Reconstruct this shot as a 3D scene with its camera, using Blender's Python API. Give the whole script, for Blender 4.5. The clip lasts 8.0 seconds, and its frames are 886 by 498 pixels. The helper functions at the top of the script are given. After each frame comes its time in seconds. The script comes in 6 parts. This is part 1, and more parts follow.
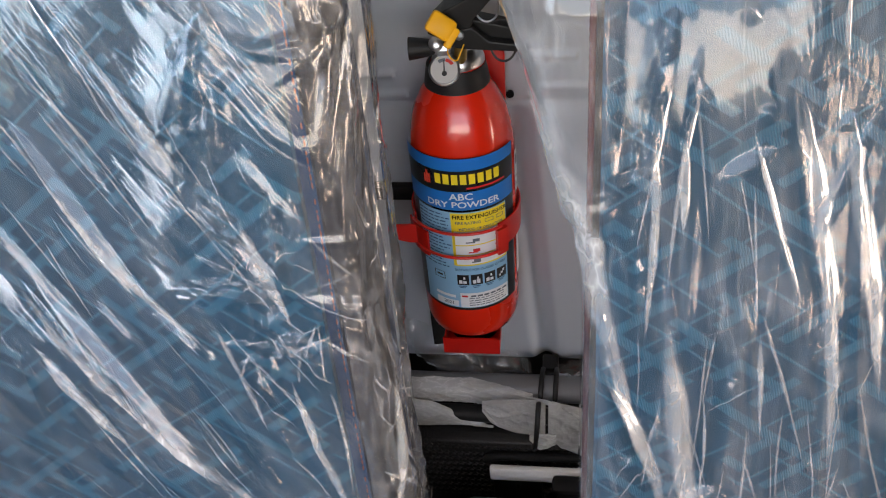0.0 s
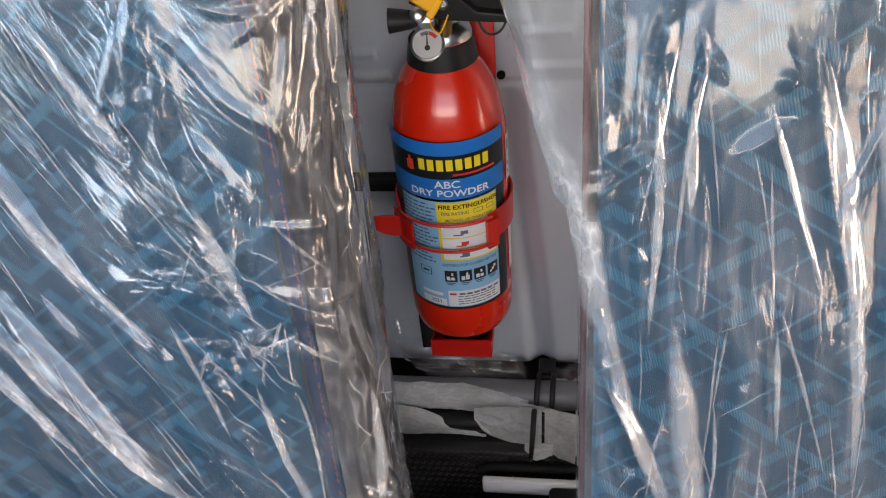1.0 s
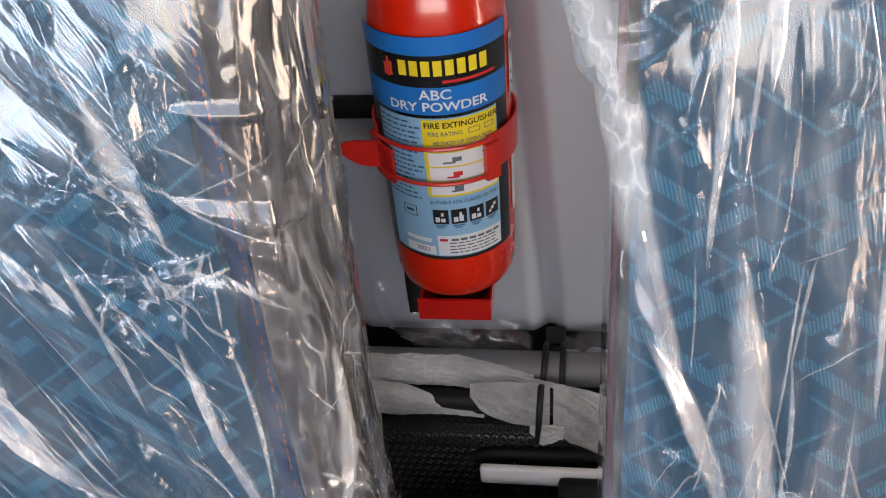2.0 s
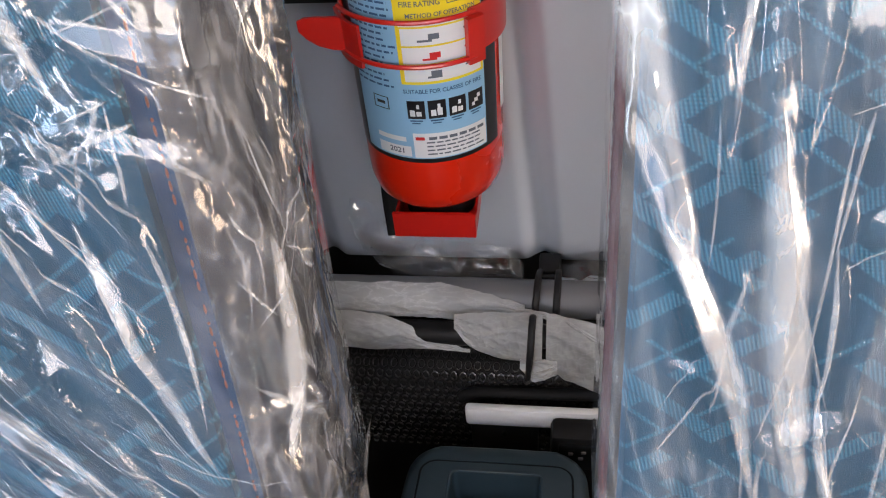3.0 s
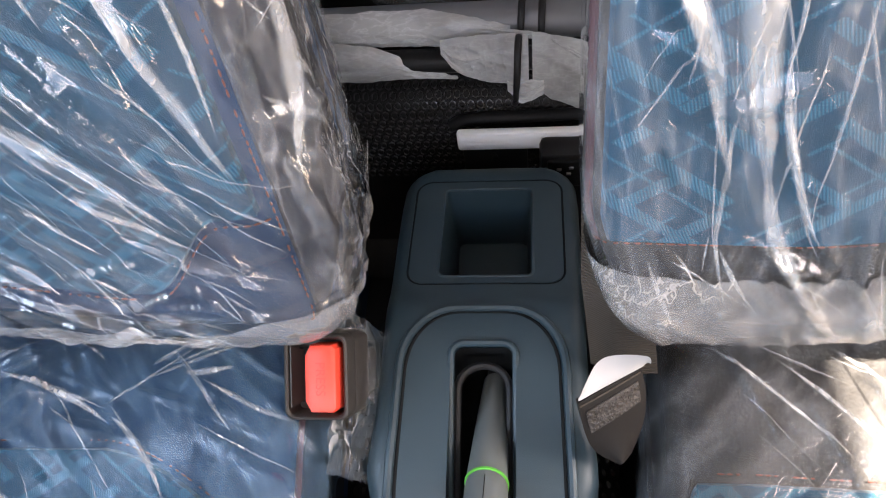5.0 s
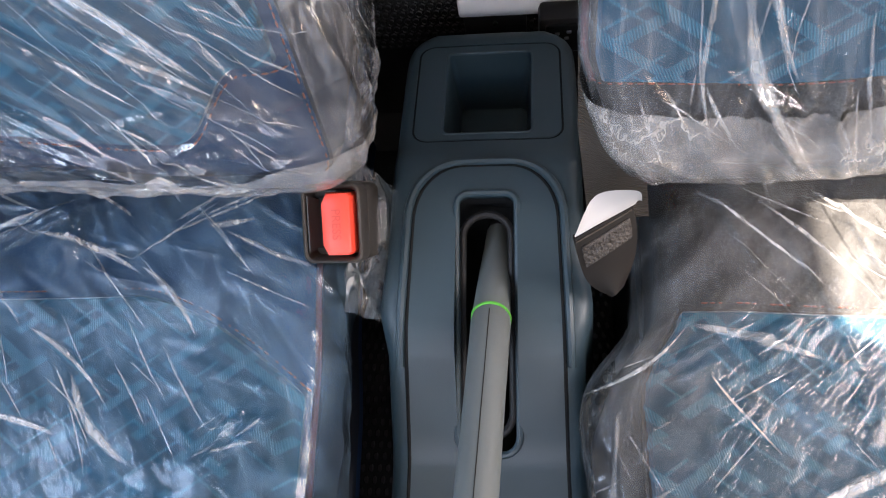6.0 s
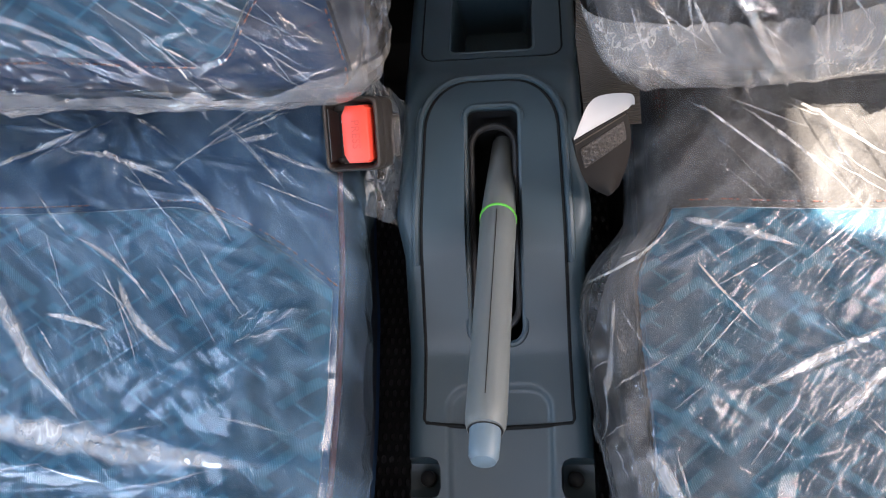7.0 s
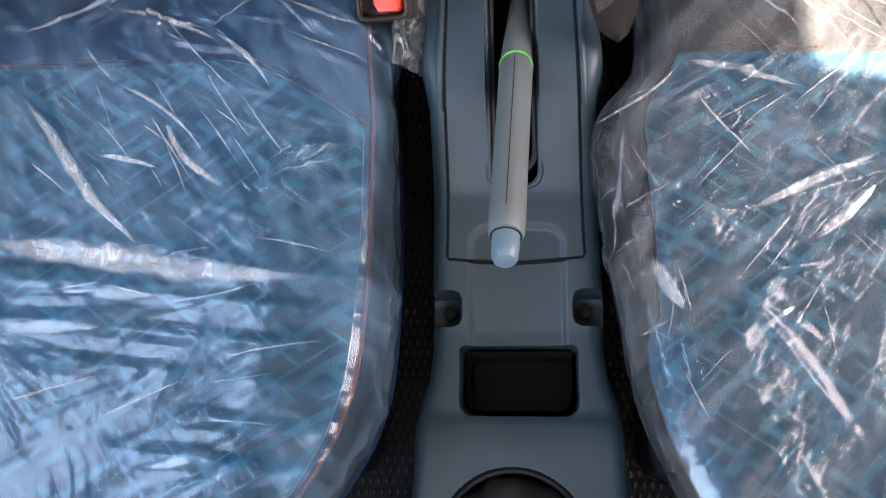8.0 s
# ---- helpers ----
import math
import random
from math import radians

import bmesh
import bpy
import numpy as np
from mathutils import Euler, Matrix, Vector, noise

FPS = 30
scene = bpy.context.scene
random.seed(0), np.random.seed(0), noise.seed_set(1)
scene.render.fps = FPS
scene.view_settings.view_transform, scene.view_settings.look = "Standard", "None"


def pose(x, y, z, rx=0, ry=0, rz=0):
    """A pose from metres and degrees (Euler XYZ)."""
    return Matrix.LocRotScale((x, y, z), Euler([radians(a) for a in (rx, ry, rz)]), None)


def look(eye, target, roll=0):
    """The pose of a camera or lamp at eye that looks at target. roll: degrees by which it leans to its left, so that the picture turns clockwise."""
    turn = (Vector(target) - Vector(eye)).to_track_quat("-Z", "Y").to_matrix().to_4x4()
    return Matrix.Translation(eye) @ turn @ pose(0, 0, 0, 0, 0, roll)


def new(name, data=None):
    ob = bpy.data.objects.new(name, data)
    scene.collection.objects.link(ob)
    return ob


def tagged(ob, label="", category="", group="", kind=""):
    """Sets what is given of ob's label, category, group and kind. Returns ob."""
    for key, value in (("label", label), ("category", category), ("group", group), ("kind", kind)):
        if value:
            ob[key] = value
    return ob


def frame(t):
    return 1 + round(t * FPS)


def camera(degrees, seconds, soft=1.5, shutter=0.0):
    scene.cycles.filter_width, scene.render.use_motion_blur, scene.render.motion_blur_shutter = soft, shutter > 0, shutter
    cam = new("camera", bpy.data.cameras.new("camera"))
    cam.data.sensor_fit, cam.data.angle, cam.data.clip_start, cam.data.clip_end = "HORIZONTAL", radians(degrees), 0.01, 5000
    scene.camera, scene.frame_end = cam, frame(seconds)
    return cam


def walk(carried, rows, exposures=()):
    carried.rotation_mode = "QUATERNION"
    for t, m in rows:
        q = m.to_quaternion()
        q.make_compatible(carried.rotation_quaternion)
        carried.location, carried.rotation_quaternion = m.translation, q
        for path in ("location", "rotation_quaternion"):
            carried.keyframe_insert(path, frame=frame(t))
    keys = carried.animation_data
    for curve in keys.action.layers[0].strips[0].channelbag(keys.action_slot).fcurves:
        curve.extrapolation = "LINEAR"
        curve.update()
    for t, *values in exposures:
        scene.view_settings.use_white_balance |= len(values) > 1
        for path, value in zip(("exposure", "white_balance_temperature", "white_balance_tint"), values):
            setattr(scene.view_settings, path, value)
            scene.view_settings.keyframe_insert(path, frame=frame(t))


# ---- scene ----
cam = camera(58.7, 8.0, soft=1.1)
PATH = [
    (0, (0.035, 0.118, 1.155), (-0.235, 1.63, -0.126), -5.8),
    (0.5, (0.042, 0.128, 1.143), (-0.237, 1.655, -0.118), -5.9),
    (1, (0.041, 0.151, 1.11), (-0.234, 1.678, -0.152), -5.9),
    (1.2, (0.037, 0.164, 1.092), (-0.232, 1.687, -0.175), -6.0),
    (2.3, (0.031, 0.235, 0.968), (-0.244, 1.748, -0.311), -5.7),
    (2.5, (0.037, 0.239, 0.95), (-0.249, 1.753, -0.324), -5.8),
    (3, (0.037, 0.252, 0.924), (-0.234, 1.709, -0.42), -5.9),
    (3.5, (0.039, 0.246, 0.916), (-0.211, 1.619, -0.516), -6.4),
    (4, (0.038, 0.237, 0.914), (-0.203, 1.497, -0.62), -7.7),
    (4.5, (0.036, 0.227, 0.917), (-0.195, 1.37, -0.708), -9.3),
    (5, (0.036, 0.216, 0.917), (-0.198, 1.222, -0.796), -11.9),
    (5.2, (0.039, 0.21, 0.916), (-0.203, 1.161, -0.827), -13.3),
    (6.3, (0.034, 0.155, 0.942), (-0.197, 0.905, -0.898), -16.8),
    (6.5, (0.034, 0.148, 0.949), (-0.201, 0.876, -0.899), -17.8),
    (7, (0.03, 0.117, 0.967), (-0.199, 0.797, -0.899), -19.0),
    (7.5, (0.025, 0.071, 0.977), (-0.212, 0.699, -0.907), -21.0),
    (8, (0.022, 0.026, 0.993), (-0.227, 0.568, -0.916), -24.8),
]
EXPOSURES = [(0, 2.28, 6950, 15), (1.2, 2.33, 6950, 15), (2.5, 2.70, 6950, 16), (3.5, 2.92, 6900, 15), (4.5, 2.92, 6800, 15), (5.2, 2.88, 6600, 15), (6.5, 2.60, 6450, 15), (8, 2.70, 6300, 15)]
walk(cam, [(t, look(eye, target, roll)) for t, eye, target, roll in PATH], EXPOSURES)

# ---- light ----
world = bpy.data.worlds.new("sky")
scene.world = world
world.use_nodes = True
sky = world.node_tree.nodes.new("ShaderNodeTexSky")
sky.sky_type, sky.sun_disc = "NISHITA", False
sky.sun_elevation, sky.sun_rotation = radians(55), radians(104)
world.node_tree.links.new(sky.outputs[0], world.node_tree.nodes["Background"].inputs[0])
world.node_tree.nodes["Background"].inputs[1].default_value = 0.12
sun_data = bpy.data.lights.new("sun", "SUN")
sun_data.energy, sun_data.angle, sun_data.color = 5.0, radians(0.6), (1.0, 0.85, 0.66)
sun = new("sun", sun_data)
sun.matrix_world = look((2.75, -0.7, 4.1), (0, 0, 0))


def window_light(name, eye, target, wide, high, watts, colour):
    """An area lamp set in one opening to stand for the light that enters there."""
    data = bpy.data.lights.new(name, "AREA")
    data.shape, data.size, data.size_y, data.energy, data.color = "RECTANGLE", wide, high, watts, colour
    new(name, data).matrix_world = look(eye, target)


window_light("windscreen_sky", (0, -0.58, 1.29), (0, 0.14, 0.84), 1.20, 0.28, 0.34, (1.0, 0.98, 0.86))
window_light("windscreen_skyline", (0, -0.71, 1.04), (0, 0.01, 0.59), 1.30, 0.22, 1.25, (1.0, 0.86, 0.70))
window_light("left_window_sky", (-0.79, 0.22, 1.16), (0, 0.22, 1.16), 0.50, 0.36, 0.72, (0.62, 0.81, 1.0))
# Added lamp in the left front gap, for pale glints on the film.
window_light("left_gap_lamp", (-0.79, -0.45, 0.97), (0, -0.45, 0.97), 0.28, 0.66, 1.25, (0.70, 0.86, 1.0))
window_light("right_window_sky", (0.79, 0.36, 0.93), (0, 0.36, 0.93), 0.34, 0.58, 1.4, (1.0, 0.83, 0.66))
# Added warm lamp in the right front gap, for warm streaks on film.
window_light("right_gap_lamp", (0.79, -0.47, 0.72), (0, -0.47, 0.72), 0.23, 0.48, 0.5, (1.0, 0.76, 0.54))

# ---- materials ----
def node(tree, kind, **values):
    n = tree.nodes.new(kind)
    for key, value in values.items():
        n.inputs[key.replace("_", " ")].default_value = value
    return n


def calc(tree, op, a, b=None, c=None):
    n = tree.nodes.new("ShaderNodeMath")
    n.operation = op
    for slot, value in enumerate((a, b, c)):
        if value is None:
            continue
        if isinstance(value, (int, float)):
            n.inputs[slot].default_value = value
        else:
            tree.links.new(value, n.inputs[slot])
    return n.outputs[0]


def blend(tree, fac, a, b, mode="MIX"):
    n = tree.nodes.new("ShaderNodeMix")
    n.data_type, n.blend_type = "RGBA", mode
    for slot, value in ((0, fac), (6, a), (7, b)):
        if isinstance(value, (int, float)):
            n.inputs[slot].default_value = value
        elif isinstance(value, tuple):
            n.inputs[slot].default_value = (*value, 1)
        else:
            tree.links.new(value, n.inputs[slot])
    return n.outputs[2]


def surface(name, colour, rough=0.5, metal=0.0, grain=900.0, bump=0.15, vary=0.25, stain=12.0, coat=0.0, depth=0.0004, voronoi=False):
    """A plain surface with fine grain, slow stains and relief, at real size."""
    m = bpy.data.materials.new(name)
    m.use_nodes = True
    t = m.node_tree
    p = t.nodes["Principled BSDF"]
    p.inputs["Metallic"].default_value = metal
    p.inputs["Coat Weight"].default_value = coat
    place = t.nodes.new("ShaderNodeTexCoord").outputs["Object"]
    slow = node(t, "ShaderNodeTexNoise", Scale=stain, Detail=5.0)
    if voronoi:
        fine = node(t, "ShaderNodeTexVoronoi", Scale=grain)
    else:
        fine = node(t, "ShaderNodeTexNoise", Scale=grain, Detail=3.0)
    for n in (slow, fine):
        t.links.new(place, n.inputs["Vector"])
    fine_out = fine.outputs["Distance"] if voronoi else fine.outputs["Fac"]
    dark = tuple(c * (1 - vary) for c in colour)
    light = tuple(min(1, c * (1 + vary)) for c in colour)
    c1 = blend(t, slow.outputs["Fac"], dark, light)
    c2 = blend(t, calc(t, "MULTIPLY", fine_out, vary), c1, dark)
    t.links.new(c2, p.inputs["Base Color"])
    t.links.new(calc(t, "ADD", calc(t, "MULTIPLY", slow.outputs["Fac"], 0.2), rough - 0.1), p.inputs["Roughness"])
    b = node(t, "ShaderNodeBump", Strength=bump, Distance=depth)
    t.links.new(fine_out, b.inputs["Height"])
    t.links.new(b.outputs[0], p.inputs["Normal"])
    return m


def woven(name, dark, light, pitch=0.056, slant=1.5):
    """Jacquard seat fabric: broken diagonal lattice bands drawn by fine upright ticks."""
    m = bpy.data.materials.new(name)
    m.use_nodes = True
    t = m.node_tree
    p = t.nodes["Principled BSDF"]
    uv = t.nodes.new("ShaderNodeUVMap").outputs[0]
    sep = t.nodes.new("ShaderNodeSeparateXYZ")
    t.links.new(uv, sep.inputs[0])
    u, v = sep.outputs[0], sep.outputs[1]
    vs = calc(t, "MULTIPLY", v, slant)
    a = calc(t, "DIVIDE", calc(t, "ADD", u, vs), pitch)
    b = calc(t, "DIVIDE", calc(t, "SUBTRACT", u, vs), pitch)
    fine = node(t, "ShaderNodeTexNoise", Scale=1400.0, Detail=2.0)
    worn = node(t, "ShaderNodeTexNoise", Scale=260.0, Detail=3.0)
    slow = node(t, "ShaderNodeTexNoise", Scale=28.0, Detail=4.0)
    for n in (fine, worn, slow):
        t.links.new(uv, n.inputs["Vector"])
    tick = calc(t, "SINE", calc(t, "MULTIPLY", calc(t, "ADD", u, calc(t, "MULTIPLY", v, 0.25)), 2 * math.pi / 0.0017))
    rowy = calc(t, "SINE", calc(t, "MULTIPLY", v, 2 * math.pi / 0.0015))
    ragged = calc(t, "ADD", calc(t, "MULTIPLY", tick, 0.010), calc(t, "MULTIPLY", calc(t, "SUBTRACT", worn.outputs["Fac"], 0.5), 0.05))
    total = None
    for n, (along, across, width, keep) in enumerate(((a, b, 0.115, 0.42), (b, a, 0.115, 0.40), (a, b, 0.035, 0.42), (b, a, 0.035, 0.42))):
        shift = calc(t, "ADD", along, 0.0 if n < 2 else 0.36)
        near = calc(t, "ABSOLUTE", calc(t, "SUBTRACT", calc(t, "FRACT", shift), 0.5))
        band = calc(t, "LESS_THAN", calc(t, "ADD", near, ragged), width)
        cell = t.nodes.new("ShaderNodeCombineXYZ")
        t.links.new(calc(t, "FLOOR", shift), cell.inputs[0])
        t.links.new(calc(t, "FLOOR", calc(t, "ADD", calc(t, "MULTIPLY", across, 2.0 if n < 2 else 1.5), 0.25)), cell.inputs[1])
        cell.inputs[2].default_value = 3.7 + n
        chance = t.nodes.new("ShaderNodeTexWhiteNoise")
        t.links.new(cell.outputs[0], chance.inputs["Vector"])
        band = calc(t, "MULTIPLY", band, calc(t, "GREATER_THAN", chance.outputs["Value"], keep))
        total = band if total is None else calc(t, "MAXIMUM", total, band)
    tick01 = calc(t, "ADD", calc(t, "MULTIPLY", calc(t, "ADD", tick, calc(t, "MULTIPLY", rowy, 0.55)), 0.5), 0.3)
    total = calc(t, "MULTIPLY", total, calc(t, "ADD", calc(t, "MULTIPLY", worn.outputs["Fac"], 0.5), 0.65))
    base = blend(t, slow.outputs["Fac"], tuple(c * 0.75 for c in dark), tuple(c * 1.3 for c in dark))
    base = blend(t, calc(t, "MULTIPLY", fine.outputs["Fac"], 0.5), base, tuple(c * 0.5 for c in dark))
    lit = blend(t, tick01, tuple(0.12 * c + 0.88 * d for c, d in zip(light, dark)), light)
    t.links.new(blend(t, calc(t, "MINIMUM", total, 1.0), base, lit), p.inputs["Base Color"])
    p.inputs["Roughness"].default_value = 0.85
    p.inputs["Sheen Weight"].default_value = 0.25
    bm_ = node(t, "ShaderNodeBump", Strength=0.4, Distance=0.0005)
    t.links.new(calc(t, "ADD", fine.outputs["Fac"], calc(t, "MULTIPLY", calc(t, "MULTIPLY", tick, total), 0.3)), bm_.inputs["Height"])
    t.links.new(bm_.outputs[0], p.inputs["Normal"])
    return m


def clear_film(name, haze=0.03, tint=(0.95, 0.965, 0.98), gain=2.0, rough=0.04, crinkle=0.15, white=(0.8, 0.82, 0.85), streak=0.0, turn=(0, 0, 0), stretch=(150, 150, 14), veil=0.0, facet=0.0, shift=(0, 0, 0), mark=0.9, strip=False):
    """Thin clear polythene: see-through and mirror-glossy, broken into small flat shards and drawn creases, milky where
    it is doubled and along streaks whitened to paint in glints.
    """
    m = bpy.data.materials.new(name)
    m.use_nodes = True
    t = m.node_tree
    t.nodes.remove(t.nodes["Principled BSDF"])
    out = t.nodes["Material Output"]
    place = t.nodes.new("ShaderNodeTexCoord").outputs["Object"]
    turned = t.nodes.new("ShaderNodeMapping")
    turned.inputs["Rotation"].default_value = [radians(a) for a in turn]
    turned.inputs["Location"].default_value = shift
    t.links.new(place, turned.inputs["Vector"])
    slow = node(t, "ShaderNodeTexNoise", Scale=11.0, Detail=3.0)
    bent = node(t, "ShaderNodeTexNoise", Scale=16.0, Detail=2.0)
    for n in (slow, bent):
        t.links.new(place, n.inputs["Vector"])

    def scaled(k):
        """The drawn frame at k times its stretch, a little bent."""
        size = t.nodes.new("ShaderNodeMapping")
        size.inputs["Scale"].default_value = [c * k for c in stretch]
        t.links.new(turned.outputs[0], size.inputs["Vector"])
        warp = t.nodes.new("ShaderNodeVectorMath")
        warp.operation = "MULTIPLY_ADD"
        warp.inputs[1].default_value = (1.1, 1.1, 1.1)
        t.links.new(bent.outputs["Color"], warp.inputs[0])
        t.links.new(size.outputs[0], warp.inputs[2])
        return warp.outputs[0]

    def ridge(vector, scale, detail):
        n = node(t, "ShaderNodeTexNoise", Scale=scale, Detail=detail, Roughness=0.5)
        t.links.new(vector, n.inputs["Vector"])
        return calc(t, "SUBTRACT", 1.0, calc(t, "ABSOLUTE", calc(t, "SUBTRACT", calc(t, "MULTIPLY", n.outputs["Fac"], 2.0), 1.0)))

    def shards(vector, scale, amount, under):
        """Flat pieces, each leaning its own way."""
        cells = node(t, "ShaderNodeTexVoronoi", Scale=scale, Randomness=1.0)
        t.links.new(vector, cells.inputs["Vector"])
        lean = t.nodes.new("ShaderNodeVectorMath")
        lean.operation = "SUBTRACT"
        lean.inputs[1].default_value = (0.5, 0.5, 0.5)
        t.links.new(cells.outputs["Color"], lean.inputs[0])
        size = t.nodes.new("ShaderNodeVectorMath")
        size.operation = "SCALE"
        t.links.new(lean.outputs[0], size.inputs[0])
        t.links.new(amount, size.inputs["Scale"])
        total = t.nodes.new("ShaderNodeVectorMath")
        total.operation = "ADD"
        t.links.new(under, total.inputs[0])
        t.links.new(size.outputs[0], total.inputs[1])
        unit = t.nodes.new("ShaderNodeVectorMath")
        unit.operation = "NORMALIZE"
        t.links.new(total.outputs[0], unit.inputs[0])
        return unit.outputs[0]

    patchy = node(t, "ShaderNodeMapRange")
    patchy.inputs[1].default_value, patchy.inputs[2].default_value = 0.48, 0.72
    t.links.new(slow.outputs["Fac"], patchy.inputs[0])
    normal = t.nodes.new("ShaderNodeNewGeometry").outputs["Normal"]
    normal = shards(scaled(0.30), 1.0, calc(t, "MULTIPLY", calc(t, "ADD", patchy.outputs[0], 0.25), facet), normal)
    normal = shards(place, 70.0, calc(t, "MULTIPLY", patchy.outputs[0], crinkle), normal)
    lines = ridge(scaled(0.55), 1.0, 3.0)
    sharp = calc(t, "POWER", lines, 5.0)
    bump = node(t, "ShaderNodeBump", Strength=streak, Distance=0.0016)
    t.links.new(calc(t, "MULTIPLY", sharp, calc(t, "ADD", patchy.outputs[0], 0.3)), bump.inputs["Height"])
    t.links.new(normal, bump.inputs["Normal"])
    clear = node(t, "ShaderNodeBsdfTransparent", Color=(*tint, 1))
    gloss = node(t, "ShaderNodeBsdfGlossy", Roughness=rough)
    gloss.inputs["Color"].default_value = (1, 1, 1, 1)
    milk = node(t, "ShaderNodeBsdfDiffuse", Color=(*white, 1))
    fres = node(t, "ShaderNodeFresnel", IOR=1.5)
    for n in (gloss, fres):
        t.links.new(bump.outputs[0], n.inputs["Normal"])
    # Streaks and crease lines are whitened here to paint in the film's glints.
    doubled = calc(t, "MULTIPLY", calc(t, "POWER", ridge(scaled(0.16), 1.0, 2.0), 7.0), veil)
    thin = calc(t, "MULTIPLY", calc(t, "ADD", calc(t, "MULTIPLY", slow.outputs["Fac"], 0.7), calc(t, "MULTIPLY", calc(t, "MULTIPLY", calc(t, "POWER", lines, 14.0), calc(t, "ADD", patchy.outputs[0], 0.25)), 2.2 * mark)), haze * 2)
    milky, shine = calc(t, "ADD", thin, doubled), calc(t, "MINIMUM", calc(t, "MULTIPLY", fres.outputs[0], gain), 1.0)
    if strip:
        cross = t.nodes.new("ShaderNodeSeparateXYZ")
        t.links.new(t.nodes.new("ShaderNodeUVMap").outputs[0], cross.inputs[0])
        body = node(t, "ShaderNodeMapRange")
        body.interpolation_type = "SMOOTHSTEP"
        body.inputs[1].default_value, body.inputs[2].default_value, body.inputs[3].default_value, body.inputs[4].default_value = 0.35, 1.0, 1.0, 0.0
        t.links.new(calc(t, "ABSOLUTE", cross.outputs[0]), body.inputs[0])
        ends = calc(t, "MINIMUM", calc(t, "MULTIPLY", calc(t, "MULTIPLY", cross.outputs[1], calc(t, "SUBTRACT", 1.0, cross.outputs[1])), 7.0), 1.0)
        body = calc(t, "MULTIPLY", body.outputs[0], ends)
        milky, shine = calc(t, "MULTIPLY", milky, body), calc(t, "MULTIPLY", shine, body)
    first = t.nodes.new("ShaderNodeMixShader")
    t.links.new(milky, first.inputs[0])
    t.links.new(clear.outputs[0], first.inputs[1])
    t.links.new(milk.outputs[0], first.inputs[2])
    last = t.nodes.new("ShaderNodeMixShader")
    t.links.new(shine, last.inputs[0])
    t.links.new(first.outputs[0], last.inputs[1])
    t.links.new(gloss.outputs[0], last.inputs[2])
    t.links.new(last.outputs[0], out.inputs[0])
    return m


FABRIC = woven("blue_fabric", (0.011, 0.086, 0.155), (0.040, 0.225, 0.35))
NAVY = surface("navy_fabric", (0.018, 0.050, 0.116), 0.75, grain=700, bump=0.3, vary=0.3)
VINYL = surface("black_vinyl", (0.040, 0.039, 0.040), 0.6, grain=420, bump=0.5, vary=0.2, depth=0.0006, voronoi=True)
THREAD = surface("red_thread", (0.21, 0.065, 0.045), 0.8, grain=2000)
DARK_THREAD = surface("maroon_piping", (0.12, 0.04, 0.045), 0.75, grain=1500)
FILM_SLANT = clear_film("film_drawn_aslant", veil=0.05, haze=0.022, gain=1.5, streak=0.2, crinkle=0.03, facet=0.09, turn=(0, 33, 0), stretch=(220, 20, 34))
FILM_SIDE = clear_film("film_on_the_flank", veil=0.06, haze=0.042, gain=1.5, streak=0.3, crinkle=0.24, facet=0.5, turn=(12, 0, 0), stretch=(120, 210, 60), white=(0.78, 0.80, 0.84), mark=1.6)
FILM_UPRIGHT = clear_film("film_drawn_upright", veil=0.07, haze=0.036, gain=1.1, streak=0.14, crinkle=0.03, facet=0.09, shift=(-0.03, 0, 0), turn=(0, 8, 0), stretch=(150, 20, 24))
# Milk tinted blue to paint in the sky that this film reflects.
FILM_TAUT_SKY_TINT = clear_film("film_taut_sky_tint", veil=0.10, haze=0.050, gain=0.95, streak=0.25, crinkle=0.03, facet=0.08, turn=(0, 0, -35), stretch=(220, 34, 90), rough=0.05, white=(0.42, 0.70, 1.0), mark=0.4)
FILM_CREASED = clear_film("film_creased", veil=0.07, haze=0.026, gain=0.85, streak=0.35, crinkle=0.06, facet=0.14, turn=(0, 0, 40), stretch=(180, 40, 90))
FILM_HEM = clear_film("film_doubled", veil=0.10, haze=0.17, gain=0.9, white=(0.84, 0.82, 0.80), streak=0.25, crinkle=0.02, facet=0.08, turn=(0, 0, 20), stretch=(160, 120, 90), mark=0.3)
# Two milky films whose white paints in the streaks that folds reflect.
FILM_FOLD_GLEAM = clear_film("film_fold_painted_gleam", veil=0.10, haze=0.28, gain=0.28, rough=0.16, streak=0.15, crinkle=0.04, facet=0.10, stretch=(120, 60, 60), white=(0.86, 0.86, 0.86), mark=0.35, strip=True)
FILM_FINE_GLEAM = clear_film("film_hair_gleams", haze=0.22, gain=0.35, rough=0.16, stretch=(120, 60, 60), white=(0.86, 0.86, 0.86), mark=0.3, strip=True)
FILM_BAG = clear_film("bag_film", haze=0.05, gain=1.5, crinkle=0.35, facet=0.3, stretch=(60, 60, 60))
FILM_THIN = clear_film("thin_film", haze=0.04, gain=0.5, crinkle=0.3, facet=0.3, stretch=(60, 60, 60))
FOAM_WRAP = clear_film("wrap_film", haze=0.74, gain=0.6, rough=0.3, crinkle=0.15, streak=0.6, stretch=(120, 300, 300), tint=(0.8, 0.82, 0.82), white=(0.80, 0.82, 0.82), mark=0.08)
CONSOLE = surface("slate_plastic", (0.025, 0.046, 0.060), 0.42, grain=1300, bump=0.35, vary=0.12, depth=0.0003)
GROOVE = surface("black_gap", (0.008, 0.009, 0.01), 0.7)
BLACK = surface("black_plastic", (0.014, 0.014, 0.015), 0.45, grain=1200, bump=0.25, vary=0.2)
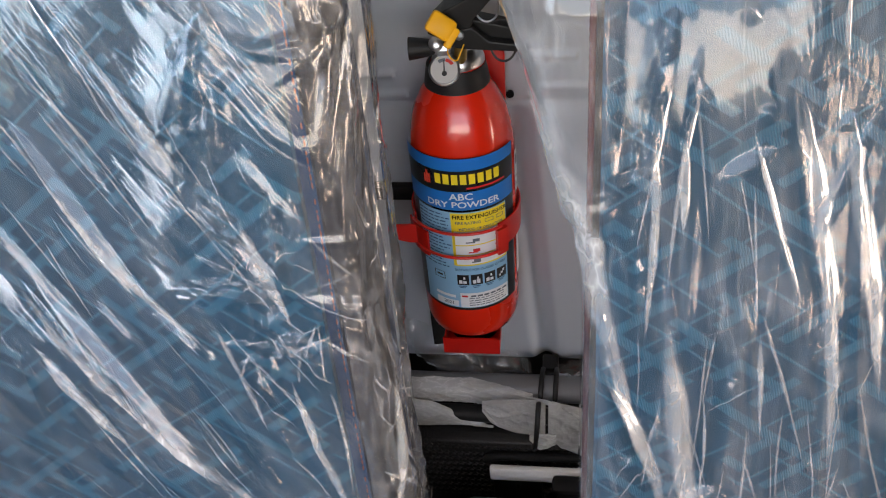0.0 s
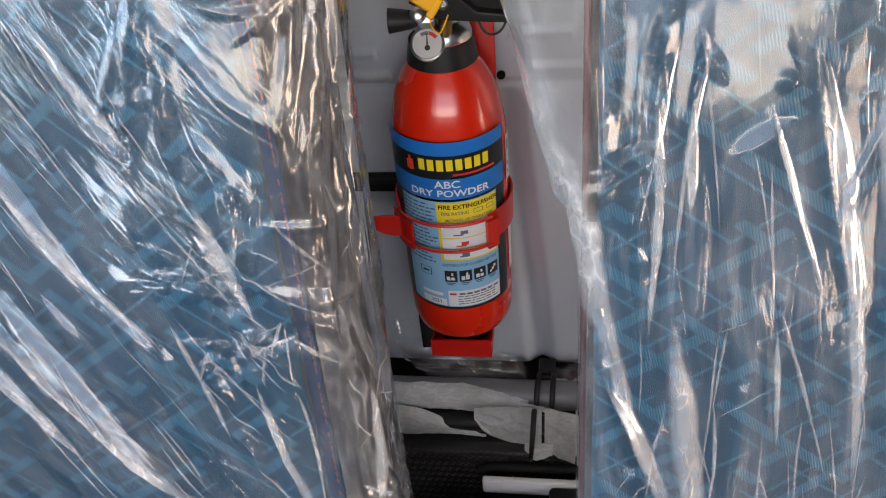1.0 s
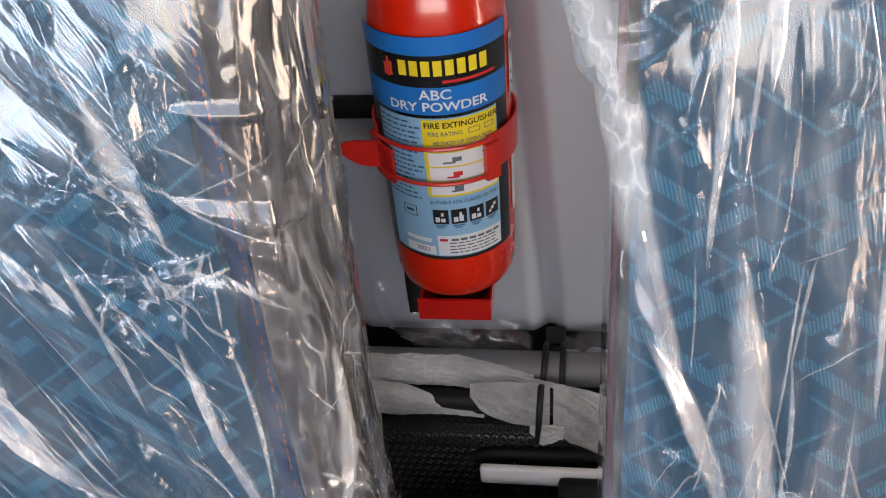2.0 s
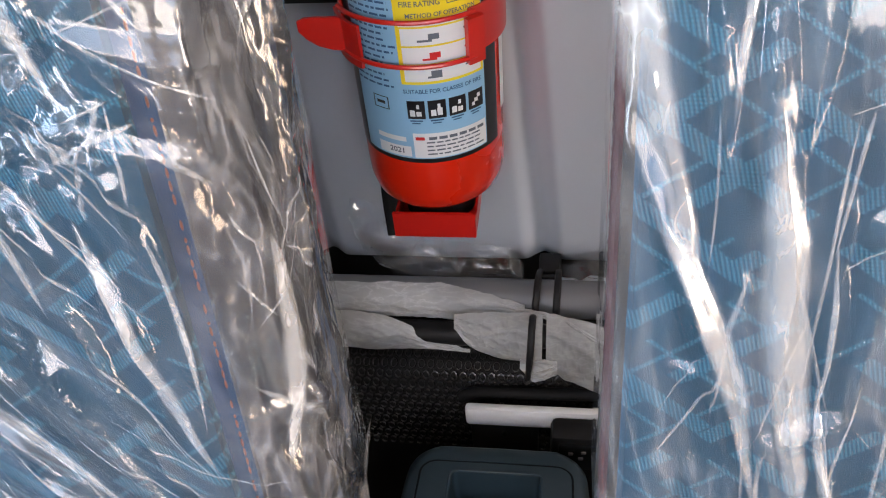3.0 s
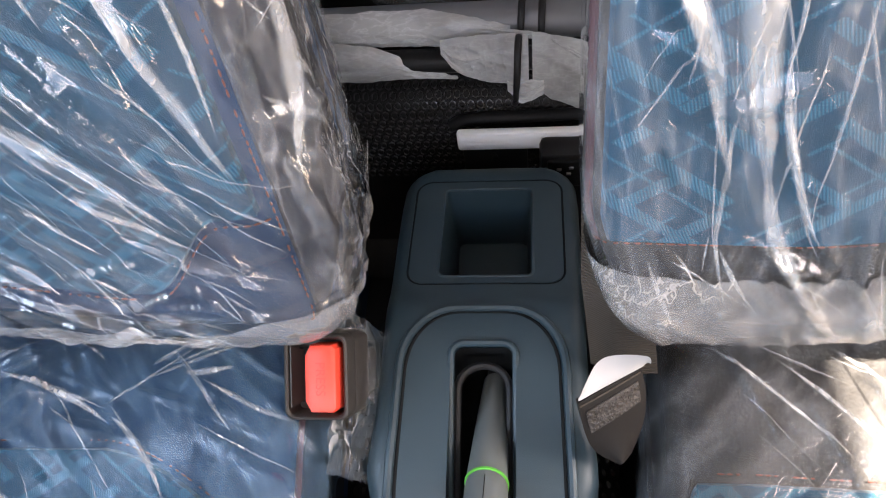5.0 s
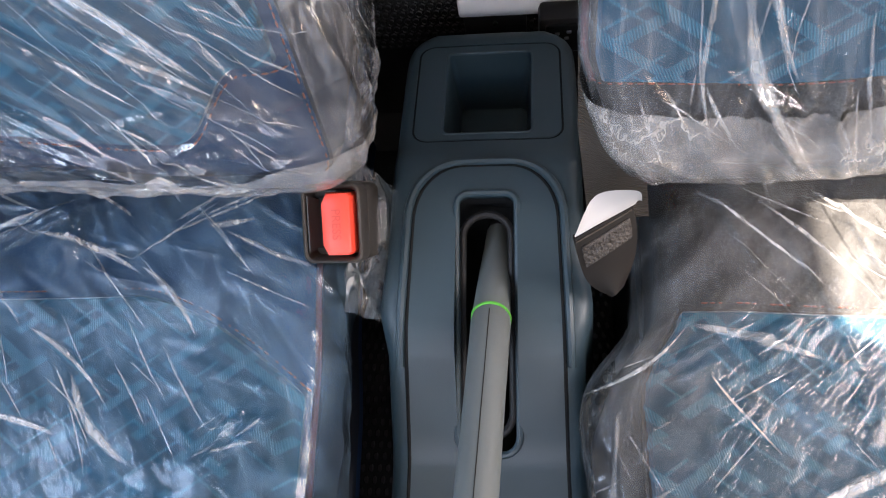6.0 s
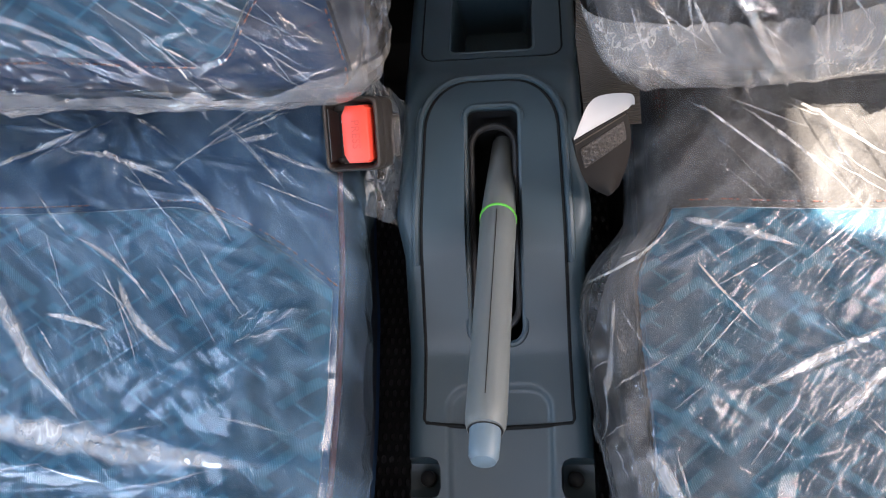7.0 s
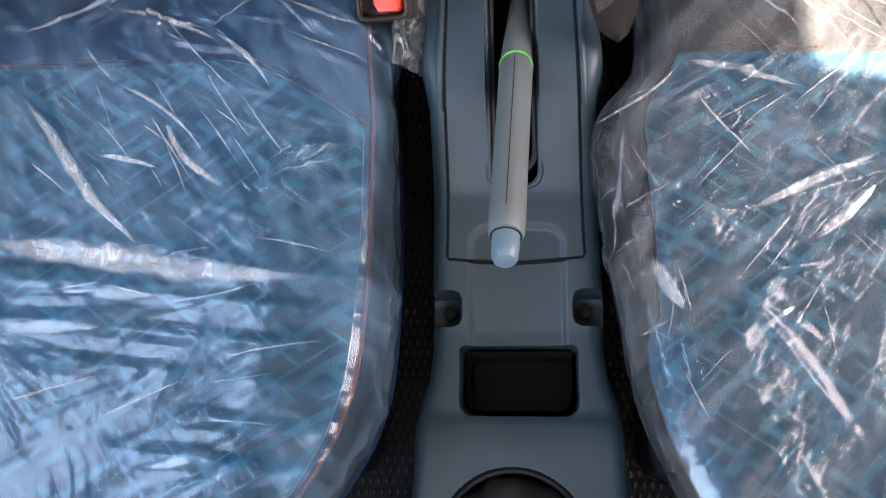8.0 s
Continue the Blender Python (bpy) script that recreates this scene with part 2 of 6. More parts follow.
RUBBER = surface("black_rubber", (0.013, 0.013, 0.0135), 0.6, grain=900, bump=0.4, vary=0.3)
# Same rubber, coloured paler so the raised cells seem to catch light.
MAT_BUMP_LIT = surface("rubber_relief_lit", (0.045, 0.045, 0.046), 0.24, grain=900, bump=0.2, vary=0.3)
GREY_PAINT = surface("grey_paint", (0.48, 0.525, 0.58), 0.38, grain=1500, bump=0.06, vary=0.06, stain=5, coat=0.3)
LINER = surface("headliner", (0.42, 0.42, 0.41), 0.9, grain=800, bump=0.3, vary=0.08)
DASH = surface("beige_dash_plastic", (0.30, 0.27, 0.235), 0.6, grain=900, bump=0.3, vary=0.1)
TRIM = surface("cab_trim", (0.26, 0.24, 0.22), 0.6, grain=900, bump=0.3)
RED = surface("red_enamel", (0.72, 0.020, 0.004), 0.26, grain=300, bump=0.04, vary=0.12, coat=0.6)
RED_STEEL = surface("red_bracket_paint", (0.60, 0.014, 0.008), 0.34, grain=500, bump=0.08, vary=0.18, coat=0.3)
STEEL = surface("brushed_steel", (0.55, 0.56, 0.58), 0.3, metal=1.0, grain=1200, bump=0.05, vary=0.1)
BAR_STEEL = surface("silver_tube_paint", (0.19, 0.195, 0.21), 0.55, metal=0.3, grain=900, bump=0.06, vary=0.1)
GRIP = surface("grey_grip_plastic", (0.12, 0.135, 0.135), 0.5, grain=1600, bump=0.3, vary=0.1, depth=0.0003)
BUTTON = surface("blue_grey_button", (0.12, 0.17, 0.21), 0.4, grain=900, bump=0.1, vary=0.08)
GREEN = surface("green_band", (0.10, 0.42, 0.05), 0.4, vary=0.1)
PRESS_RED = surface("press_button_red", (0.78, 0.065, 0.035), 0.4, grain=900, bump=0.08, vary=0.08)
YELLOW = surface("yellow_tag", (0.85, 0.42, 0.01), 0.4, vary=0.08, bump=0.05)
WHITE = surface("white_card", (0.5, 0.49, 0.485), 0.6, vary=0.05)
WHITE_PLATE = surface("white_plate_paint", (0.8, 0.8, 0.8), 0.4, vary=0.05)
WEBBING = surface("belt_webbing", (0.075, 0.062, 0.050), 0.7, grain=700, bump=0.4, vary=0.45, depth=0.001)
ribs = node(WEBBING.node_tree, "ShaderNodeTexWave", Scale=190.0, Distortion=0.6)
ribs.bands_direction = "Z"
WEBBING.node_tree.links.new(WEBBING.node_tree.nodes["Texture Coordinate"].outputs["Object"], ribs.inputs["Vector"])
ribbed = node(WEBBING.node_tree, "ShaderNodeBump", Strength=0.9, Distance=0.0008)
WEBBING.node_tree.links.new(ribs.outputs["Fac"], ribbed.inputs["Height"])
WEBBING.node_tree.links.new(WEBBING.node_tree.nodes["Bump"].outputs[0], ribbed.inputs["Normal"])
WEBBING.node_tree.links.new(ribbed.outputs[0], WEBBING.node_tree.nodes["Principled BSDF"].inputs["Normal"])
SLEEVE = surface("belt_end_cloth", (0.017, 0.015, 0.0135), 0.7, grain=500, bump=0.3, vary=0.2)
LEATHER = surface("black_leather", (0.03, 0.027, 0.027), 0.4, grain=500, bump=0.5, vary=0.3, voronoi=True)
INK_BLUE = surface("label_blue", (0.01, 0.17, 0.55), 0.32, vary=0.06, bump=0.02)
INK_SKY = surface("label_sky", (0.26, 0.50, 0.70), 0.34, vary=0.05, bump=0.02)
INK_BLACK = surface("label_black", (0.012, 0.012, 0.014), 0.3, vary=0.1, bump=0.02)
INK_YELLOW = surface("label_yellow", (0.86, 0.66, 0.03), 0.34, vary=0.05, bump=0.02)
INK_WHITE = surface("label_white", (0.75, 0.76, 0.77), 0.34, vary=0.04, bump=0.02)
INK_RED = surface("label_red", (0.6, 0.03, 0.03), 0.34, vary=0.05, bump=0.02)
INK_GREY = surface("label_grey_print", (0.12, 0.14, 0.17), 0.4, vary=0.05, bump=0.02)
INK_NAVY = surface("label_navy_print", (0.03, 0.10, 0.22), 0.4, vary=0.05, bump=0.02)
for dull in (FABRIC, NAVY, RUBBER, WEBBING, SLEEVE, GROOVE):
    dull.node_tree.nodes["Principled BSDF"].inputs["Specular IOR Level"].default_value = 0.15
for satin in (BLACK, YELLOW):
    satin.node_tree.nodes["Principled BSDF"].inputs["Specular IOR Level"].default_value = 0.25
VINYL.node_tree.nodes["Principled BSDF"].inputs["Specular IOR Level"].default_value = 0.3
GROUND = surface("dusty_concrete", (0.34, 0.29, 0.23), 0.9, grain=30, bump=0.3, vary=0.2, stain=0.6)


# ---- builders ----
def thing(name, at, label, category, group="", kind=""):
    ob = new(name)
    ob.empty_display_size = 0.02
    ob.location = at
    return tagged(ob, label, category, group, kind)


def part(name, data, material, parent=None, label="", smooth=True):
    """Links a bmesh or mesh, drawn in world metres, as one object under a thing or a part."""
    if isinstance(data, bmesh.types.BMesh):
        me = bpy.data.meshes.new(name)
        data.normal_update()
        data.to_mesh(me)
        data.free()
    else:
        me = data
    me.name = name
    if material is not None:
        me.materials.clear()
        me.materials.append(material)
    if smooth:
        me.polygons.foreach_set("use_smooth", [True] * len(me.polygons))
        me.set_sharp_from_angle(angle=radians(40))
    ob = new(name, me)
    if parent is not None:
        ob.parent = parent
        if parent.type == "EMPTY":
            ob.matrix_parent_inverse = Matrix.Translation(-parent.location)
    if label:
        ob["label"] = label
    return ob


def box(x0, x1, y0, y1, z0, z1, bevel=0.0, bm=None, turn=None, seg=2):
    bm = bm or bmesh.new()
    made = bmesh.ops.create_cube(bm, size=1.0)["verts"]
    m = Matrix.Translation(((x0 + x1) / 2, (y0 + y1) / 2, (z0 + z1) / 2)) @ Matrix.Diagonal((x1 - x0, y1 - y0, z1 - z0, 1))
    bmesh.ops.transform(bm, matrix=m, verts=made)
    if bevel:
        edges = list({e for v in made for e in v.link_edges})
        out = bmesh.ops.bevel(bm, geom=edges, offset=bevel, segments=seg, profile=0.5, affect="EDGES")
        made = list({v for f in out["faces"] for v in f.verts} | {v for v in made if v.is_valid})
    if turn is not None:
        bmesh.ops.transform(bm, matrix=turn, verts=[v for v in made if v.is_valid])
    return bm


def grid_mesh(name, x, y, z, u=None, v=None, closed=False):
    """A mesh from arrays of rows and columns of places."""
    nv, nu = x.shape
    verts = np.stack([x, y, z], -1).reshape(-1, 3)
    cols = nu if closed else nu - 1
    r, c = np.meshgrid(np.arange(nv - 1), np.arange(cols), indexing="ij")
    c1 = (c + 1) % nu
    faces = np.stack([r * nu + c, r * nu + c1, (r + 1) * nu + c1, (r + 1) * nu + c], -1).reshape(-1, 4)
    me = bpy.data.meshes.new(name)
    me.from_pydata(verts.tolist(), [], faces.tolist())
    if u is not None:
        layer = me.uv_layers.new(name="UVMap")
        pairs = np.stack([u.ravel()[faces], v.ravel()[faces]], -1)
        layer.data.foreach_set("uv", pairs.ravel().astype(np.float32))
    return me


def loft(name, loops, caps=True):
    """A skin over rings of equal point count, capped at both ends."""
    bm = bmesh.new()
    rings = [[bm.verts.new(p) for p in ring] for ring in loops]
    n = len(rings[0])
    for a, b in zip(rings, rings[1:]):
        for k in range(n):
            bm.faces.new((a[k], a[(k + 1) % n], b[(k + 1) % n], b[k]))
    if caps:
        bm.faces.new(rings[0][::-1])
        bm.faces.new(rings[-1])
    bmesh.ops.recalc_face_normals(bm, faces=bm.faces)
    return bm


def lathe(profile, axis, n=48, caps=True):
    """Turned shape about an upright axis (x, y): rows of radius and height."""
    return loft("lathe", [[(axis[0] + r * math.cos(2 * math.pi * k / n), axis[1] + r * math.sin(2 * math.pi * k / n), z) for k in range(n)] for r, z in profile], caps)


def frame_of(d):
    d = d.normalized()
    side = d.cross(Vector((0, 0, 1)))
    side = Vector((1, 0, 0)) if side.length < 1e-4 else side.normalized()
    return side, side.cross(d).normalized()


def tube(points, radius, n=10, flat=1.0, closed=False):
    """A round or flattened rod along a line of places; radius is a number or one for each place."""
    pts = [Vector(p) for p in points]
    radii = radius if isinstance(radius, (list, tuple)) else [radius] * len(pts)
    loops = []
    for k, p in enumerate(pts):
        a = pts[(k - 1) % len(pts)] if closed else pts[max(0, k - 1)]
        b = pts[(k + 1) % len(pts)] if closed else pts[min(len(pts) - 1, k + 1)]
        s, u = frame_of(b - a)
        loops.append([p + radii[k] * (math.cos(2 * math.pi * q / n) * s + flat * math.sin(2 * math.pi * q / n) * u) for q in range(n)])
    if closed:
        loops.append(loops[0])
    bm = loft("tube", loops, not closed)
    if closed:
        bmesh.ops.remove_doubles(bm, verts=bm.verts, dist=1e-6)
    return bm


def arc_line(points, steps=6):
    """A smooth line through the given places."""
    p = [Vector(q) for q in points]
    out = []
    for k in range(len(p) - 1):
        a, b, c, d = p[max(0, k - 1)], p[k], p[k + 1], p[min(len(p) - 1, k + 2)]
        for q in range(steps):
            t = q / steps
            out.append(0.5 * (2 * b + (c - a) * t + (2 * a - 5 * b + 4 * c - d) * t * t + (3 * b - a - 3 * c + d) * t ** 3))
    return out + [p[-1]]


def rounded(hx, hy, r, n=6):
    """A rounded rectangle about the origin; r is one radius or four (front left, front right, rear right, rear left)."""
    rs = r if isinstance(r, (tuple, list)) else (r,) * 4
    out = []
    for k, (sx, sy) in enumerate(((-1, -1), (1, -1), (1, 1), (-1, 1))):
        q = rs[k]
        cx, cy = sx * (hx - q), sy * (hy - q)
        start = math.pi + k * math.pi / 2
        out += [(cx + q * math.cos(start + a * math.pi / 2 / n), cy + q * math.sin(start + a * math.pi / 2 / n)) for a in range(n + 1)]
    return out


def carve(me, cutters):
    """The mesh with solid cutters taken away."""
    ob = new("carve_base", me)
    cut = []
    for bm in cutters:
        cm = bpy.data.meshes.new("carve_tool")
        bmesh.ops.recalc_face_normals(bm, faces=bm.faces)
        bm.to_mesh(cm)
        bm.free()
        co = new("carve_tool", cm)
        mod = ob.modifiers.new("carve", "BOOLEAN")
        mod.operation, mod.object, mod.solver = "DIFFERENCE", co, "EXACT"
        cut.append(co)
    deps = bpy.context.evaluated_depsgraph_get()
    deps.update()
    out = bpy.data.meshes.new_from_object(ob.evaluated_get(deps))
    for o in (ob, *cut):
        old = o.data
        bpy.data.objects.remove(o)
        bpy.data.meshes.remove(old)
    return out


def hashed(i, j, seed):
    h = np.sin(i * 127.1 + j * 311.7 + seed * 74.7) * 43758.5453
    return h - np.floor(h)


def value_noise(x, y, seed=0):
    i, j = np.floor(x), np.floor(y)
    fx, fy = x - i, y - j
    fx, fy = fx * fx * (3 - 2 * fx), fy * fy * (3 - 2 * fy)
    a, b = hashed(i, j, seed), hashed(i + 1, j, seed)
    c, d = hashed(i, j + 1, seed), hashed(i + 1, j + 1, seed)
    return (a * (1 - fx) + b * fx) * (1 - fy) + (c * (1 - fx) + d * fx) * fy


def ridges(x, y, seed, octaves=3):
    total, amp = np.zeros_like(x), 1.0
    for k in range(octaves):
        total += amp * (1 - np.abs(2 * value_noise(x * 2 ** k, y * 2 ** k, seed + k * 7) - 1)) ** 3
        amp *= 0.5
    return total


def folds(p, q, lines):
    """Raised creases on a grid of rows and columns: each a start, an angle in degrees, a length, width and height."""
    total = np.zeros_like(p)
    pc, qr = p[0], q[:, 0]
    for p0, q0, angle, length, width, height in lines:
        c, s = math.cos(radians(angle)), math.sin(radians(angle))
        reach_p, reach_q = sorted((p0, p0 + c * length)), sorted((q0, q0 + s * length))
        pad = 2 * width + 0.006
        i = slice(*np.searchsorted(pc, (reach_p[0] - pad, reach_p[1] + pad)))
        j = slice(*np.searchsorted(qr, (reach_q[0] - pad, reach_q[1] + pad)))
        dp, dq = p[j, i] - p0, q[j, i] - q0
        if not dp.size:
            continue
        along, across = dp * c + dq * s, -dp * s + dq * c
        across = across + 0.0025 * np.sin(along * 21 + p0 * 90)
        w = width * (0.12 + np.sin(math.pi * np.clip(along / length, 0, 1)) ** 0.7)
        ends = np.clip(np.minimum(along, length - along) / (0.3 * length), 0, 1)
        u = across / w + 0.3
        total[j, i] += height * ends * np.maximum(0, np.where(u < 0, 1 + u / 0.7, 1 - u / 1.3))
    return total


def pleats(p, q, angle, pitch, height, seed, share=0.5, run=0.16):
    """Long drawn folds with straight flanks, bundled here and fading there."""
    c, s = math.cos(radians(angle)), math.sin(radians(angle))
    along, across = p * c + q * s, -p * s + q * c
    w = across / pitch + 1.6 * value_noise(along / run, across / (5 * pitch), seed) + 0.4 * value_noise(along / (0.3 * run), across / pitch, seed + 1)
    k = np.floor(w)
    tri = 1 - np.abs(2 * (w - k) - 1)
    size = value_noise(along / run + 7.3 * hashed(k, 0 * k, seed), k * 1.0 + 0.5, seed + 2)
    keep = np.clip((size - (1 - share)) / 0.3, 0, 1)
    return height * keep * np.clip(tri * 1.5 - 0.5, 0, 1)


def fan(rng, p0, q0, a0, a1, count, length, width, height):
    return [(p0 + rng.uniform(-0.006, 0.006), q0 + rng.uniform(-0.006, 0.006), rng.uniform(a0, a1), length * rng.uniform(0.5, 1.1), width * rng.uniform(0.6, 1.4), height * rng.uniform(0.5, 1.3)) for _ in range(count)]


def words(text, size, depth=0.0):
    """Flat letters of the built-in font as vertices and faces, centred, in a plane of width and height."""
    cu = bpy.data.curves.new("letters", "FONT")
    cu.body, cu.size, cu.align_x, cu.align_y, cu.resolution_u = text, size, "CENTER", "CENTER", 3
    cu.offset = depth * size
    ob = new("letters", cu)
    deps = bpy.context.evaluated_depsgraph_get()
    deps.update()
    me = ob.evaluated_get(deps).to_mesh()
    verts, faces = [tuple(v.co) for v in me.vertices], [tuple(f.vertices) for f in me.polygons]
    bpy.data.objects.remove(ob)
    bpy.data.curves.remove(cu)
    return verts, faces


# ---- the cab ----
def setting(name, data, material, label, smooth=True):
    return tagged(part(name, data, material, smooth=smooth), label, "", "", "structure")


def pane_wall(name, label, plane, at, thick, a0, a1, b0, b1, holes, material):
    """A wall in x or y at a place, from strips round rectangular openings; holes are rows of a0, a1, b0, b1."""
    bm = bmesh.new()
    cuts_a = sorted({a0, a1, *(h[k] for h in holes for k in (0, 1))})
    cuts_b = sorted({b0, b1, *(h[k] for h in holes for k in (2, 3))})
    for p, q in zip(cuts_a, cuts_a[1:]):
        for r, s in zip(cuts_b, cuts_b[1:]):
            mid = ((p + q) / 2, (r + s) / 2)
            if any(h[0] < mid[0] < h[1] and h[2] < mid[1] < h[3] for h in holes):
                continue
            if plane == "x":
                box(at, at + thick, p, q, r, s, 0, bm)
            else:
                box(p, q, at, at + thick, r, s, 0, bm)
    bmesh.ops.remove_doubles(bm, verts=bm.verts, dist=1e-5)
    return setting(name, bm, material, label, smooth=False)


HALF, FRONT, REAR, ROOF = 0.76, -0.80, 0.735, 1.42
setting("ground", box(-2500, 2500, -2500, 2500, -0.75, -0.70), GROUND, "dusty pale concrete yard round the parked vehicle", False)
floor = setting("floor", box(-HALF, HALF, FRONT, 0.80, 0.17, 0.20), RUBBER, "black rubber cab floor between the seats", False)
ceiling = setting("ceiling", box(-HALF - 0.04, HALF + 0.04, -0.50, 0.80, ROOF, ROOF + 0.04), LINER, "pale cloth headliner of the cab", False)
# Unseen sides; the front gaps are added so that film folds catch light.
pane_wall("wall_left", "unseen beige trimmed cab side, its window and front gap placed to shape the light", "x", -HALF - 0.04, 0.04, FRONT, 0.80, -0.2, ROOF, [(-0.06, 0.49, 0.94, 1.36), (-0.60, -0.30, 0.60, 1.33)], DASH)
pane_wall("wall_right", "unseen beige trimmed cab side, its window and front gap placed to shape the light", "x", HALF, 0.04, FRONT, 0.80, -0.2, ROOF, [(0.18, 0.55, 0.62, 1.28), (-0.60, -0.34, 0.45, 0.98)], DASH)
pane_wall("wall_front", "beige dashboard wall under the windscreen", "y", FRONT - 0.04, 0.04, -HALF, HALF, -0.2, 0.92, [], DASH)


def windscreen():
    """Raked pillars and header round the windscreen opening."""
    bm = bmesh.new()
    for sx in (-1, 1):
        a = [(sx * HALF, FRONT, 0.92), (sx * HALF, FRONT + 0.09, 0.92), (sx * HALF, -0.41, ROOF), (sx * HALF, -0.50, ROOF)]
        b = [(sx * (HALF - 0.06), y, z) for _, y, z in a]
        va, vb = [bm.verts.new(p) for p in a], [bm.verts.new(p) for p in b]
        bm.faces.new(va)
        bm.faces.new(vb[::-1])
        for k in range(4):
            bm.faces.new((va[k], va[(k + 1) % 4], vb[(k + 1) % 4], vb[k]))
    bmesh.ops.recalc_face_normals(bm, faces=bm.faces)
    return bm


setting("trim", windscreen(), TRIM, "dark windscreen pillars of the cab", False)
setting("trim", box(-HALF, HALF, -0.78, -0.48, 0.72, 0.92, 0.03), DASH, "beige moulded dashboard top", True)


def rear_panel():
    """Pressed steel bulkhead: raised centre field between two soft grooves, with a step and two short beads above it."""
    nx, nz = 200, 220
    x, z = np.meshgrid(np.linspace(-HALF, HALF, nx * 3), np.linspace(0.462, ROOF, nz * 2))
    y = np.full_like(x, REAR)

    def soft(d, w):
        return np.clip(1 - np.abs(d) / w, 0, 1) ** 2 * (3 - 2 * np.clip(1 - np.abs(d) / w, 0, 1))

    below = 1 / (1 + np.exp((z - 0.792) / 0.004))
    lean = 0.085 * (0.79 - z)
    y += 0.010 * soft(x - 0.004 - lean, 0.017) * below
    y += 0.010 * soft(x + 0.168 - lean * 0.5, 0.016) * below
    y += 0.005 * (1 - below) + 0.0025 * soft(z - 0.802, 0.006)
    for bz, bx in ((0.845, 0.03), (0.815, 0.045), (0.83, -0.13), (0.81, -0.12)):
        y -= 0.003 * soft(z - bz, 0.007) * (np.abs(x - bx) < 0.025)
    y += 0.008 * np.clip((0.485 - z) / 0.023, 0, 1) ** 2
    return grid_mesh("wall_rear", x, y, z)


setting("wall_rear", rear_panel(), GREY_PAINT, "pressed grey painted steel bulkhead behind the seats")
setting("wall_rear_2", box(-HALF, HALF, 0.752, 0.79, 0.2, ROOF), RUBBER, "black backing behind the steel bulkhead", False)
setting("trim", tube([(-0.002, 0.7375, 0.8095), (-0.002, 0.746, 0.8095)], 0.0036, 20), GROOVE, "small round black hole in the bulkhead")


def rear_mat_profile(s):
    """Height line of the rear floor mat, from under the bulkhead down to the floor."""
    pts = [(0.752, 0.412), (0.70, 0.408), (0.678, 0.404), (0.668, 0.397), (0.663, 0.384), (0.660, 0.345), (0.652, 0.28), (0.640, 0.215), (0.60, 0.204)]
    d = np.r_[0, np.cumsum([math.dist(a, b) for a, b in zip(pts, pts[1:])])]
    return np.interp(s, d, [p[0] for p in pts]), np.interp(s, d, [p[1] for p in pts]), d[-1]


_, _, MAT_LENGTH = rear_mat_profile(0)
ss, xs = np.meshgrid(np.linspace(0, MAT_LENGTH, 60), np.linspace(-0.5, 0.5, 80), indexing="ij")
my, mz, _ = rear_mat_profile(ss)
rear_mat = thing("rear_mat", (0, 0.60, 0.204), "black rubber mat with raised honeycomb cells lining the rear ledge", "mat")
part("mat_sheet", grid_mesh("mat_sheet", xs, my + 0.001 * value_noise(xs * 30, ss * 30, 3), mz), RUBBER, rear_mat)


def honeycomb(x0, x1, s0, s1, pitch=0.0080, rowp=0.0092):
    """Low raised oval cells that follow the rear mat."""
    verts, faces = [], []
    rows, cols = int((s1 - s0) / rowp), int((x1 - x0) / pitch)
    for r in range(rows):
        for c in range(cols):
            cx, cs = x0 + (c + 0.5 * (r % 2)) * pitch, s0 + r * rowp
            k0 = len(verts)
            for scale, lift in ((1.0, 0.0), (0.90, 0.0017), (0.70, 0.0017), (0.58, 0.0002)):
                for a in range(8):
                    px, ps = cx + scale * pitch * 0.46 * math.cos(a * math.pi / 4), cs + scale * rowp * 0.52 * math.sin(a * math.pi / 4)
                    y, z, _ = rear_mat_profile(ps)
                    y2, z2, _ = rear_mat_profile(ps + 0.002)
                    ny, nz = -(z - z2), (y - y2)
                    q = math.hypot(ny, nz) or 1
                    verts.append((px, y + lift * ny / q - 0.0002, z + lift * nz / q + 0.0004))
            for ring in range(3):
                for a in range(8):
                    b = (a + 1) % 8
                    faces.append((k0 + ring * 8 + a, k0 + ring * 8 + b, k0 + ring * 8 + 8 + b, k0 + ring * 8 + 8 + a))
    me = bpy.data.meshes.new("honeycomb")
    me.from_pydata(verts, [], faces)
    return me


tagged(part("honeycomb", honeycomb(-0.17, 0.09, 0.052, 0.182), MAT_BUMP_LIT, rear_mat), kind="stuff")


def floor_cells(x0, x1, y0, y1, z, px=0.0078, py=0.0105):
    verts, faces = [], []
    for r in range(int((y1 - y0) / py)):
        for c in range(int((x1 - x0) / px)):
            cx, cy = x0 + (c + 0.5 * (r % 2)) * px, y0 + r * py
            k0 = len(verts)
            for sx, sy, lift in ((1, 1, 0), (0.6, 0.75, 0.0016)):
                for ux, uy in ((-1, -0.5), (-0.4, -1), (0.4, -1), (1, -0.5), (1, 0.5), (0.4, 1), (-0.4, 1), (-1, 0.5)):
                    verts.append((cx + ux * sx * px * 0.3, cy + uy * sy * py * 0.36, z + lift))
            for a in range(8):
                b = (a + 1) % 8
                faces.append((k0 + a, k0 + b, k0 + 8 + b, k0 + 8 + a))
            faces.append(tuple(k0 + 8 + a for a in range(8)))
    me = bpy.data.meshes.new("floor_cells")
    me.from_pydata(verts, [], faces)
    return me



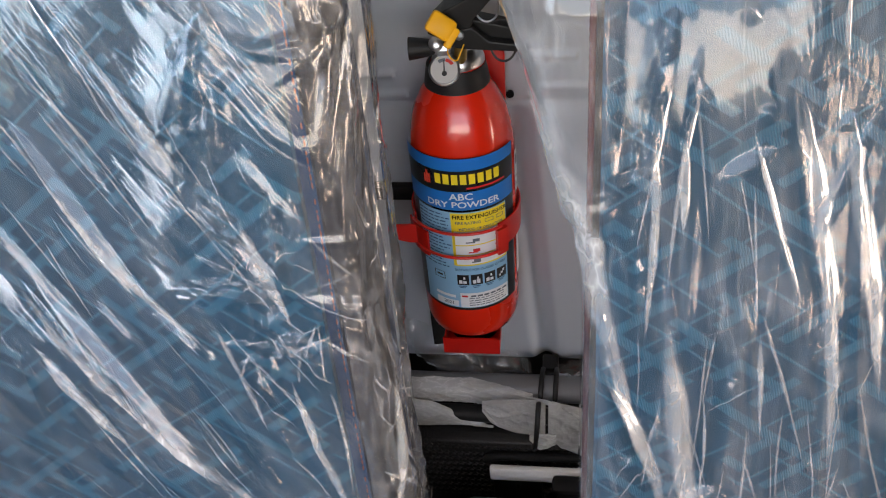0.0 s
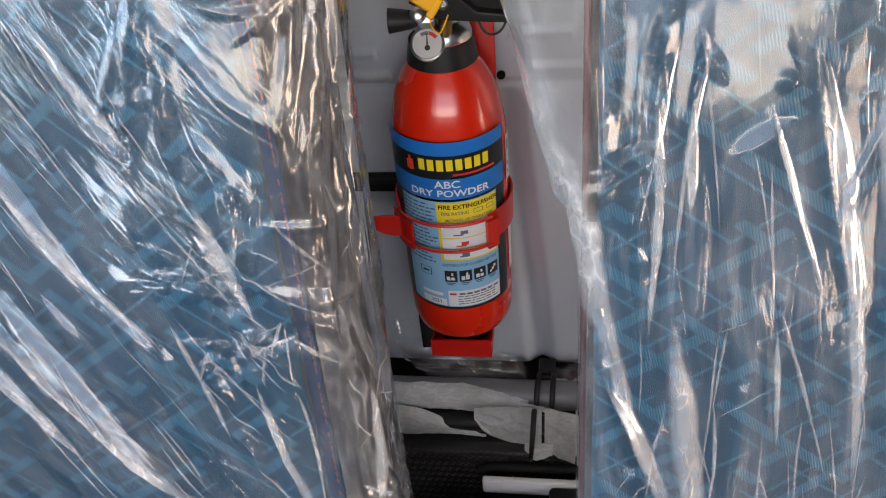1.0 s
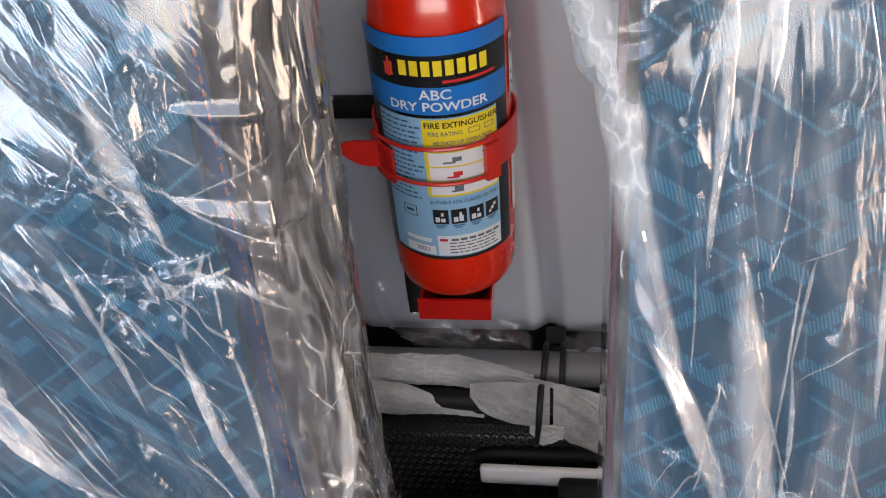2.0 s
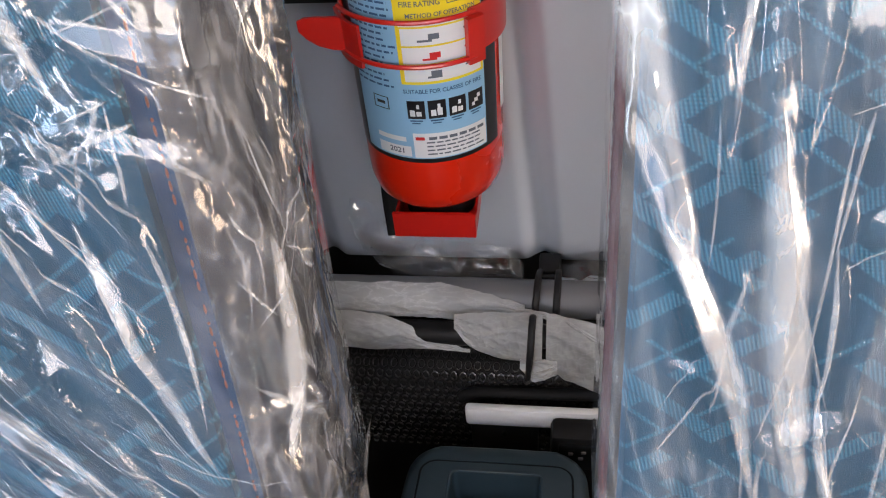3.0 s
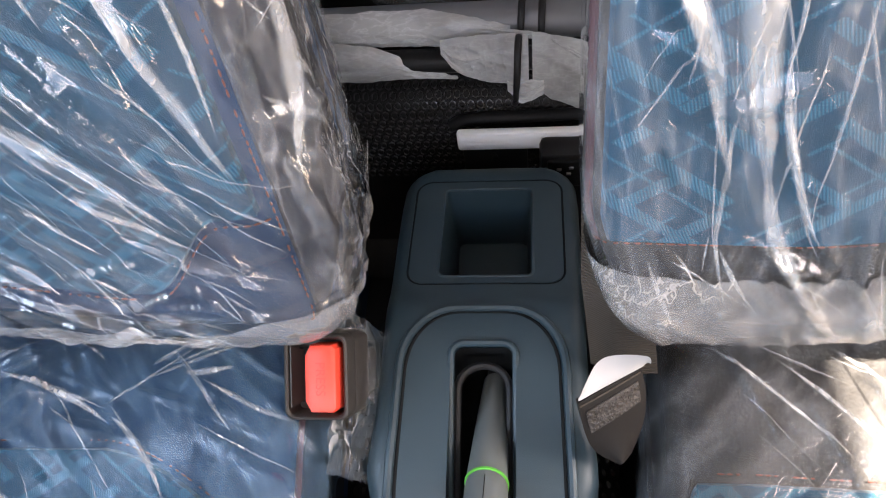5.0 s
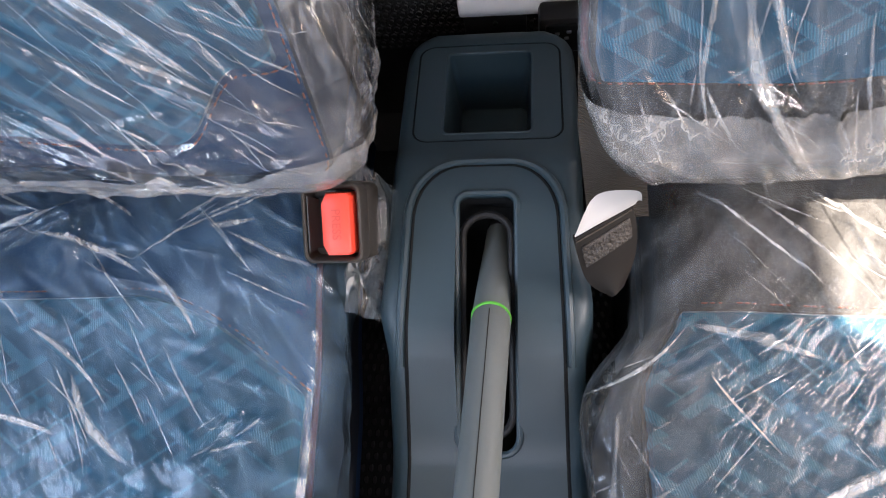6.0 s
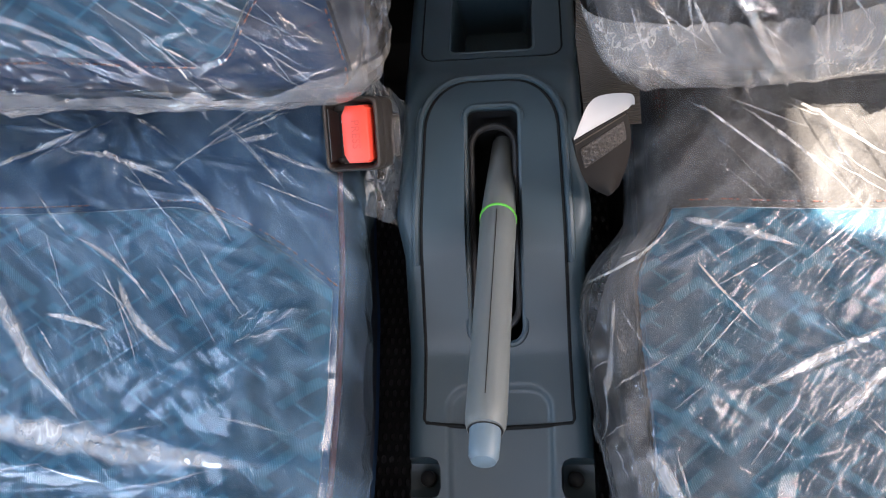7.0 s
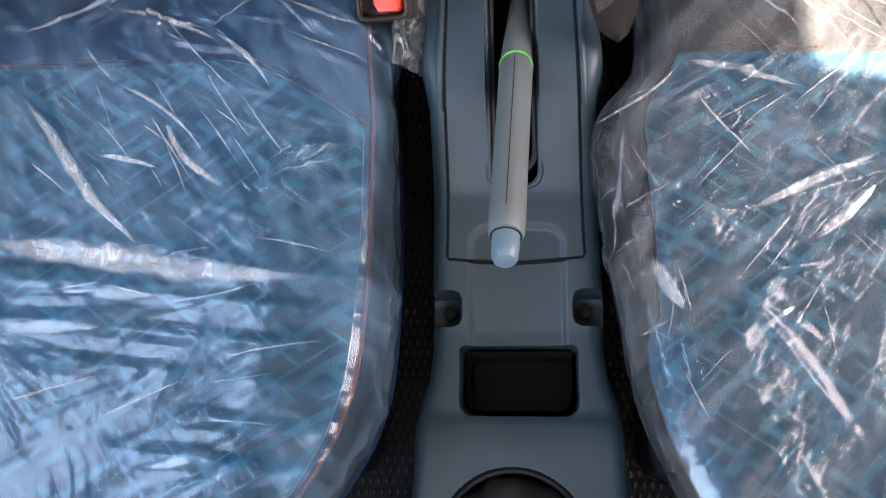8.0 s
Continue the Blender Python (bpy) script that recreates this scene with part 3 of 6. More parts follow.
# ---- seats ----
def arc_path(s, width, r):
    """Round a seat's front from one flank to the other, by length: offset across, back, and the outward normal."""
    flat, turn = width - r, r * math.pi / 2
    a, sg = np.abs(s), np.sign(s)
    th = np.clip((a - flat) / r, 0, math.pi / 2)
    dx = np.minimum(a, flat) + r * np.sin(th)
    dy = r * (1 - np.cos(th)) + np.maximum(0, a - flat - turn)
    return sg * dx, dy, sg * np.sin(th), -np.cos(th)


class Back:
    """The shape of a leaning backrest."""

    def __init__(self, cx, width, taper, y0, rake, z0, r, waist=0.0, tilt=0.0):
        self.tilt, self.waist, self.cx, self.width, self.taper, self.y0, self.rake, self.z0, self.r = tilt, waist, cx, width, taper, y0, rake, z0, r

    def at(self, s, z, off, roll=0.035):
        h = np.clip((z - self.z0) / roll, 0, 1)
        off = off - roll * 0.8 * (1 - np.sqrt(np.clip(1 - (1 - h) ** 2, 0, 1)))
        w = self.width - self.taper * (z - 0.56) - self.waist * np.clip((0.57 - z) / 0.09, 0, 1) ** 1.2
        half = self.width
        dx, dy, nx, ny = arc_path(s, half, self.r)
        dx = dx * w / half
        bow = 0.012 * np.clip(1 - (dx / (0.62 * w)) ** 2, 0, 1) ** 2
        y = self.y0 + self.rake * (z - 0.56) + dy + bow
        sag = self.tilt * (np.clip(s, -0.26, 0.0) + 0.16) * np.clip((0.80 - z) / 0.22, 0, 1)
        return self.cx + dx + off * nx, y + off * ny, z + off * 0.2 - sag


class Cushion:
    """The shape of a seat cushion, rounded in plan at its front corners."""

    def __init__(self, cx, width, z0, slope, y_front, y_rear, r, plan):
        self.cx, self.width, self.z0, self.slope, self.y_front, self.y_rear, self.r, self.plan = cx, width, z0, slope, y_front, y_rear, r, plan

    def at(self, s, y, off):
        w = sum(np.interp(y + d, *self.plan) for d in (-0.012, -0.006, 0, 0.006, 0.012)) / 5
        dx, dy, nx, ny = arc_path(s, self.width, self.r)
        dx = dx * w / self.width
        h = np.clip((y - self.y_front) / 0.06, 0, 1)
        drop = 0.05 * (1 - np.sqrt(np.clip(1 - (1 - h) ** 2, 0, 1)))
        dip = 0.014 * np.clip(1 - (dx / (0.72 * w)) ** 2, 0, 1)
        z = self.z0 + self.slope * (0.3 - y) - dy - drop - dip
        return self.cx + dx + off * nx, y, z - off * ny


def stitches(line, length=0.0042, gap=0.0013, r=0.0006):
    """Short sewn threads along a line."""
    pts = [Vector(p) for p in line]
    bm = bmesh.new()
    run = 0.0
    for a, b in zip(pts, pts[1:]):
        d = b - a
        while run < d.length:
            p, q = a + d * (run / d.length), a + d * (min(run + length, d.length) / d.length)
            if (q - p).length > 0.001:
                s, u = frame_of(d)
                ring = []
                for place, k in ((p, 0.5), (p.lerp(q, 0.3), 1), (p.lerp(q, 0.7), 1), (q, 0.5)):
                    ring.append([bm.verts.new(place + k * r * (math.cos(t * math.pi / 3) * s + math.sin(t * math.pi / 3) * u)) for t in range(6)])
                for ra, rb in zip(ring, ring[1:]):
                    for t in range(6):
                        bm.faces.new((ra[t], ra[(t + 1) % 6], rb[(t + 1) % 6], rb[t]))
                bm.faces.new(ring[0][::-1])
                bm.faces.new(ring[-1])
            run += length + gap
        run -= d.length
    return bm


def line_on(shape, ss, tt, off):
    x, y, z = shape.at(np.array(ss, float), np.array(tt, float), np.array([off] * len(ss), float))
    return list(zip(x.tolist(), y.tolist(), z.tolist()))


def closed_back(shape, depth, z1):
    """The padded body of a backrest, closed behind, below and above."""
    smax = shape.width - shape.r + shape.r * math.pi / 2 + depth
    s = np.linspace(-smax, smax, 120)
    zs = np.r_[np.linspace(shape.z0, shape.z0 + 0.036, 9), np.linspace(shape.z0 + 0.045, z1 - 0.05, 40), z1 - 0.05 + 0.05 * np.sin(np.linspace(0.1, math.pi / 2, 8))]
    S, Z = np.meshgrid(s, zs)
    top = np.clip((Z - (z1 - 0.05)) / 0.05, 0, 1)
    off = -0.045 * (1 - np.sqrt(np.clip(1 - top ** 2, 0, 1)))
    x, y, z = shape.at(S, Z, off)
    me = grid_mesh("body", x, y, z)
    bm = bmesh.new()
    bm.from_mesh(me)
    bpy.data.meshes.remove(me)
    bmesh.ops.holes_fill(bm, edges=[e for e in bm.edges if e.is_boundary], sides=0)
    bmesh.ops.recalc_face_normals(bm, faces=bm.faces)
    return bm


def closed_cushion(shape, depth):
    smax = shape.width - shape.r + shape.r * math.pi / 2 + depth
    s = np.linspace(-smax, smax, 130)
    ys = np.r_[np.linspace(shape.y_front, shape.y_front + 0.06, 10), np.linspace(shape.y_front + 0.07, shape.y_rear, 60)]
    S, Y = np.meshgrid(s, ys)
    x, y, z = shape.at(S, Y, np.zeros_like(S))
    me = grid_mesh("body", x, y, z)
    bm = bmesh.new()
    bm.from_mesh(me)
    bpy.data.meshes.remove(me)
    bmesh.ops.holes_fill(bm, edges=[e for e in bm.edges if e.is_boundary], sides=0)
    bmesh.ops.recalc_face_normals(bm, faces=bm.faces)
    return bm


def patch(shape, s0, s1, t0, t1, off, edge=0.004, ns=140, nt=140, low=None, high=None, left=None):
    """An upholstery panel laid on a seat shape; low and high bend its lower and upper ends across the seat, left its one side along it."""
    S, T = np.meshgrid(np.linspace(s0, s1, ns), np.linspace(0, 1, nt))
    lo = t0 + (low(S) if low else 0)
    hi = t1 + (high(S) if high else 0)
    Tm = lo + (hi - lo) * T
    start = left(Tm) if left else s0
    S = s1 + (S - s1) * (s1 - start) / (s1 - s0)
    rim = np.minimum.reduce([S - start, s1 - S, Tm - lo, hi - Tm])
    puff = np.clip(rim / edge, 0, 1)
    lift = off * np.sqrt(np.clip(1 - (1 - puff) ** 2, 0, 1)) - 0.0015 * (puff <= 0)
    lift = lift + 0.0012 * (value_noise(S * 18, Tm * 18, 5) - 0.5)
    x, y, z = shape.at(S, Tm, lift)
    return grid_mesh("panel", x, y, z, S, Tm)


L_BACK = Back(-0.338, 0.250, 0.055, 0.421, 0.255, 0.486, 0.026)
R_BACK = Back(0.302, 0.2390, -0.012, 0.433, 0.30, 0.474, 0.006, 0.030, 0.085)
L_PLAN = ((-0.11, -0.06, 0.011, 0.046, 0.087, 0.137, 0.20, 0.30, 0.36, 0.42), (0.10, 0.15, 0.199, 0.219, 0.231, 0.2345, 0.235, 0.231, 0.224, 0.22))
R_PLAN = ((-0.12, -0.05, 0.0, 0.052, 0.103, 0.138, 0.185, 0.24, 0.28, 0.305, 0.335, 0.42), (0.09, 0.14, 0.168, 0.191, 0.203, 0.206, 0.214, 0.222, 0.224, 0.212, 0.186, 0.184))
L_CUSH = Cushion(-0.338, 0.244, 0.449, 0.075, -0.11, 0.56, 0.020, L_PLAN)
R_CUSH = Cushion(0.300, 0.234, 0.436, 0.060, -0.12, 0.56, 0.026, R_PLAN)

left_seat = thing("front_seat", (-0.338, 0.25, 0.2), "blue patterned fabric seat with navy sides under clear film", "seat", "front seats")
right_seat = thing("front_seat", (0.302, 0.25, 0.2), "blue patterned fabric seat with black vinyl borders under clear film", "seat", "front seats")

part("backrest", closed_back(L_BACK, 0.10, 1.14), NAVY, left_seat)
part("backrest", closed_back(R_BACK, 0.032, 1.14), VINYL, right_seat)
part("seat_cushion", closed_cushion(L_CUSH, 0.13), NAVY, left_seat)
part("seat_cushion", closed_cushion(R_CUSH, 0.13), VINYL, right_seat)
part("seat_base", box(-0.54, -0.135, 0.02, 0.50, 0.20, 0.36, 0.02), BLACK, left_seat, "black steel seat base")
part("seat_base", box(0.105, 0.50, 0.02, 0.50, 0.20, 0.36, 0.02), BLACK, right_seat, "black steel seat base")

L_EDGE, R_EDGE = 0.241, -0.2375


def left_low(s):
    return -0.055 * np.clip((0.215 - s) / 0.06, 0, 1) ** 2 * (3 - 2 * np.clip((0.215 - s) / 0.06, 0, 1))


def right_side(y):
    """The edge of the fabric along the vinyl border, which ends short of the cushion's front."""
    return np.interp(y, (0.02, 0.095, 0.118, 0.13, 0.162, 0.195, 0.26, 0.308, 0.34), (-0.252, -0.250, -0.238, -0.227, -0.221, -0.216, -0.210, -0.213, -0.216))


part("backrest_panel", patch(L_BACK, -0.236, L_EDGE - 0.004, 0.588, 1.05, 0.004, low=left_low), FABRIC, left_seat, "blue woven centre panel with a broken lattice")
part("backrest_panel", patch(R_BACK, R_EDGE + 0.003, 0.236, 0.552, 1.05, 0.004), FABRIC, right_seat, "blue woven centre panel with a broken lattice")
part("cushion_panel", patch(L_CUSH, -0.236, 0.240, -0.09, 0.352, 0.004, high=lambda s: -0.075 * np.clip((s - 0.10) / 0.14, 0, 1) ** 1.6), FABRIC, left_seat, "blue woven cushion panel")
part("cushion_panel", patch(R_CUSH, -0.215, 0.23, -0.09, 0.339, 0.004, left=right_side), FABRIC, right_seat, "blue woven cushion panel")

SIDE_CLOTH = surface("dark_side_cloth", (0.026, 0.031, 0.042), 0.7, grain=600, bump=0.4, vary=0.25)
SIDE_CLOTH.node_tree.nodes["Principled BSDF"].inputs["Specular IOR Level"].default_value = 0.12
part("side_panel", patch(L_BACK, L_EDGE + 0.003, 0.345, 0.485, 1.05, 0.0015, 0.004, 40, 120), SIDE_CLOTH, left_seat, "dark slate side panel")
# On the cushion the dark panel stands for shadow on its side.
part("side_panel", patch(L_CUSH, 0.2495, 0.37, -0.09, 0.44, 0.0012, 0.003, 40, 120), SIDE_CLOTH, left_seat, "dark slate side panel")
zz = np.linspace(0.49, 1.05, 60)
tagged(part("stitching", stitches(line_on(L_BACK, [L_EDGE + 0.001] * 60, zz, 0.0022)), THREAD, left_seat, "red edge stitching"), kind="stuff")
tagged(part("stitching", stitches(line_on(R_BACK, [R_EDGE - 0.004] * 60, np.linspace(0.56, 1.05, 60), 0.002)), DARK_THREAD, right_seat, "dull red edge stitching"), kind="stuff")
sx = np.linspace(-0.236, L_EDGE, 80)
tagged(part("stitching", stitches(line_on(L_BACK, sx, 0.585 + left_low(sx), 0.0022)), THREAD, left_seat, "red seam stitching"), kind="stuff")
sx = np.linspace(R_EDGE - 0.002, 0.23, 80)
tagged(part("stitching", stitches(line_on(R_BACK, sx, 0.549 - 0.004 * np.sin(sx * 9), 0.002)), THREAD, right_seat, "red seam stitching"), kind="stuff")
sx = np.linspace(-0.236, 0.243, 80)
tagged(part("stitching", stitches(line_on(L_CUSH, sx, 0.356 - 0.075 * np.clip((sx - 0.10) / 0.14, 0, 1) ** 1.6, 0.002)), THREAD, left_seat, "red seam stitching"), kind="stuff")
sx = np.linspace(-0.20, 0.23, 80)
tagged(part("stitching", stitches(line_on(R_CUSH, sx, 0.343 + 0 * sx, 0.002)), THREAD, right_seat, "red seam stitching"), kind="stuff")
part("piping", tube(line_on(R_BACK, [R_EDGE - 0.0028] * 60, np.linspace(0.55, 1.05, 60), 0.0005), 0.0021, 8), DARK_THREAD, right_seat, "dull maroon piping along the backrest edge")
yy = np.linspace(-0.02, 0.40, 50)
part("piping", tube(line_on(L_CUSH, [0.2465] * 50, yy, 0.001), 0.0022, 8), DARK_THREAD, left_seat, "dull red piping along the cushion edge")
yy = np.linspace(0.10, 0.34, 50)
part("piping", tube(line_on(R_CUSH, right_side(yy) - 0.002, yy, 0.001), 0.0012, 8), VINYL, right_seat, "black piping")

# Loose clear covers.
rng = random.Random(11)


def strip_of_film(shape, S, T, h, n, line, across_n=13, along_n=70):
    """A narrow length of folded film lying on a sheet, whitened to stand for a reflected streak: a start, an angle, a
    length, a width and a bend.
    """
    p, q, angle, length, width, bend = line
    cols, rows = S[0], T[:, 0]
    c, d = math.cos(radians(angle)), math.sin(radians(angle))
    u, k = np.meshgrid(np.linspace(-1, 1, across_n), np.linspace(0, 1, along_n))
    half = 0.5 * width * (0.05 + np.sin(math.pi * k ** 0.85) ** 0.8) * (0.75 + 0.5 * value_noise(k * length * 70, np.sign(u) * 3, n))
    across = u * half + 4 * bend * k * (1 - k) + min(0.004, 0.03 * length) * (value_noise(k * length * 16, 0 * k, 40 + n) - 0.5)
    s, t = p + c * k * length - d * across, q + d * k * length + c * across
    i = np.clip((s - cols[0]) / (cols[1] - cols[0]), 0, len(cols) - 1.01)
    j = np.clip((t - rows[0]) / (rows[1] - rows[0]), 0, len(rows) - 1.01)
    a, b = i.astype(int), j.astype(int)
    x, y = i - a, j - b
    under = (h[b, a] * (1 - x) + h[b, a + 1] * x) * (1 - y) + (h[b + 1, a] * (1 - x) + h[b + 1, a + 1] * x) * y
    rise = np.where(u < 0.35, (u + 1) / 1.35, (1 - u) / 0.65)
    lift = 0.0007 + half * (0.26 * rise + 0.26 * (1 - np.abs(u)) * value_noise(u * 3.5 + n, k * length * 26, 60 + n))
    return (*shape.at(s, t, under + lift), u, k)


# Each strip is a raised fold with its gleam put into the colour.
def gleam_tucks(ob, shape, S, T, h, lines):
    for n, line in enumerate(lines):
        part("film_fold_gleam", grid_mesh("film_fold_gleam", *strip_of_film(shape, S, T, h, n, line)), FILM_FOLD_GLEAM, ob, "fold of film, whitened to paint in its gleam")


def fine_fold_gleams(ob, shape, S, T, h, fields):
    """The hair-fine folds of a sheet, whitened for their glints: each field a number of them, reaches both ways,
    angles, a length and a width.
    """
    bm = bmesh.new()
    layer = bm.loops.layers.uv.new("UVMap")
    for count, s0, s1, t0, t1, angles, length, width in fields:
        for n in range(count):
            wide = width * rng.uniform(0.5, 1.6)
            line = (rng.uniform(s0, s1), rng.uniform(t0, t1), rng.choice(angles) + rng.uniform(-8, 8), length * rng.uniform(0.4, 1.5), wide, length * rng.uniform(-0.025, 0.025))
            x, y, z, u, k = strip_of_film(shape, S, T, h, n, line, 5, 26)
            verts = [[bm.verts.new(v) for v in row] for row in np.stack([x, y, z], -1).tolist()]
            for i in range(25):
                for j in range(4):
                    face = bm.faces.new((verts[i][j], verts[i][j + 1], verts[i + 1][j + 1], verts[i + 1][j]))
                    face.smooth = True
                    for loop, (a, b) in zip(face.loops, ((i, j), (i, j + 1), (i + 1, j + 1), (i + 1, j))):
                        loop[layer].uv = (u[a, b], k[a, b])
    tagged(part("fine_fold_gleams", bm, FILM_FINE_GLEAM, ob, "hair-fine folds of the film, whitened to paint in glints"), kind="stuff")


def cover(name, base, label, film, shape, s0, s1, t0, t1, ns, nt, height, hem, lines, fields, flank=None):
    """A loose sheet over a seat, with a doubled hem between two lengths of it."""
    ob = thing(name, base, label, "plastic cover", "clear seat covers")
    S, T = np.meshgrid(np.linspace(s0, s1, ns), np.linspace(t0, t1, nt))
    h = 0.0055 + height(S, T)
    k = np.searchsorted(S[0], flank) if flank else ns
    part("film_sheet", grid_mesh("film_sheet", *shape.at(S[:, :k], T[:, :k], h[:, :k])), film, ob)
    if flank:
        part("film_flank", grid_mesh("film_flank", *shape.at(S[:, k - 1:], T[:, k - 1:], h[:, k - 1:])), FILM_SIDE, ob, "film over the flank of the backrest")
    a, b = np.searchsorted(T[:, 0], hem[0]), np.searchsorted(T[:, 0], hem[1])
    c = np.searchsorted(S[0], hem[2])
    cut = (slice(a, b), slice(c, None))
    ragged = T[cut] + 0.018 * (value_noise(S[cut] * 22, 0 * S[cut], 8) - 0.5) * (T[cut] - t0) / (hem[1] - t0)
    loose = h[cut] + 0.0016 + pleats(S[cut], T[cut], hem[3], 0.030, 0.0030, 9, 0.55, 0.12) + pleats(S[cut], T[cut], hem[3] + 25, 0.017, 0.0012, 19, 0.5, 0.08)
    part("film_hem", grid_mesh("film_hem", *shape.at(S[cut], ragged, loose)), FILM_HEM, ob, "milky doubled hem of the film")
    gleam_tucks(ob, shape, S, T, h, lines)
    fine_fold_gleams(ob, shape, S, T, h, fields)
    return ob


def creases(count, s0, s1, t0, t1, angles, length, height):
    """Scattered thin creases."""
    out = []
    for _ in range(count):
        k = rng.uniform(0.5, 1.3)
        out.append((rng.uniform(s0, s1), rng.uniform(t0, t1), rng.choice(angles) + rng.uniform(-9, 9), length * rng.uniform(0.4, 1.4), 0.005 * k, height * k))
    return out


LEFT_FOLDS = [
    (0.032, 0.927, 299, 0.17, 0.0070, 0.0050), (-0.001, 0.828, 308, 0.26, 0.0127, 0.0080), (0.098, 0.956, 305, 0.09, 0.0040, 0.0034),
    (0.048, 0.957, 304, 0.10, 0.0030, 0.0026), (0.007, 0.759, 305, 0.10, 0.0061, 0.0050), (0.064, 0.800, 311, 0.05, 0.0034, 0.0028),
    (0.112, 0.795, 313, 0.05, 0.0040, 0.0034), (0.145, 0.784, 293, 0.08, 0.0057, 0.0046), (0.175, 0.777, 283, 0.12, 0.0045, 0.0040),
    (-0.012, 0.771, 279, 0.14, 0.0034, 0.0028), (0.016, 0.729, 284, 0.09, 0.0034, 0.0028), (0.172, 0.972, 269, 0.06, 0.0030, 0.0026),
    (0.175, 0.883, 289, 0.11, 0.0036, 0.0034), (0.226, 0.774, 277, 0.06, 0.0042, 0.0040)]
LEFT_LOW_FOLDS = [
    (0.128, 0.657, 307, 0.10, 0.0068, 0.0050), (0.173, 0.691, 285, 0.05, 0.0065, 0.0050), (0.183, 0.729, 286, 0.15, 0.0045, 0.0040),
    (0.205, 0.741, 286, 0.09, 0.0049, 0.0044), (0.219, 0.740, 276, 0.07, 0.0028, 0.0024), (0.106, 0.611, 317, 0.09, 0.0026, 0.0022), (0.217, 0.728, 274, 0.10, 0.0028, 0.0022)]
RIGHT_FOLDS = [
    (-0.246, 0.789, 290, 0.16, 0.0062, 0.0060), (-0.192, 0.969, 260, 0.11, 0.0055, 0.0046), (-0.211, 0.858, 275, 0.11, 0.0058, 0.0050),
    (-0.180, 0.949, 261, 0.07, 0.0034, 0.0030), (-0.128, 0.926, 283, 0.17, 0.0054, 0.0048), (-0.095, 0.773, 278, 0.13, 0.0036, 0.0032),
    (-0.095, 0.899, 281, 0.30, 0.0072, 0.0062), (-0.194, 0.840, 275, 0.22, 0.0070, 0.0056), (-0.153, 0.897, 293, 0.11, 0.0028, 0.0022),
    (-0.135, 0.772, 277, 0.09, 0.0026, 0.0022), (-0.03, 0.95, 274, 0.34, 0.0080, 0.0060), (0.04, 0.96, 268, 0.36, 0.0065, 0.0056)]
RIGHT_LOW_FOLDS = [
    (-0.221, 0.720, 296, 0.07, 0.0056, 0.0046), (-0.194, 0.666, 287, 0.09, 0.0040, 0.0036), (-0.193, 0.719, 281, 0.11, 0.0070, 0.0060),
    (-0.173, 0.619, 287, 0.05, 0.0065, 0.0060), (-0.159, 0.576, 298, 0.09, 0.0085, 0.0075), (-0.159, 0.634, 293, 0.07, 0.0050, 0.0048),
    (-0.210, 0.639, 292, 0.06, 0.0040, 0.0036), (-0.162, 0.718, 272, 0.06, 0.0032, 0.0030), (-0.144, 0.713, 268, 0.05, 0.0026, 0.0022)]


# Where bright streaks lie on the film, laid as whitened folds.
LEFT_GLEAM_TUCKS = [
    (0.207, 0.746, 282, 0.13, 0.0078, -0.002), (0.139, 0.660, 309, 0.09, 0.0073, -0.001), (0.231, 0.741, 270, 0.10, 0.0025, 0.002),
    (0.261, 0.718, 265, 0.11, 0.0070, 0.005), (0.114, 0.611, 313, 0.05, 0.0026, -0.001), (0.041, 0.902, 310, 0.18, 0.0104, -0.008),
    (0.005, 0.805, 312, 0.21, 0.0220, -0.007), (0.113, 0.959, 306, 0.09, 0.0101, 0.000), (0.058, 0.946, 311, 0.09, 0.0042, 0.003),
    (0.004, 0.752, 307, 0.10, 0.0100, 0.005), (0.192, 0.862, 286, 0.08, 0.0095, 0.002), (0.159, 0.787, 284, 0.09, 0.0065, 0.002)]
RIGHT_GLEAM_TUCKS = [
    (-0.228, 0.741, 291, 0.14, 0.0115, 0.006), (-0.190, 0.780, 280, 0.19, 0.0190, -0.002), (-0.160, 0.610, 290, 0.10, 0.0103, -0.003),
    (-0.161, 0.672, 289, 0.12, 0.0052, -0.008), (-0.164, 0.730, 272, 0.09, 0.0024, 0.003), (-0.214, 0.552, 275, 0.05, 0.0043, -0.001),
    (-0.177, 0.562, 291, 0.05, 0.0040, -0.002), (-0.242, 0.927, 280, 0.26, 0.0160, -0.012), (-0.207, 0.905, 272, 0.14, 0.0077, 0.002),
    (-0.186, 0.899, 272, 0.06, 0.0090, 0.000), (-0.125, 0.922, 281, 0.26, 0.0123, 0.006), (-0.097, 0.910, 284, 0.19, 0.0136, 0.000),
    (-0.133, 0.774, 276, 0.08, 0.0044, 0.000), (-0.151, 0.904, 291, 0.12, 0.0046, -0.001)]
LEFT_CUSHION_GLEAM_TUCKS = [
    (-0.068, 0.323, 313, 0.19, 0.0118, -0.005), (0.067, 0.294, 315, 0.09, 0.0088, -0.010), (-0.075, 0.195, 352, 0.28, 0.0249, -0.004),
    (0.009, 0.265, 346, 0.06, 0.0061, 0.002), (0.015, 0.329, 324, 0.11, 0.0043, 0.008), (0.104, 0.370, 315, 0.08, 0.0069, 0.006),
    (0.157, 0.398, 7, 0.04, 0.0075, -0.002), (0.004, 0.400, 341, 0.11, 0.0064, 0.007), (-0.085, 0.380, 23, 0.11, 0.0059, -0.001)]
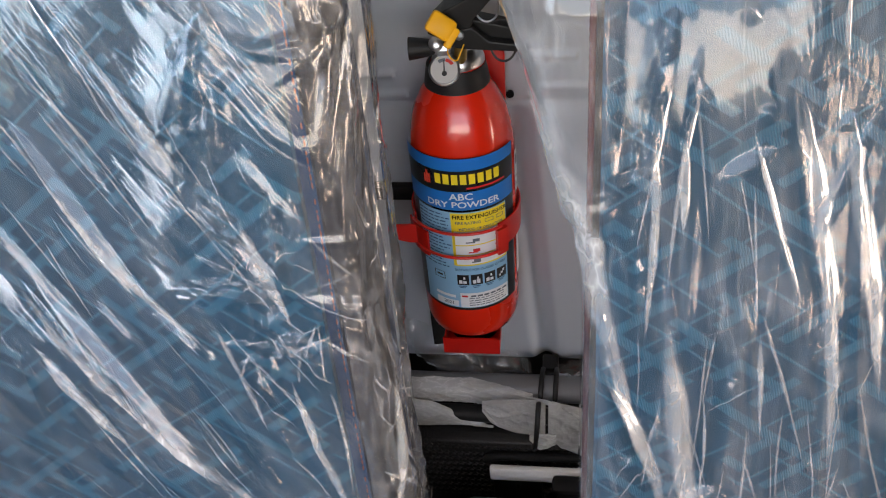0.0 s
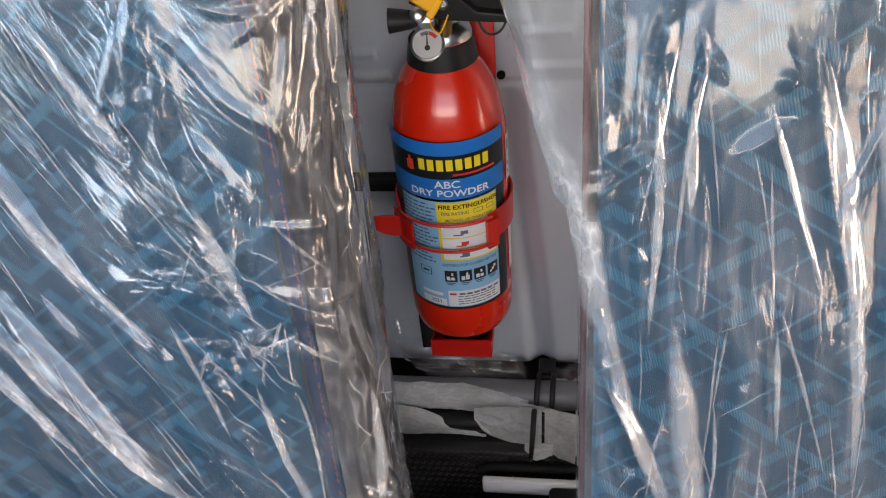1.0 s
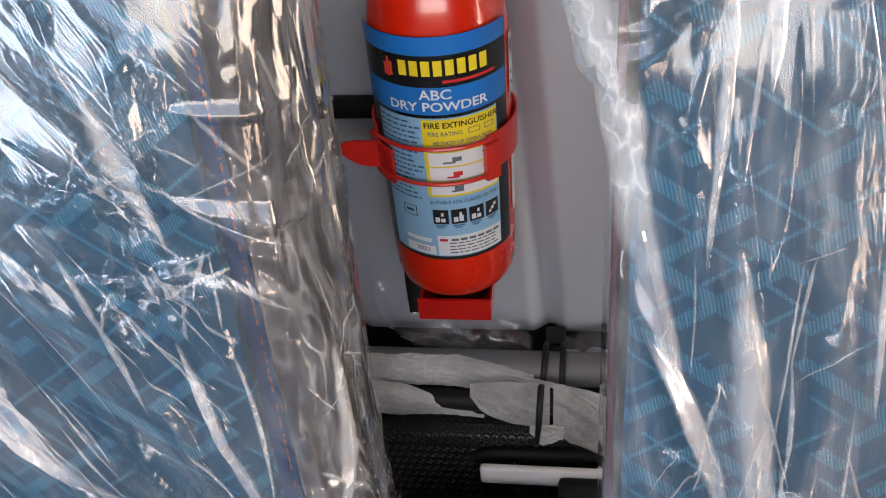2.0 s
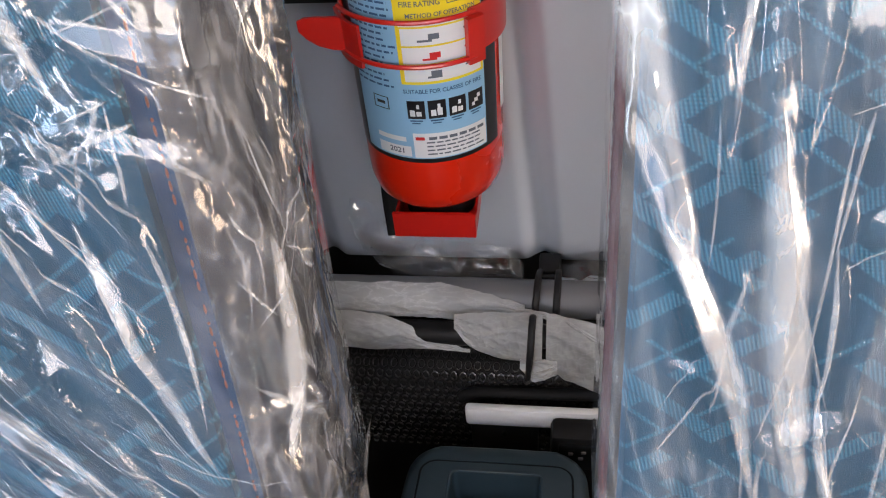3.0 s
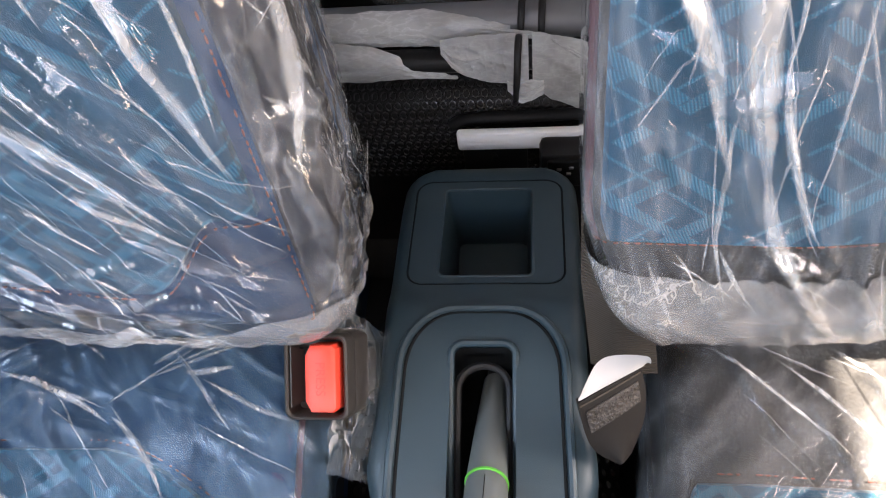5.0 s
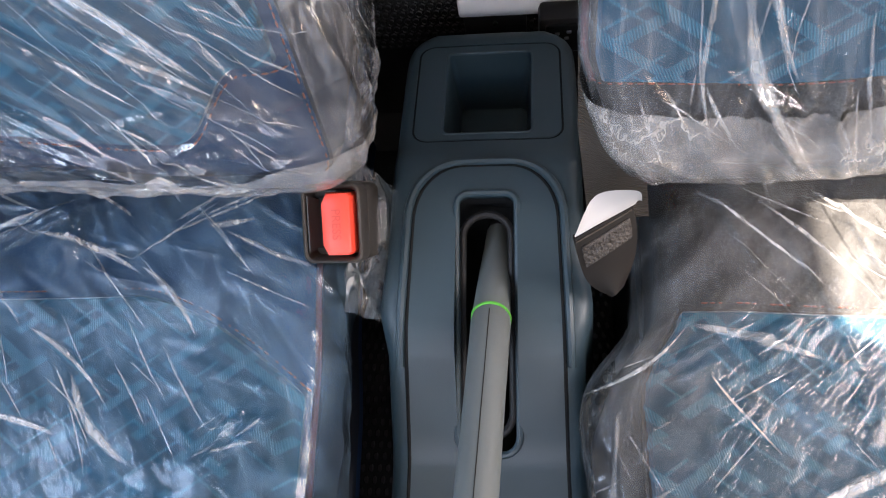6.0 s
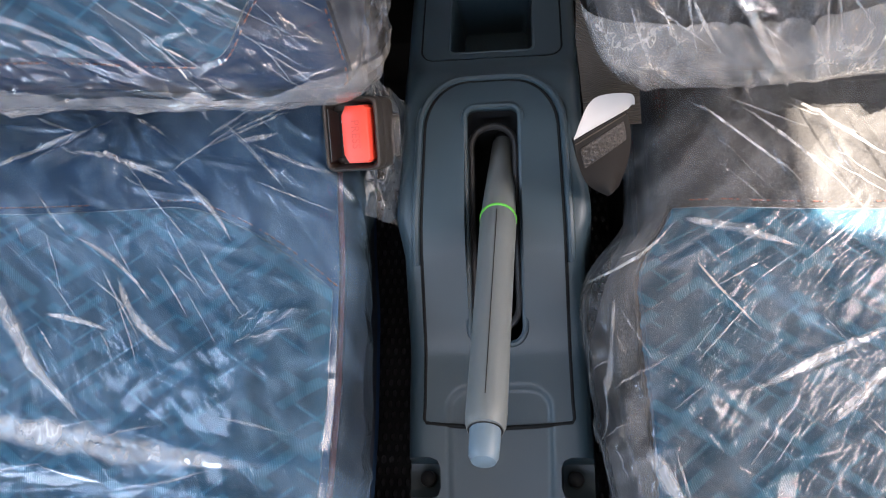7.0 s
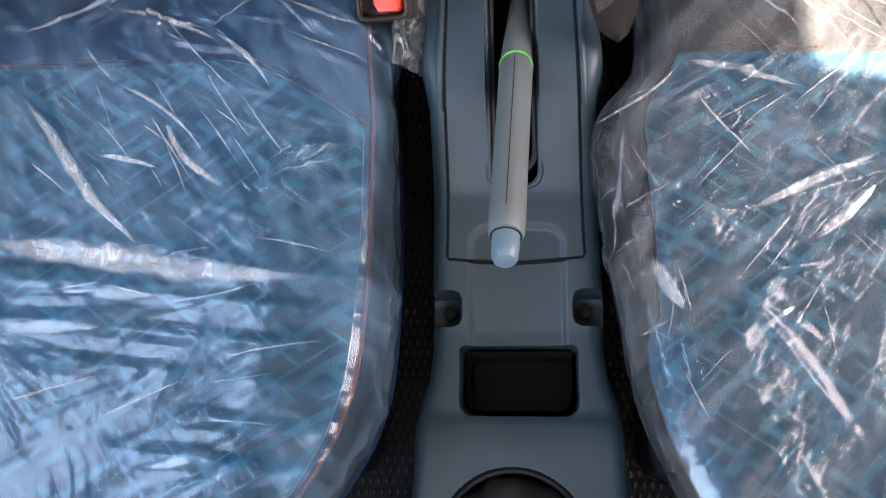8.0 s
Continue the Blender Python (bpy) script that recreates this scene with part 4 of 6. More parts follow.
RIGHT_CUSHION_GLEAM_TUCKS = [
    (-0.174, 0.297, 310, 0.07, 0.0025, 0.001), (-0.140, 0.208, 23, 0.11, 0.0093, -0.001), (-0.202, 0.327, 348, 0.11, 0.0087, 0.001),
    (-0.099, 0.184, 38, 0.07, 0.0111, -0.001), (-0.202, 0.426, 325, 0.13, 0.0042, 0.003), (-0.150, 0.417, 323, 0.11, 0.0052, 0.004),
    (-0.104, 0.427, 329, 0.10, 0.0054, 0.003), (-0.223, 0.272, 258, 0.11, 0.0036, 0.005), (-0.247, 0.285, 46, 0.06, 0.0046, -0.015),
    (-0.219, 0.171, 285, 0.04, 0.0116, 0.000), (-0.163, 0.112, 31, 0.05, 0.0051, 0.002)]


LEFT_FINE = [
    (46, 0.0, 0.20, 0.62, 1.05, (300, 306, 312), 0.09, 0.0022), (26, 0.10, 0.23, 0.52, 0.66, (300, 308, 316, 120), 0.07, 0.0016),
    (34, 0.245, 0.30, 0.50, 0.98, (262, 275, 40, 320, 110), 0.035, 0.0020), (16, 0.17, 0.235, 0.74, 0.84, (20, 80, 140, 250, 300), 0.03, 0.0022)]
RIGHT_FINE = [
    (40, -0.22, -0.02, 0.60, 1.02, (266, 272, 278, 284), 0.10, 0.0022), (10, -0.22, -0.06, 0.54, 0.72, (285, 292, 300, 250), 0.05, 0.0018),
    (20, -0.23, -0.04, 0.50, 0.56, (285, 300, 312), 0.045, 0.0018), (5, -0.22, -0.05, 0.62, 1.0, (30, 60, 130), 0.025, 0.0016)]
LEFT_CUSHION_FINE = [
    (18, -0.05, 0.14, 0.24, 0.34, (305, 312, 318), 0.055, 0.0017), (9, 0.17, 0.22, 0.235, 0.265, (15, 35, 55), 0.03, 0.0014),
    (18, -0.06, 0.20, 0.36, 0.44, (325, 338, 312, 25), 0.06, 0.0030), (14, -0.05, 0.16, 0.05, 0.19, (355, 5, 15), 0.06, 0.0018)]
RIGHT_CUSHION_FINE = [
    (20, -0.19, 0.0, 0.06, 0.33, (35, 45, 308, 282), 0.05, 0.0014), (14, -0.20, 0.0, 0.36, 0.43, (318, 326, 334), 0.07, 0.0018),
    (18, -0.25, -0.20, 0.08, 0.30, (262, 275, 285, 30), 0.035, 0.0017)]


def shallow(lines, k):
    return [(p, q, angle, length, width, height * k) for p, q, angle, length, width, height in lines]


def left_back_height(s, z):
    lines = shallow(LEFT_FOLDS + LEFT_LOW_FOLDS, 0.9) + fan(rng, 0.195, 0.772, 0, 360, 24, 0.04, 0.0034, 0.0016)
    lines += fan(rng, 0.215, 0.80, 80, 200, 14, 0.09, 0.004, 0.0024) + fan(rng, 0.19, 0.98, 230, 290, 10, 0.12, 0.006, 0.003)
    lines += fan(rng, 0.17, 0.50, 110, 165, 9, 0.20, 0.004, 0.0024) + fan(rng, 0.235, 0.54, 108, 158, 20, 0.24, 0.0034, 0.0018)
    lines += creases(60, -0.24, 0.22, 0.48, 0.56, (0, 10, 350, 150, 130), 0.07, 0.0024)
    lines += creases(22, -0.24, 0.2, 0.55, 1.05, (298, 304, 310, 318), 0.13, 0.0014) + creases(16, 0.12, 0.235, 0.74, 1.05, (270, 285, 40, 330, 10), 0.05, 0.0018)
    h = folds(s, z, lines)
    a = s * 0.53 - z * 0.85
    b = s * 0.85 + z * 0.53
    h = h + 0.005 * value_noise(a * 3, b * 10, 3) + 0.001 * value_noise(a * 9, b * 30, 33) + 0.006 * value_noise(s * 7, z * 7, 34)
    flat = np.clip((0.235 - s) / 0.03, 0, 1)
    h = h + flat * (pleats(s, z, 306, 0.032, 0.0044, 41, 0.42, 0.42) + pleats(s, z, 302, 0.016, 0.0010, 47, 0.30, 0.22))
    side = np.clip((s - 0.236) / np.interp(z, (0.72, 0.86), (0.034, 0.065)), 0, 1)
    lines = [(0.232 + 0.011 * k, 1.06 - 0.13 * (k % 4), 266 + 5 * (k % 3), 0.16 + 0.04 * (k % 3), 0.010, 0.0036) for k in range(10)]
    lines += creases(18, 0.23, 0.34, 0.56, 1.05, (20, 140, 60, 275, 300), 0.06, 0.0016) + creases(16, 0.235, 0.34, 0.48, 0.75, (110, 125, 70), 0.09, 0.0016) + [(0.246 + 0.013 * (k % 7), 1.0 - 0.055 * (k % 8), 262 + 6 * (k % 4), 0.16 + 0.05 * (k % 3), 0.0050, 0.0034) for k in range(22)]
    bulge = np.interp(z, (0.48, 0.53, 0.58, 0.70, 0.78, 0.86, 0.93, 1.0, 1.08), (0.000, 0.005, 0.011, 0.012, 0.013, 0.017, 0.026, 0.026, 0.020))
    side = side * (1 - 0.9 * np.clip((s - 0.280) / 0.06, 0, 1))
    h = h + side * (bulge + 0.003 * value_noise(s * 20, z * 6, 21) + pleats(s, z, 278, 0.026, 0.0020, 71, 0.5, 0.12)) + np.clip(side * 4, 0, 1) * folds(s, z, lines)
    return h + 0.006 * np.clip((0.56 - z) / 0.08, 0, 1)


def right_back_height(s, z):
    lines = shallow(RIGHT_FOLDS + RIGHT_LOW_FOLDS, 0.85)
    lines += [(-0.19, 0.64, 20, 0.05, 0.006, 0.004), (-0.24, 0.86, 25, 0.05, 0.004, 0.002), (-0.245, 0.845, 40, 0.04, 0.004, 0.002)]
    lines += fan(rng, -0.11, 0.53, 60, 150, 10, 0.11, 0.006, 0.003) + fan(rng, 0.03, 0.50, 50, 130, 12, 0.13, 0.007, 0.0035)
    lines += creases(50, -0.21, 0.2, 0.475, 0.56, (95, 110, 120, 130, 60), 0.07, 0.0015) + creases(16, -0.10, 0.2, 0.48, 0.62, (20, 350, 60, 130), 0.07, 0.002)
    lines += creases(60, -0.22, 0.2, 0.55, 1.05, (258, 266, 274, 284), 0.10, 0.0018) + creases(30, -0.22, 0.2, 0.6, 1.05, (30, 60, 120, 150), 0.03, 0.0018)
    h = folds(s, z, lines) + 0.005 * value_noise(s * 13, z * 2.5, 4) + 0.008 * value_noise(s * 8, z * 7, 24) + 0.001 * value_noise(s * 34, z * 7, 14)
    h = h + pleats(s, z, 272, 0.036, 0.0036, 51, 0.42, 0.24) + pleats(s, z, 266, 0.014, 0.0010, 57, 0.35, 0.12)
    side = np.clip((-0.222 - s) / 0.02, 0, 1)
    h = h * (1 - 0.8 * side * (z < 0.84))
    h = h + side * (0.048 * np.clip((z - 0.80) / 0.17, 0, 1) ** 1.4 - 0.003)
    return h + 0.008 * np.clip((0.55 - z) / 0.07, 0, 1) * value_noise(s * 14, z * 3, 2)


def left_cushion_height(s, y):
    lines = [(rng.uniform(-0.22, 0.14), rng.uniform(0.20, 0.34), rng.choice((300, 312, 325, 338)) + rng.uniform(-8, 8), rng.uniform(0.04, 0.12), 0.0044, rng.uniform(0.0012, 0.0026)) for _ in range(46)]
    lines += fan(rng, 0.18, 0.23, 20, 75, 14, 0.05, 0.003, 0.0016) + fan(rng, 0.19, 0.25, 0, 60, 8, 0.04, 0.004, 0.0018)
    lines += [(-0.16, 0.166, 358, 0.30, 0.016, 0.0055), (-0.16, 0.128, 3, 0.30, 0.013, 0.0040), (-0.14, 0.352, 303, 0.16, 0.011, 0.0050), (-0.05, 0.34, 322, 0.10, 0.008, 0.003)]
    lines += fan(rng, -0.10, 0.135, 275, 358, 34, 0.18, 0.0034, 0.0008) + fan(rng, 0.10, 0.05, 20, 80, 14, 0.10, 0.003, 0.0009)
    lines += fan(rng, 0.05, 0.43, 190, 340, 16, 0.10, 0.005, 0.0032) + fan(rng, -0.18, 0.17, 0, 360, 16, 0.06, 0.004, 0.0022)
    lines += creases(46, -0.24, 0.22, 0.34, 0.46, (345, 335, 352, 322, 15), 0.07, 0.0026)
    h = folds(s, y, lines) + 0.003 * value_noise(s * 5 + y * 5, y * 12 - s * 2, 6) + 0.0035 * value_noise(s * 13, y * 10, 26)
    h = h + np.clip((0.24 - y) / 0.05, 0, 1) * (pleats(s, y, 356, 0.036, 0.0030, 95, 0.6, 0.22) + pleats(s, y, 24, 0.020, 0.0010, 97, 0.5, 0.10)) + np.clip((y - 0.18) / 0.05, 0, 1) * pleats(s, y, 318, 0.028, 0.0028, 99, 0.45, 0.12)
    edge = np.clip((s - 0.245) / 0.02, 0, 1)
    return h + edge * (0.002 + 0.006 * value_noise(s * 12, y * 44, 13))


def right_cushion_height(s, y):
    lines = [(-0.19 + 0.05 * k, 0.44 - 0.02 * (k % 2), 300 + rng.uniform(-6, 10), rng.uniform(0.1, 0.2), 0.005, 0.0032) for k in range(8)]
    lines += creases(20, -0.20, 0.2, -0.05, 0.34, (38, 48, 58, 18, 305, 282), 0.06, 0.0012) + fan(rng, -0.175, 0.16, 0, 360, 8, 0.14, 0.007, 0.0020)
    lines += [(-0.226, 0.28, 272, 0.13, 0.0035, 0.0030), (-0.20, 0.29, 30, 0.09, 0.009, 0.0070), (-0.15, 0.30, 325, 0.12, 0.008, 0.005), (-0.19, 0.205, 15, 0.26, 0.010, 0.0045), (0.0, 0.02, 65, 0.18, 0.010, 0.005)]
    lines += creases(24, -0.27, -0.19, 0.0, 0.34, (270, 285, 20, 40, 335), 0.05, 0.0018)
    h = folds(s, y, lines) + 0.004 * value_noise(s * 8, y * 8, 16) + pleats(s, y, 50, 0.038, 0.0028, 81, 0.36, 0.14) + pleats(s, y, 15, 0.05, 0.0030, 83, 0.32, 0.16)
    edge = np.clip((-0.215 - s) / 0.03, 0, 1)
    return h + edge * (0.003 + 0.004 * value_noise(s * 9, y * 12, 19) + pleats(s, y, 276, 0.018, 0.0040, 91, 0.6, 0.14) + pleats(s, y, 30, 0.03, 0.0030, 93, 0.5, 0.05))


cover("backrest_cover", (-0.338, 0.40, 0.479), "wrinkled clear polythene cover on the fabric backrest", FILM_SLANT, L_BACK, -0.26, 0.350, 0.488, 1.10, 450, 470, left_back_height, (0.488, 0.520, -0.26, 25), LEFT_GLEAM_TUCKS, LEFT_FINE, 0.243)
cover("backrest_cover", (0.302, 0.40, 0.469), "wrinkled clear polythene cover with long upright folds on the backrest", FILM_UPRIGHT, R_BACK, -0.278, 0.25, 0.476, 1.10, 420, 470, right_back_height, (0.476, 0.543, -0.278, 112), RIGHT_GLEAM_TUCKS, RIGHT_FINE)
cover("cushion_cover", (-0.338, 0.2, 0.44), "taut clear polythene cover over the blue seat cushion", FILM_TAUT_SKY_TINT, L_CUSH, -0.25, 0.295, -0.105, 0.54, 420, 480, left_cushion_height, (0.475, 0.52, -0.25, 300), LEFT_CUSHION_GLEAM_TUCKS, LEFT_CUSHION_FINE)
cover("cushion_cover", (0.302, 0.2, 0.43), "creased clear polythene cover over the seat cushion", FILM_CREASED, R_CUSH, -0.285, 0.25, -0.115, 0.54, 420, 480, right_cushion_height, (0.475, 0.52, -0.285, 300), RIGHT_CUSHION_GLEAM_TUCKS, RIGHT_CUSHION_FINE)

# ---- console ----
def top_z(y):
    return float(np.interp(y, (-0.14, 0.0, 0.052, 0.06, 0.066, 0.072, 0.10, 0.137, 0.165, 0.195, 0.236, 0.249, 0.262, 0.315, 0.33, 0.345, 0.43, 0.455, 0.465, 0.478, 0.52, 0.574, 0.588, 0.596, 0.602), (0.342, 0.347, 0.3495, 0.3485, 0.345, 0.341, 0.340, 0.343, 0.351, 0.359, 0.368, 0.371, 0.379, 0.420, 0.427, 0.430, 0.436, 0.4345, 0.4300, 0.4245, 0.417, 0.4045, 0.401, 0.397, 0.388)))


def top_half(y):
    half = float(np.interp(y, (-0.14, 0.0, 0.06, 0.08, 0.10, 0.125, 0.16, 0.21, 0.25, 0.29, 0.315, 0.328, 0.340, 0.352, 0.38, 0.43, 0.50, 0.556, 0.602), (0.088, 0.086, 0.084, 0.081, 0.074, 0.071, 0.071, 0.070, 0.069, 0.068, 0.0675, 0.070, 0.073, 0.073, 0.070, 0.069, 0.069, 0.069, 0.067)))
    round_off = min(1.0, max(0.0, (y - 0.572) / 0.030))
    return half - 0.030 * (1 - math.sqrt(1 - round_off ** 2))


def console_ring(y):
    h, z, r = top_half(y), top_z(y), 0.013
    flare = 0.012
    right = [(h + flare, 0.201), (h + flare * 0.5, 0.5 * (0.201 + z - r)), (h, z - r)]
    right += [(h - r + r * math.cos(a), z - r + r * math.sin(a)) for a in (0.3, 0.6, 0.9, 1.2, math.pi / 2)]
    right += [(x, z + 0.001 * (1 - x / 0.085)) for x in np.linspace(0.0455, 0.002, 24)]
    left = [(-x, q) for x, q in right[::-1]]
    return [(x, y, q - trough(x, y) * (q > z - 0.0001)) for x, q in right + [(0, z + 0.001)] + left]


def trough(x, y):
    """Depth of the shallow channel that runs from under the grip down to the tray."""
    a = np.clip((0.0415 - abs(x - 0.001)) / 0.006, 0, 1)
    d = math.hypot(max(0, abs(x - 0.001) - 0.022), max(0, y - 0.205))
    b = np.clip((0.0205 - d) / 0.006, 0, 1) if y > 0.205 else a
    k = float(min(a, b))
    return 0.0034 * k * k * (3 - 2 * k) * float(np.clip((y - 0.07) / 0.02, 0, 1))


def ring_cut(outline, width, depth):
    """A narrow gap along an outline, cut a little way into the console's top."""
    n = len(outline)
    loops = [[], [], [], []]
    for k in range(n):
        (ax, ay), (bx, by) = outline[k - 1], outline[(k + 1) % n]
        q = math.hypot(bx - ax, by - ay) or 1
        nx, ny = (by - ay) / q, -(bx - ax) / q
        x, y = outline[k]
        for m, (side, lift) in enumerate(((-1, -depth), (1, -depth), (1, 0.02), (-1, 0.02))):
            px, py = x + side * nx * width / 2, y + side * ny * width / 2
            loops[m].append((px, py, top_z(y) + lift))
    bm = loft("ring", loops + [loops[0]], caps=False)
    bmesh.ops.remove_doubles(bm, verts=bm.verts, dist=1e-7)
    return bm


def well(outline_top, outline_bottom, depth=None, floor_z=None):
    """A pocket cutter from above the top down to a floor or a depth under the surface."""
    up = [(x, y, top_z(y) + 0.03) for x, y in outline_top]
    rim = [(x, y, top_z(y)) for x, y in outline_top]
    low = [(x, y, floor_z if floor_z is not None else top_z(y) - depth) for x, y in outline_bottom]
    return loft("well", [low, rim, up])


def shifted(outline, dx, dy):
    return [(x + dx, y + dy) for x, y in outline]


def panel_outline():
    """The long inset panel: arched at the rear, straight at the front with a slight bow."""
    pts = [(-0.0555, 0.197), (-0.03, 0.1945), (0.0, 0.193), (0.03, 0.1945), (0.0555, 0.197), (0.057, 0.20)]
    pts += [(0.0565 - 0.0055 * t, 0.20 + 0.205 * t) for t in np.linspace(0.05, 1, 22)]
    pts += [(0.016 + 0.035 * math.cos(a), 0.405 + 0.044 * math.sin(a)) for a in np.linspace(0.1, math.pi / 2, 10)]
    pts += [(-0.016 - 0.035 * math.cos(a), 0.405 + 0.044 * math.sin(a)) for a in np.linspace(math.pi / 2, 0.1, 10)]
    pts += [(-0.051 - 0.0055 * t, 0.405 - 0.205 * t) for t in np.linspace(0, 0.95, 22)]
    return pts + [(-0.057, 0.20)]


console = thing("centre_console", (0, 0.25, 0.2), "slate blue-grey moulded plastic console between the two seats", "console")
ys = np.r_[np.linspace(-0.14, 0.06, 12), np.linspace(0.066, 0.137, 14), np.linspace(0.14, 0.232, 46), np.linspace(0.236, 0.36, 26), np.linspace(0.37, 0.55, 20), np.linspace(0.556, 0.592, 12), 0.602 - 0.010 * np.cos(np.linspace(0.15, math.pi / 2, 12))]
body_bm = loft("console", [console_ring(float(y)) for y in ys])
body_me = bpy.data.meshes.new("console_body")
body_bm.to_mesh(body_me)
body_bm.free()
lid = shifted(rounded(0.0565, 0.0520, 0.012), 0, 0.5275)
cup_top, cup_low = shifted(rounded(0.0340, 0.0440, 0.005), 0, 0.5265), shifted(rounded(0.029, 0.036, 0.006), 0, 0.5265)
slot = shifted(rounded(0.0215, 0.086, (0.012, 0.012, 0.009, 0.009)), 0.001, 0.340)
tray_top = shifted(rounded(0.049, 0.029, (0.012, 0.012, 0.005, 0.005)), 0.001, 0.098)
tray_low = shifted(rounded(0.044, 0.025, (0.012, 0.012, 0.005, 0.005)), 0.001, 0.099)
boot_hole = [(-0.004 + 0.063 * math.cos(a), -0.036 + 0.066 * math.sin(a)) for a in np.linspace(0, 2 * math.pi, 40, endpoint=False)]
cuts = [ring_cut(lid, 0.0017, 0.004), ring_cut(panel_outline(), 0.0026, 0.0065)]
cuts += [well(cup_top, cup_low, floor_z=0.335), well(slot, slot, floor_z=0.24), well(tray_top, tray_low, floor_z=0.262), well(boot_hole, boot_hole, floor_z=0.27)]
cuts += [box(-0.09, -0.045, 0.142, 0.172, 0.316, 0.40, 0.008), box(0.046, 0.09, 0.142, 0.172, 0.316, 0.40, 0.008)]
console_body = part("console_body", carve(body_me, cuts), CONSOLE, console)


def rim(outline, r, lift=0.0, closed=True, sunk=0.0):
    return tube([(x, y, top_z(y) + lift) for x, y in outline], r, 8, closed=closed)


def surf_z(x, y):
    """Height of the console's top with its rounded edges."""
    over = max(0.0, abs(x) - (top_half(y) - 0.013))
    return top_z(y) - 0.013 + math.sqrt(max(0.0, 0.013 ** 2 - over ** 2))


for outline, size in ((panel_outline(), 0.0017), (lid, 0.0012)):
    part("panel_gap", tube([(x, y, surf_z(x, y) - 0.0012) for x, y in outline], size, 8, closed=True), GROOVE, console, "dark shut line round an inset panel")
part("slot_rim", rim(slot, 0.0026, 0.0006), CONSOLE, console, "raised lip round the brake lever slot")
part("slot_liner", tube([(x, y, top_z(y) - 0.009) for x, y in shifted(rounded(0.0172, 0.074, 0.0165), 0.001, 0.340)], 0.0028, 8, closed=True), BLACK, console, "black inner seal of the slot")
arch = [p for p in panel_outline() if p[1] > 0.30]
part("panel_rim", tube([(x * 1.075, y + 0.0035, top_z(y + 0.0035) + 0.0002) for x, y in arch], 0.0030, 8), CONSOLE, console, "rounded ridge round the inset panel")
part("cup_rim", rim(cup_top, 0.0013, 0.0002), CONSOLE, console)
# Black skin over the tray's inner walls and floor.
tray_bm = loft("tray", [[(x * 1.0, y, z) for x, y in tray_low] for z in (0.2635, 0.3285)], caps=False)
tray_bm.faces.new([v for v in tray_bm.verts if v.co.z < 0.27])
bmesh.ops.scale(tray_bm, vec=(0.985, 0.985, 1), verts=tray_bm.verts, space=Matrix.Translation((-0.001, -0.099, 0)))
part("tray_skin", tray_bm, RUBBER, console, "black inner skin of the tray")
part("drain_hole", tube([(0.004, 0.505, 0.3352), (0.004, 0.505, 0.3362)], 0.0025, 12), GROOVE, console)
for sx_ in (-1, 1):
    part("fixing_screw", lathe([(0.0001, 0.327), (0.0035, 0.327), (0.0060, 0.325), (0.0065, 0.319), (0.004, 0.318)], (sx_ * 0.058, 0.158), 16), BLACK, console, "black fixing screw in a recess")
part("slot_wall", loft("slot_wall", [[(0.001 + (x - 0.001) * 0.97, 0.340 + (y - 0.340) * 0.99, z) for x, y in slot for z in ((top_z(y) - 0.006) if k else 0.246,)] for k in (0, 1)], caps=False), GROOVE, console, "black lining of the slot")
part("slot_boot", box(-0.0195, 0.0215, 0.265, 0.425, 0.245, 0.252, 0.002), GROOVE, console, "black gaiter inside the slot")


def leather_boot():
    """Gathered leather gaiter of the gear lever."""
    n, loops = 64, []
    for k, (r, z) in enumerate(((0.062, 0.285), (0.060, 0.315), (0.056, 0.338), (0.047, 0.352), (0.034, 0.362), (0.022, 0.372), (0.014, 0.384))):
        ring = []
        for a in range(n):
            th = 2 * math.pi * a / n
            wob = 1 + 0.05 * math.sin(7 * th + 1.3 * k) * (0.4 + 0.15 * k) + 0.02 * math.sin(15 * th - k)
            ring.append((-0.004 + r * wob * math.cos(th), -0.036 + r * wob * math.sin(th), z + 0.003 * math.sin(9 * th + 2 * k)))
        loops.append(ring)
    return loft("boot", loops)


boot = thing("gear_lever_boot", (-0.004, -0.036, 0.27), "creased black leather gaiter set in the console", "gear boot")
part("gaiter", leather_boot(), LEATHER, boot)
part("gaiter_ring", tube([(-0.004 + 0.0605 * math.cos(a), -0.036 + 0.0635 * math.sin(a), 0.333) for a in np.linspace(0, 2 * math.pi, 48, endpoint=False)], 0.003, 8, closed=True), BLACK, boot, "black retaining ring")

# Hand brake.
lever = thing("handbrake_lever", (0.006, 0.40, 0.25), "raised grey plastic hand brake lever with a green band", "handbrake")
A, B = Vector((0.0045, 0.3360, 0.4265)), Vector((-0.0016, 0.163, 0.501))
AX = (B - A).normalized()


def oval_rod(points, radii, tall):
    return tube(points, radii, 28, flat=tall)


part("shaft", oval_rod([A - AX * 0.15, A - AX * 0.06, A - AX * 0.028, A - AX * 0.014, A - AX * 0.002], [0.006, 0.007, 0.0085, 0.0100, 0.0122], 1.25), BLACK, lever, "black painted lever shaft")
part("sleeve", oval_rod([A - AX * 0.085, A - AX * 0.062, A - AX * 0.040, A - AX * 0.020, A - AX * 0.006, A], [0.0086, 0.0098, 0.0112, 0.0122, 0.0129, 0.0131], 1.2), GRIP, lever)
grip_pts = [A + AX * d for d in (0.0, 0.004, 0.03, 0.06, 0.09, 0.12, 0.15, 0.165, 0.172, 0.176)]
part("grip", oval_rod(grip_pts, [0.0128, 0.0134, 0.0132, 0.0129, 0.0128, 0.0127, 0.0127, 0.0127, 0.0123, 0.0110], 1.2), GRIP, lever, "grey grained plastic grip")
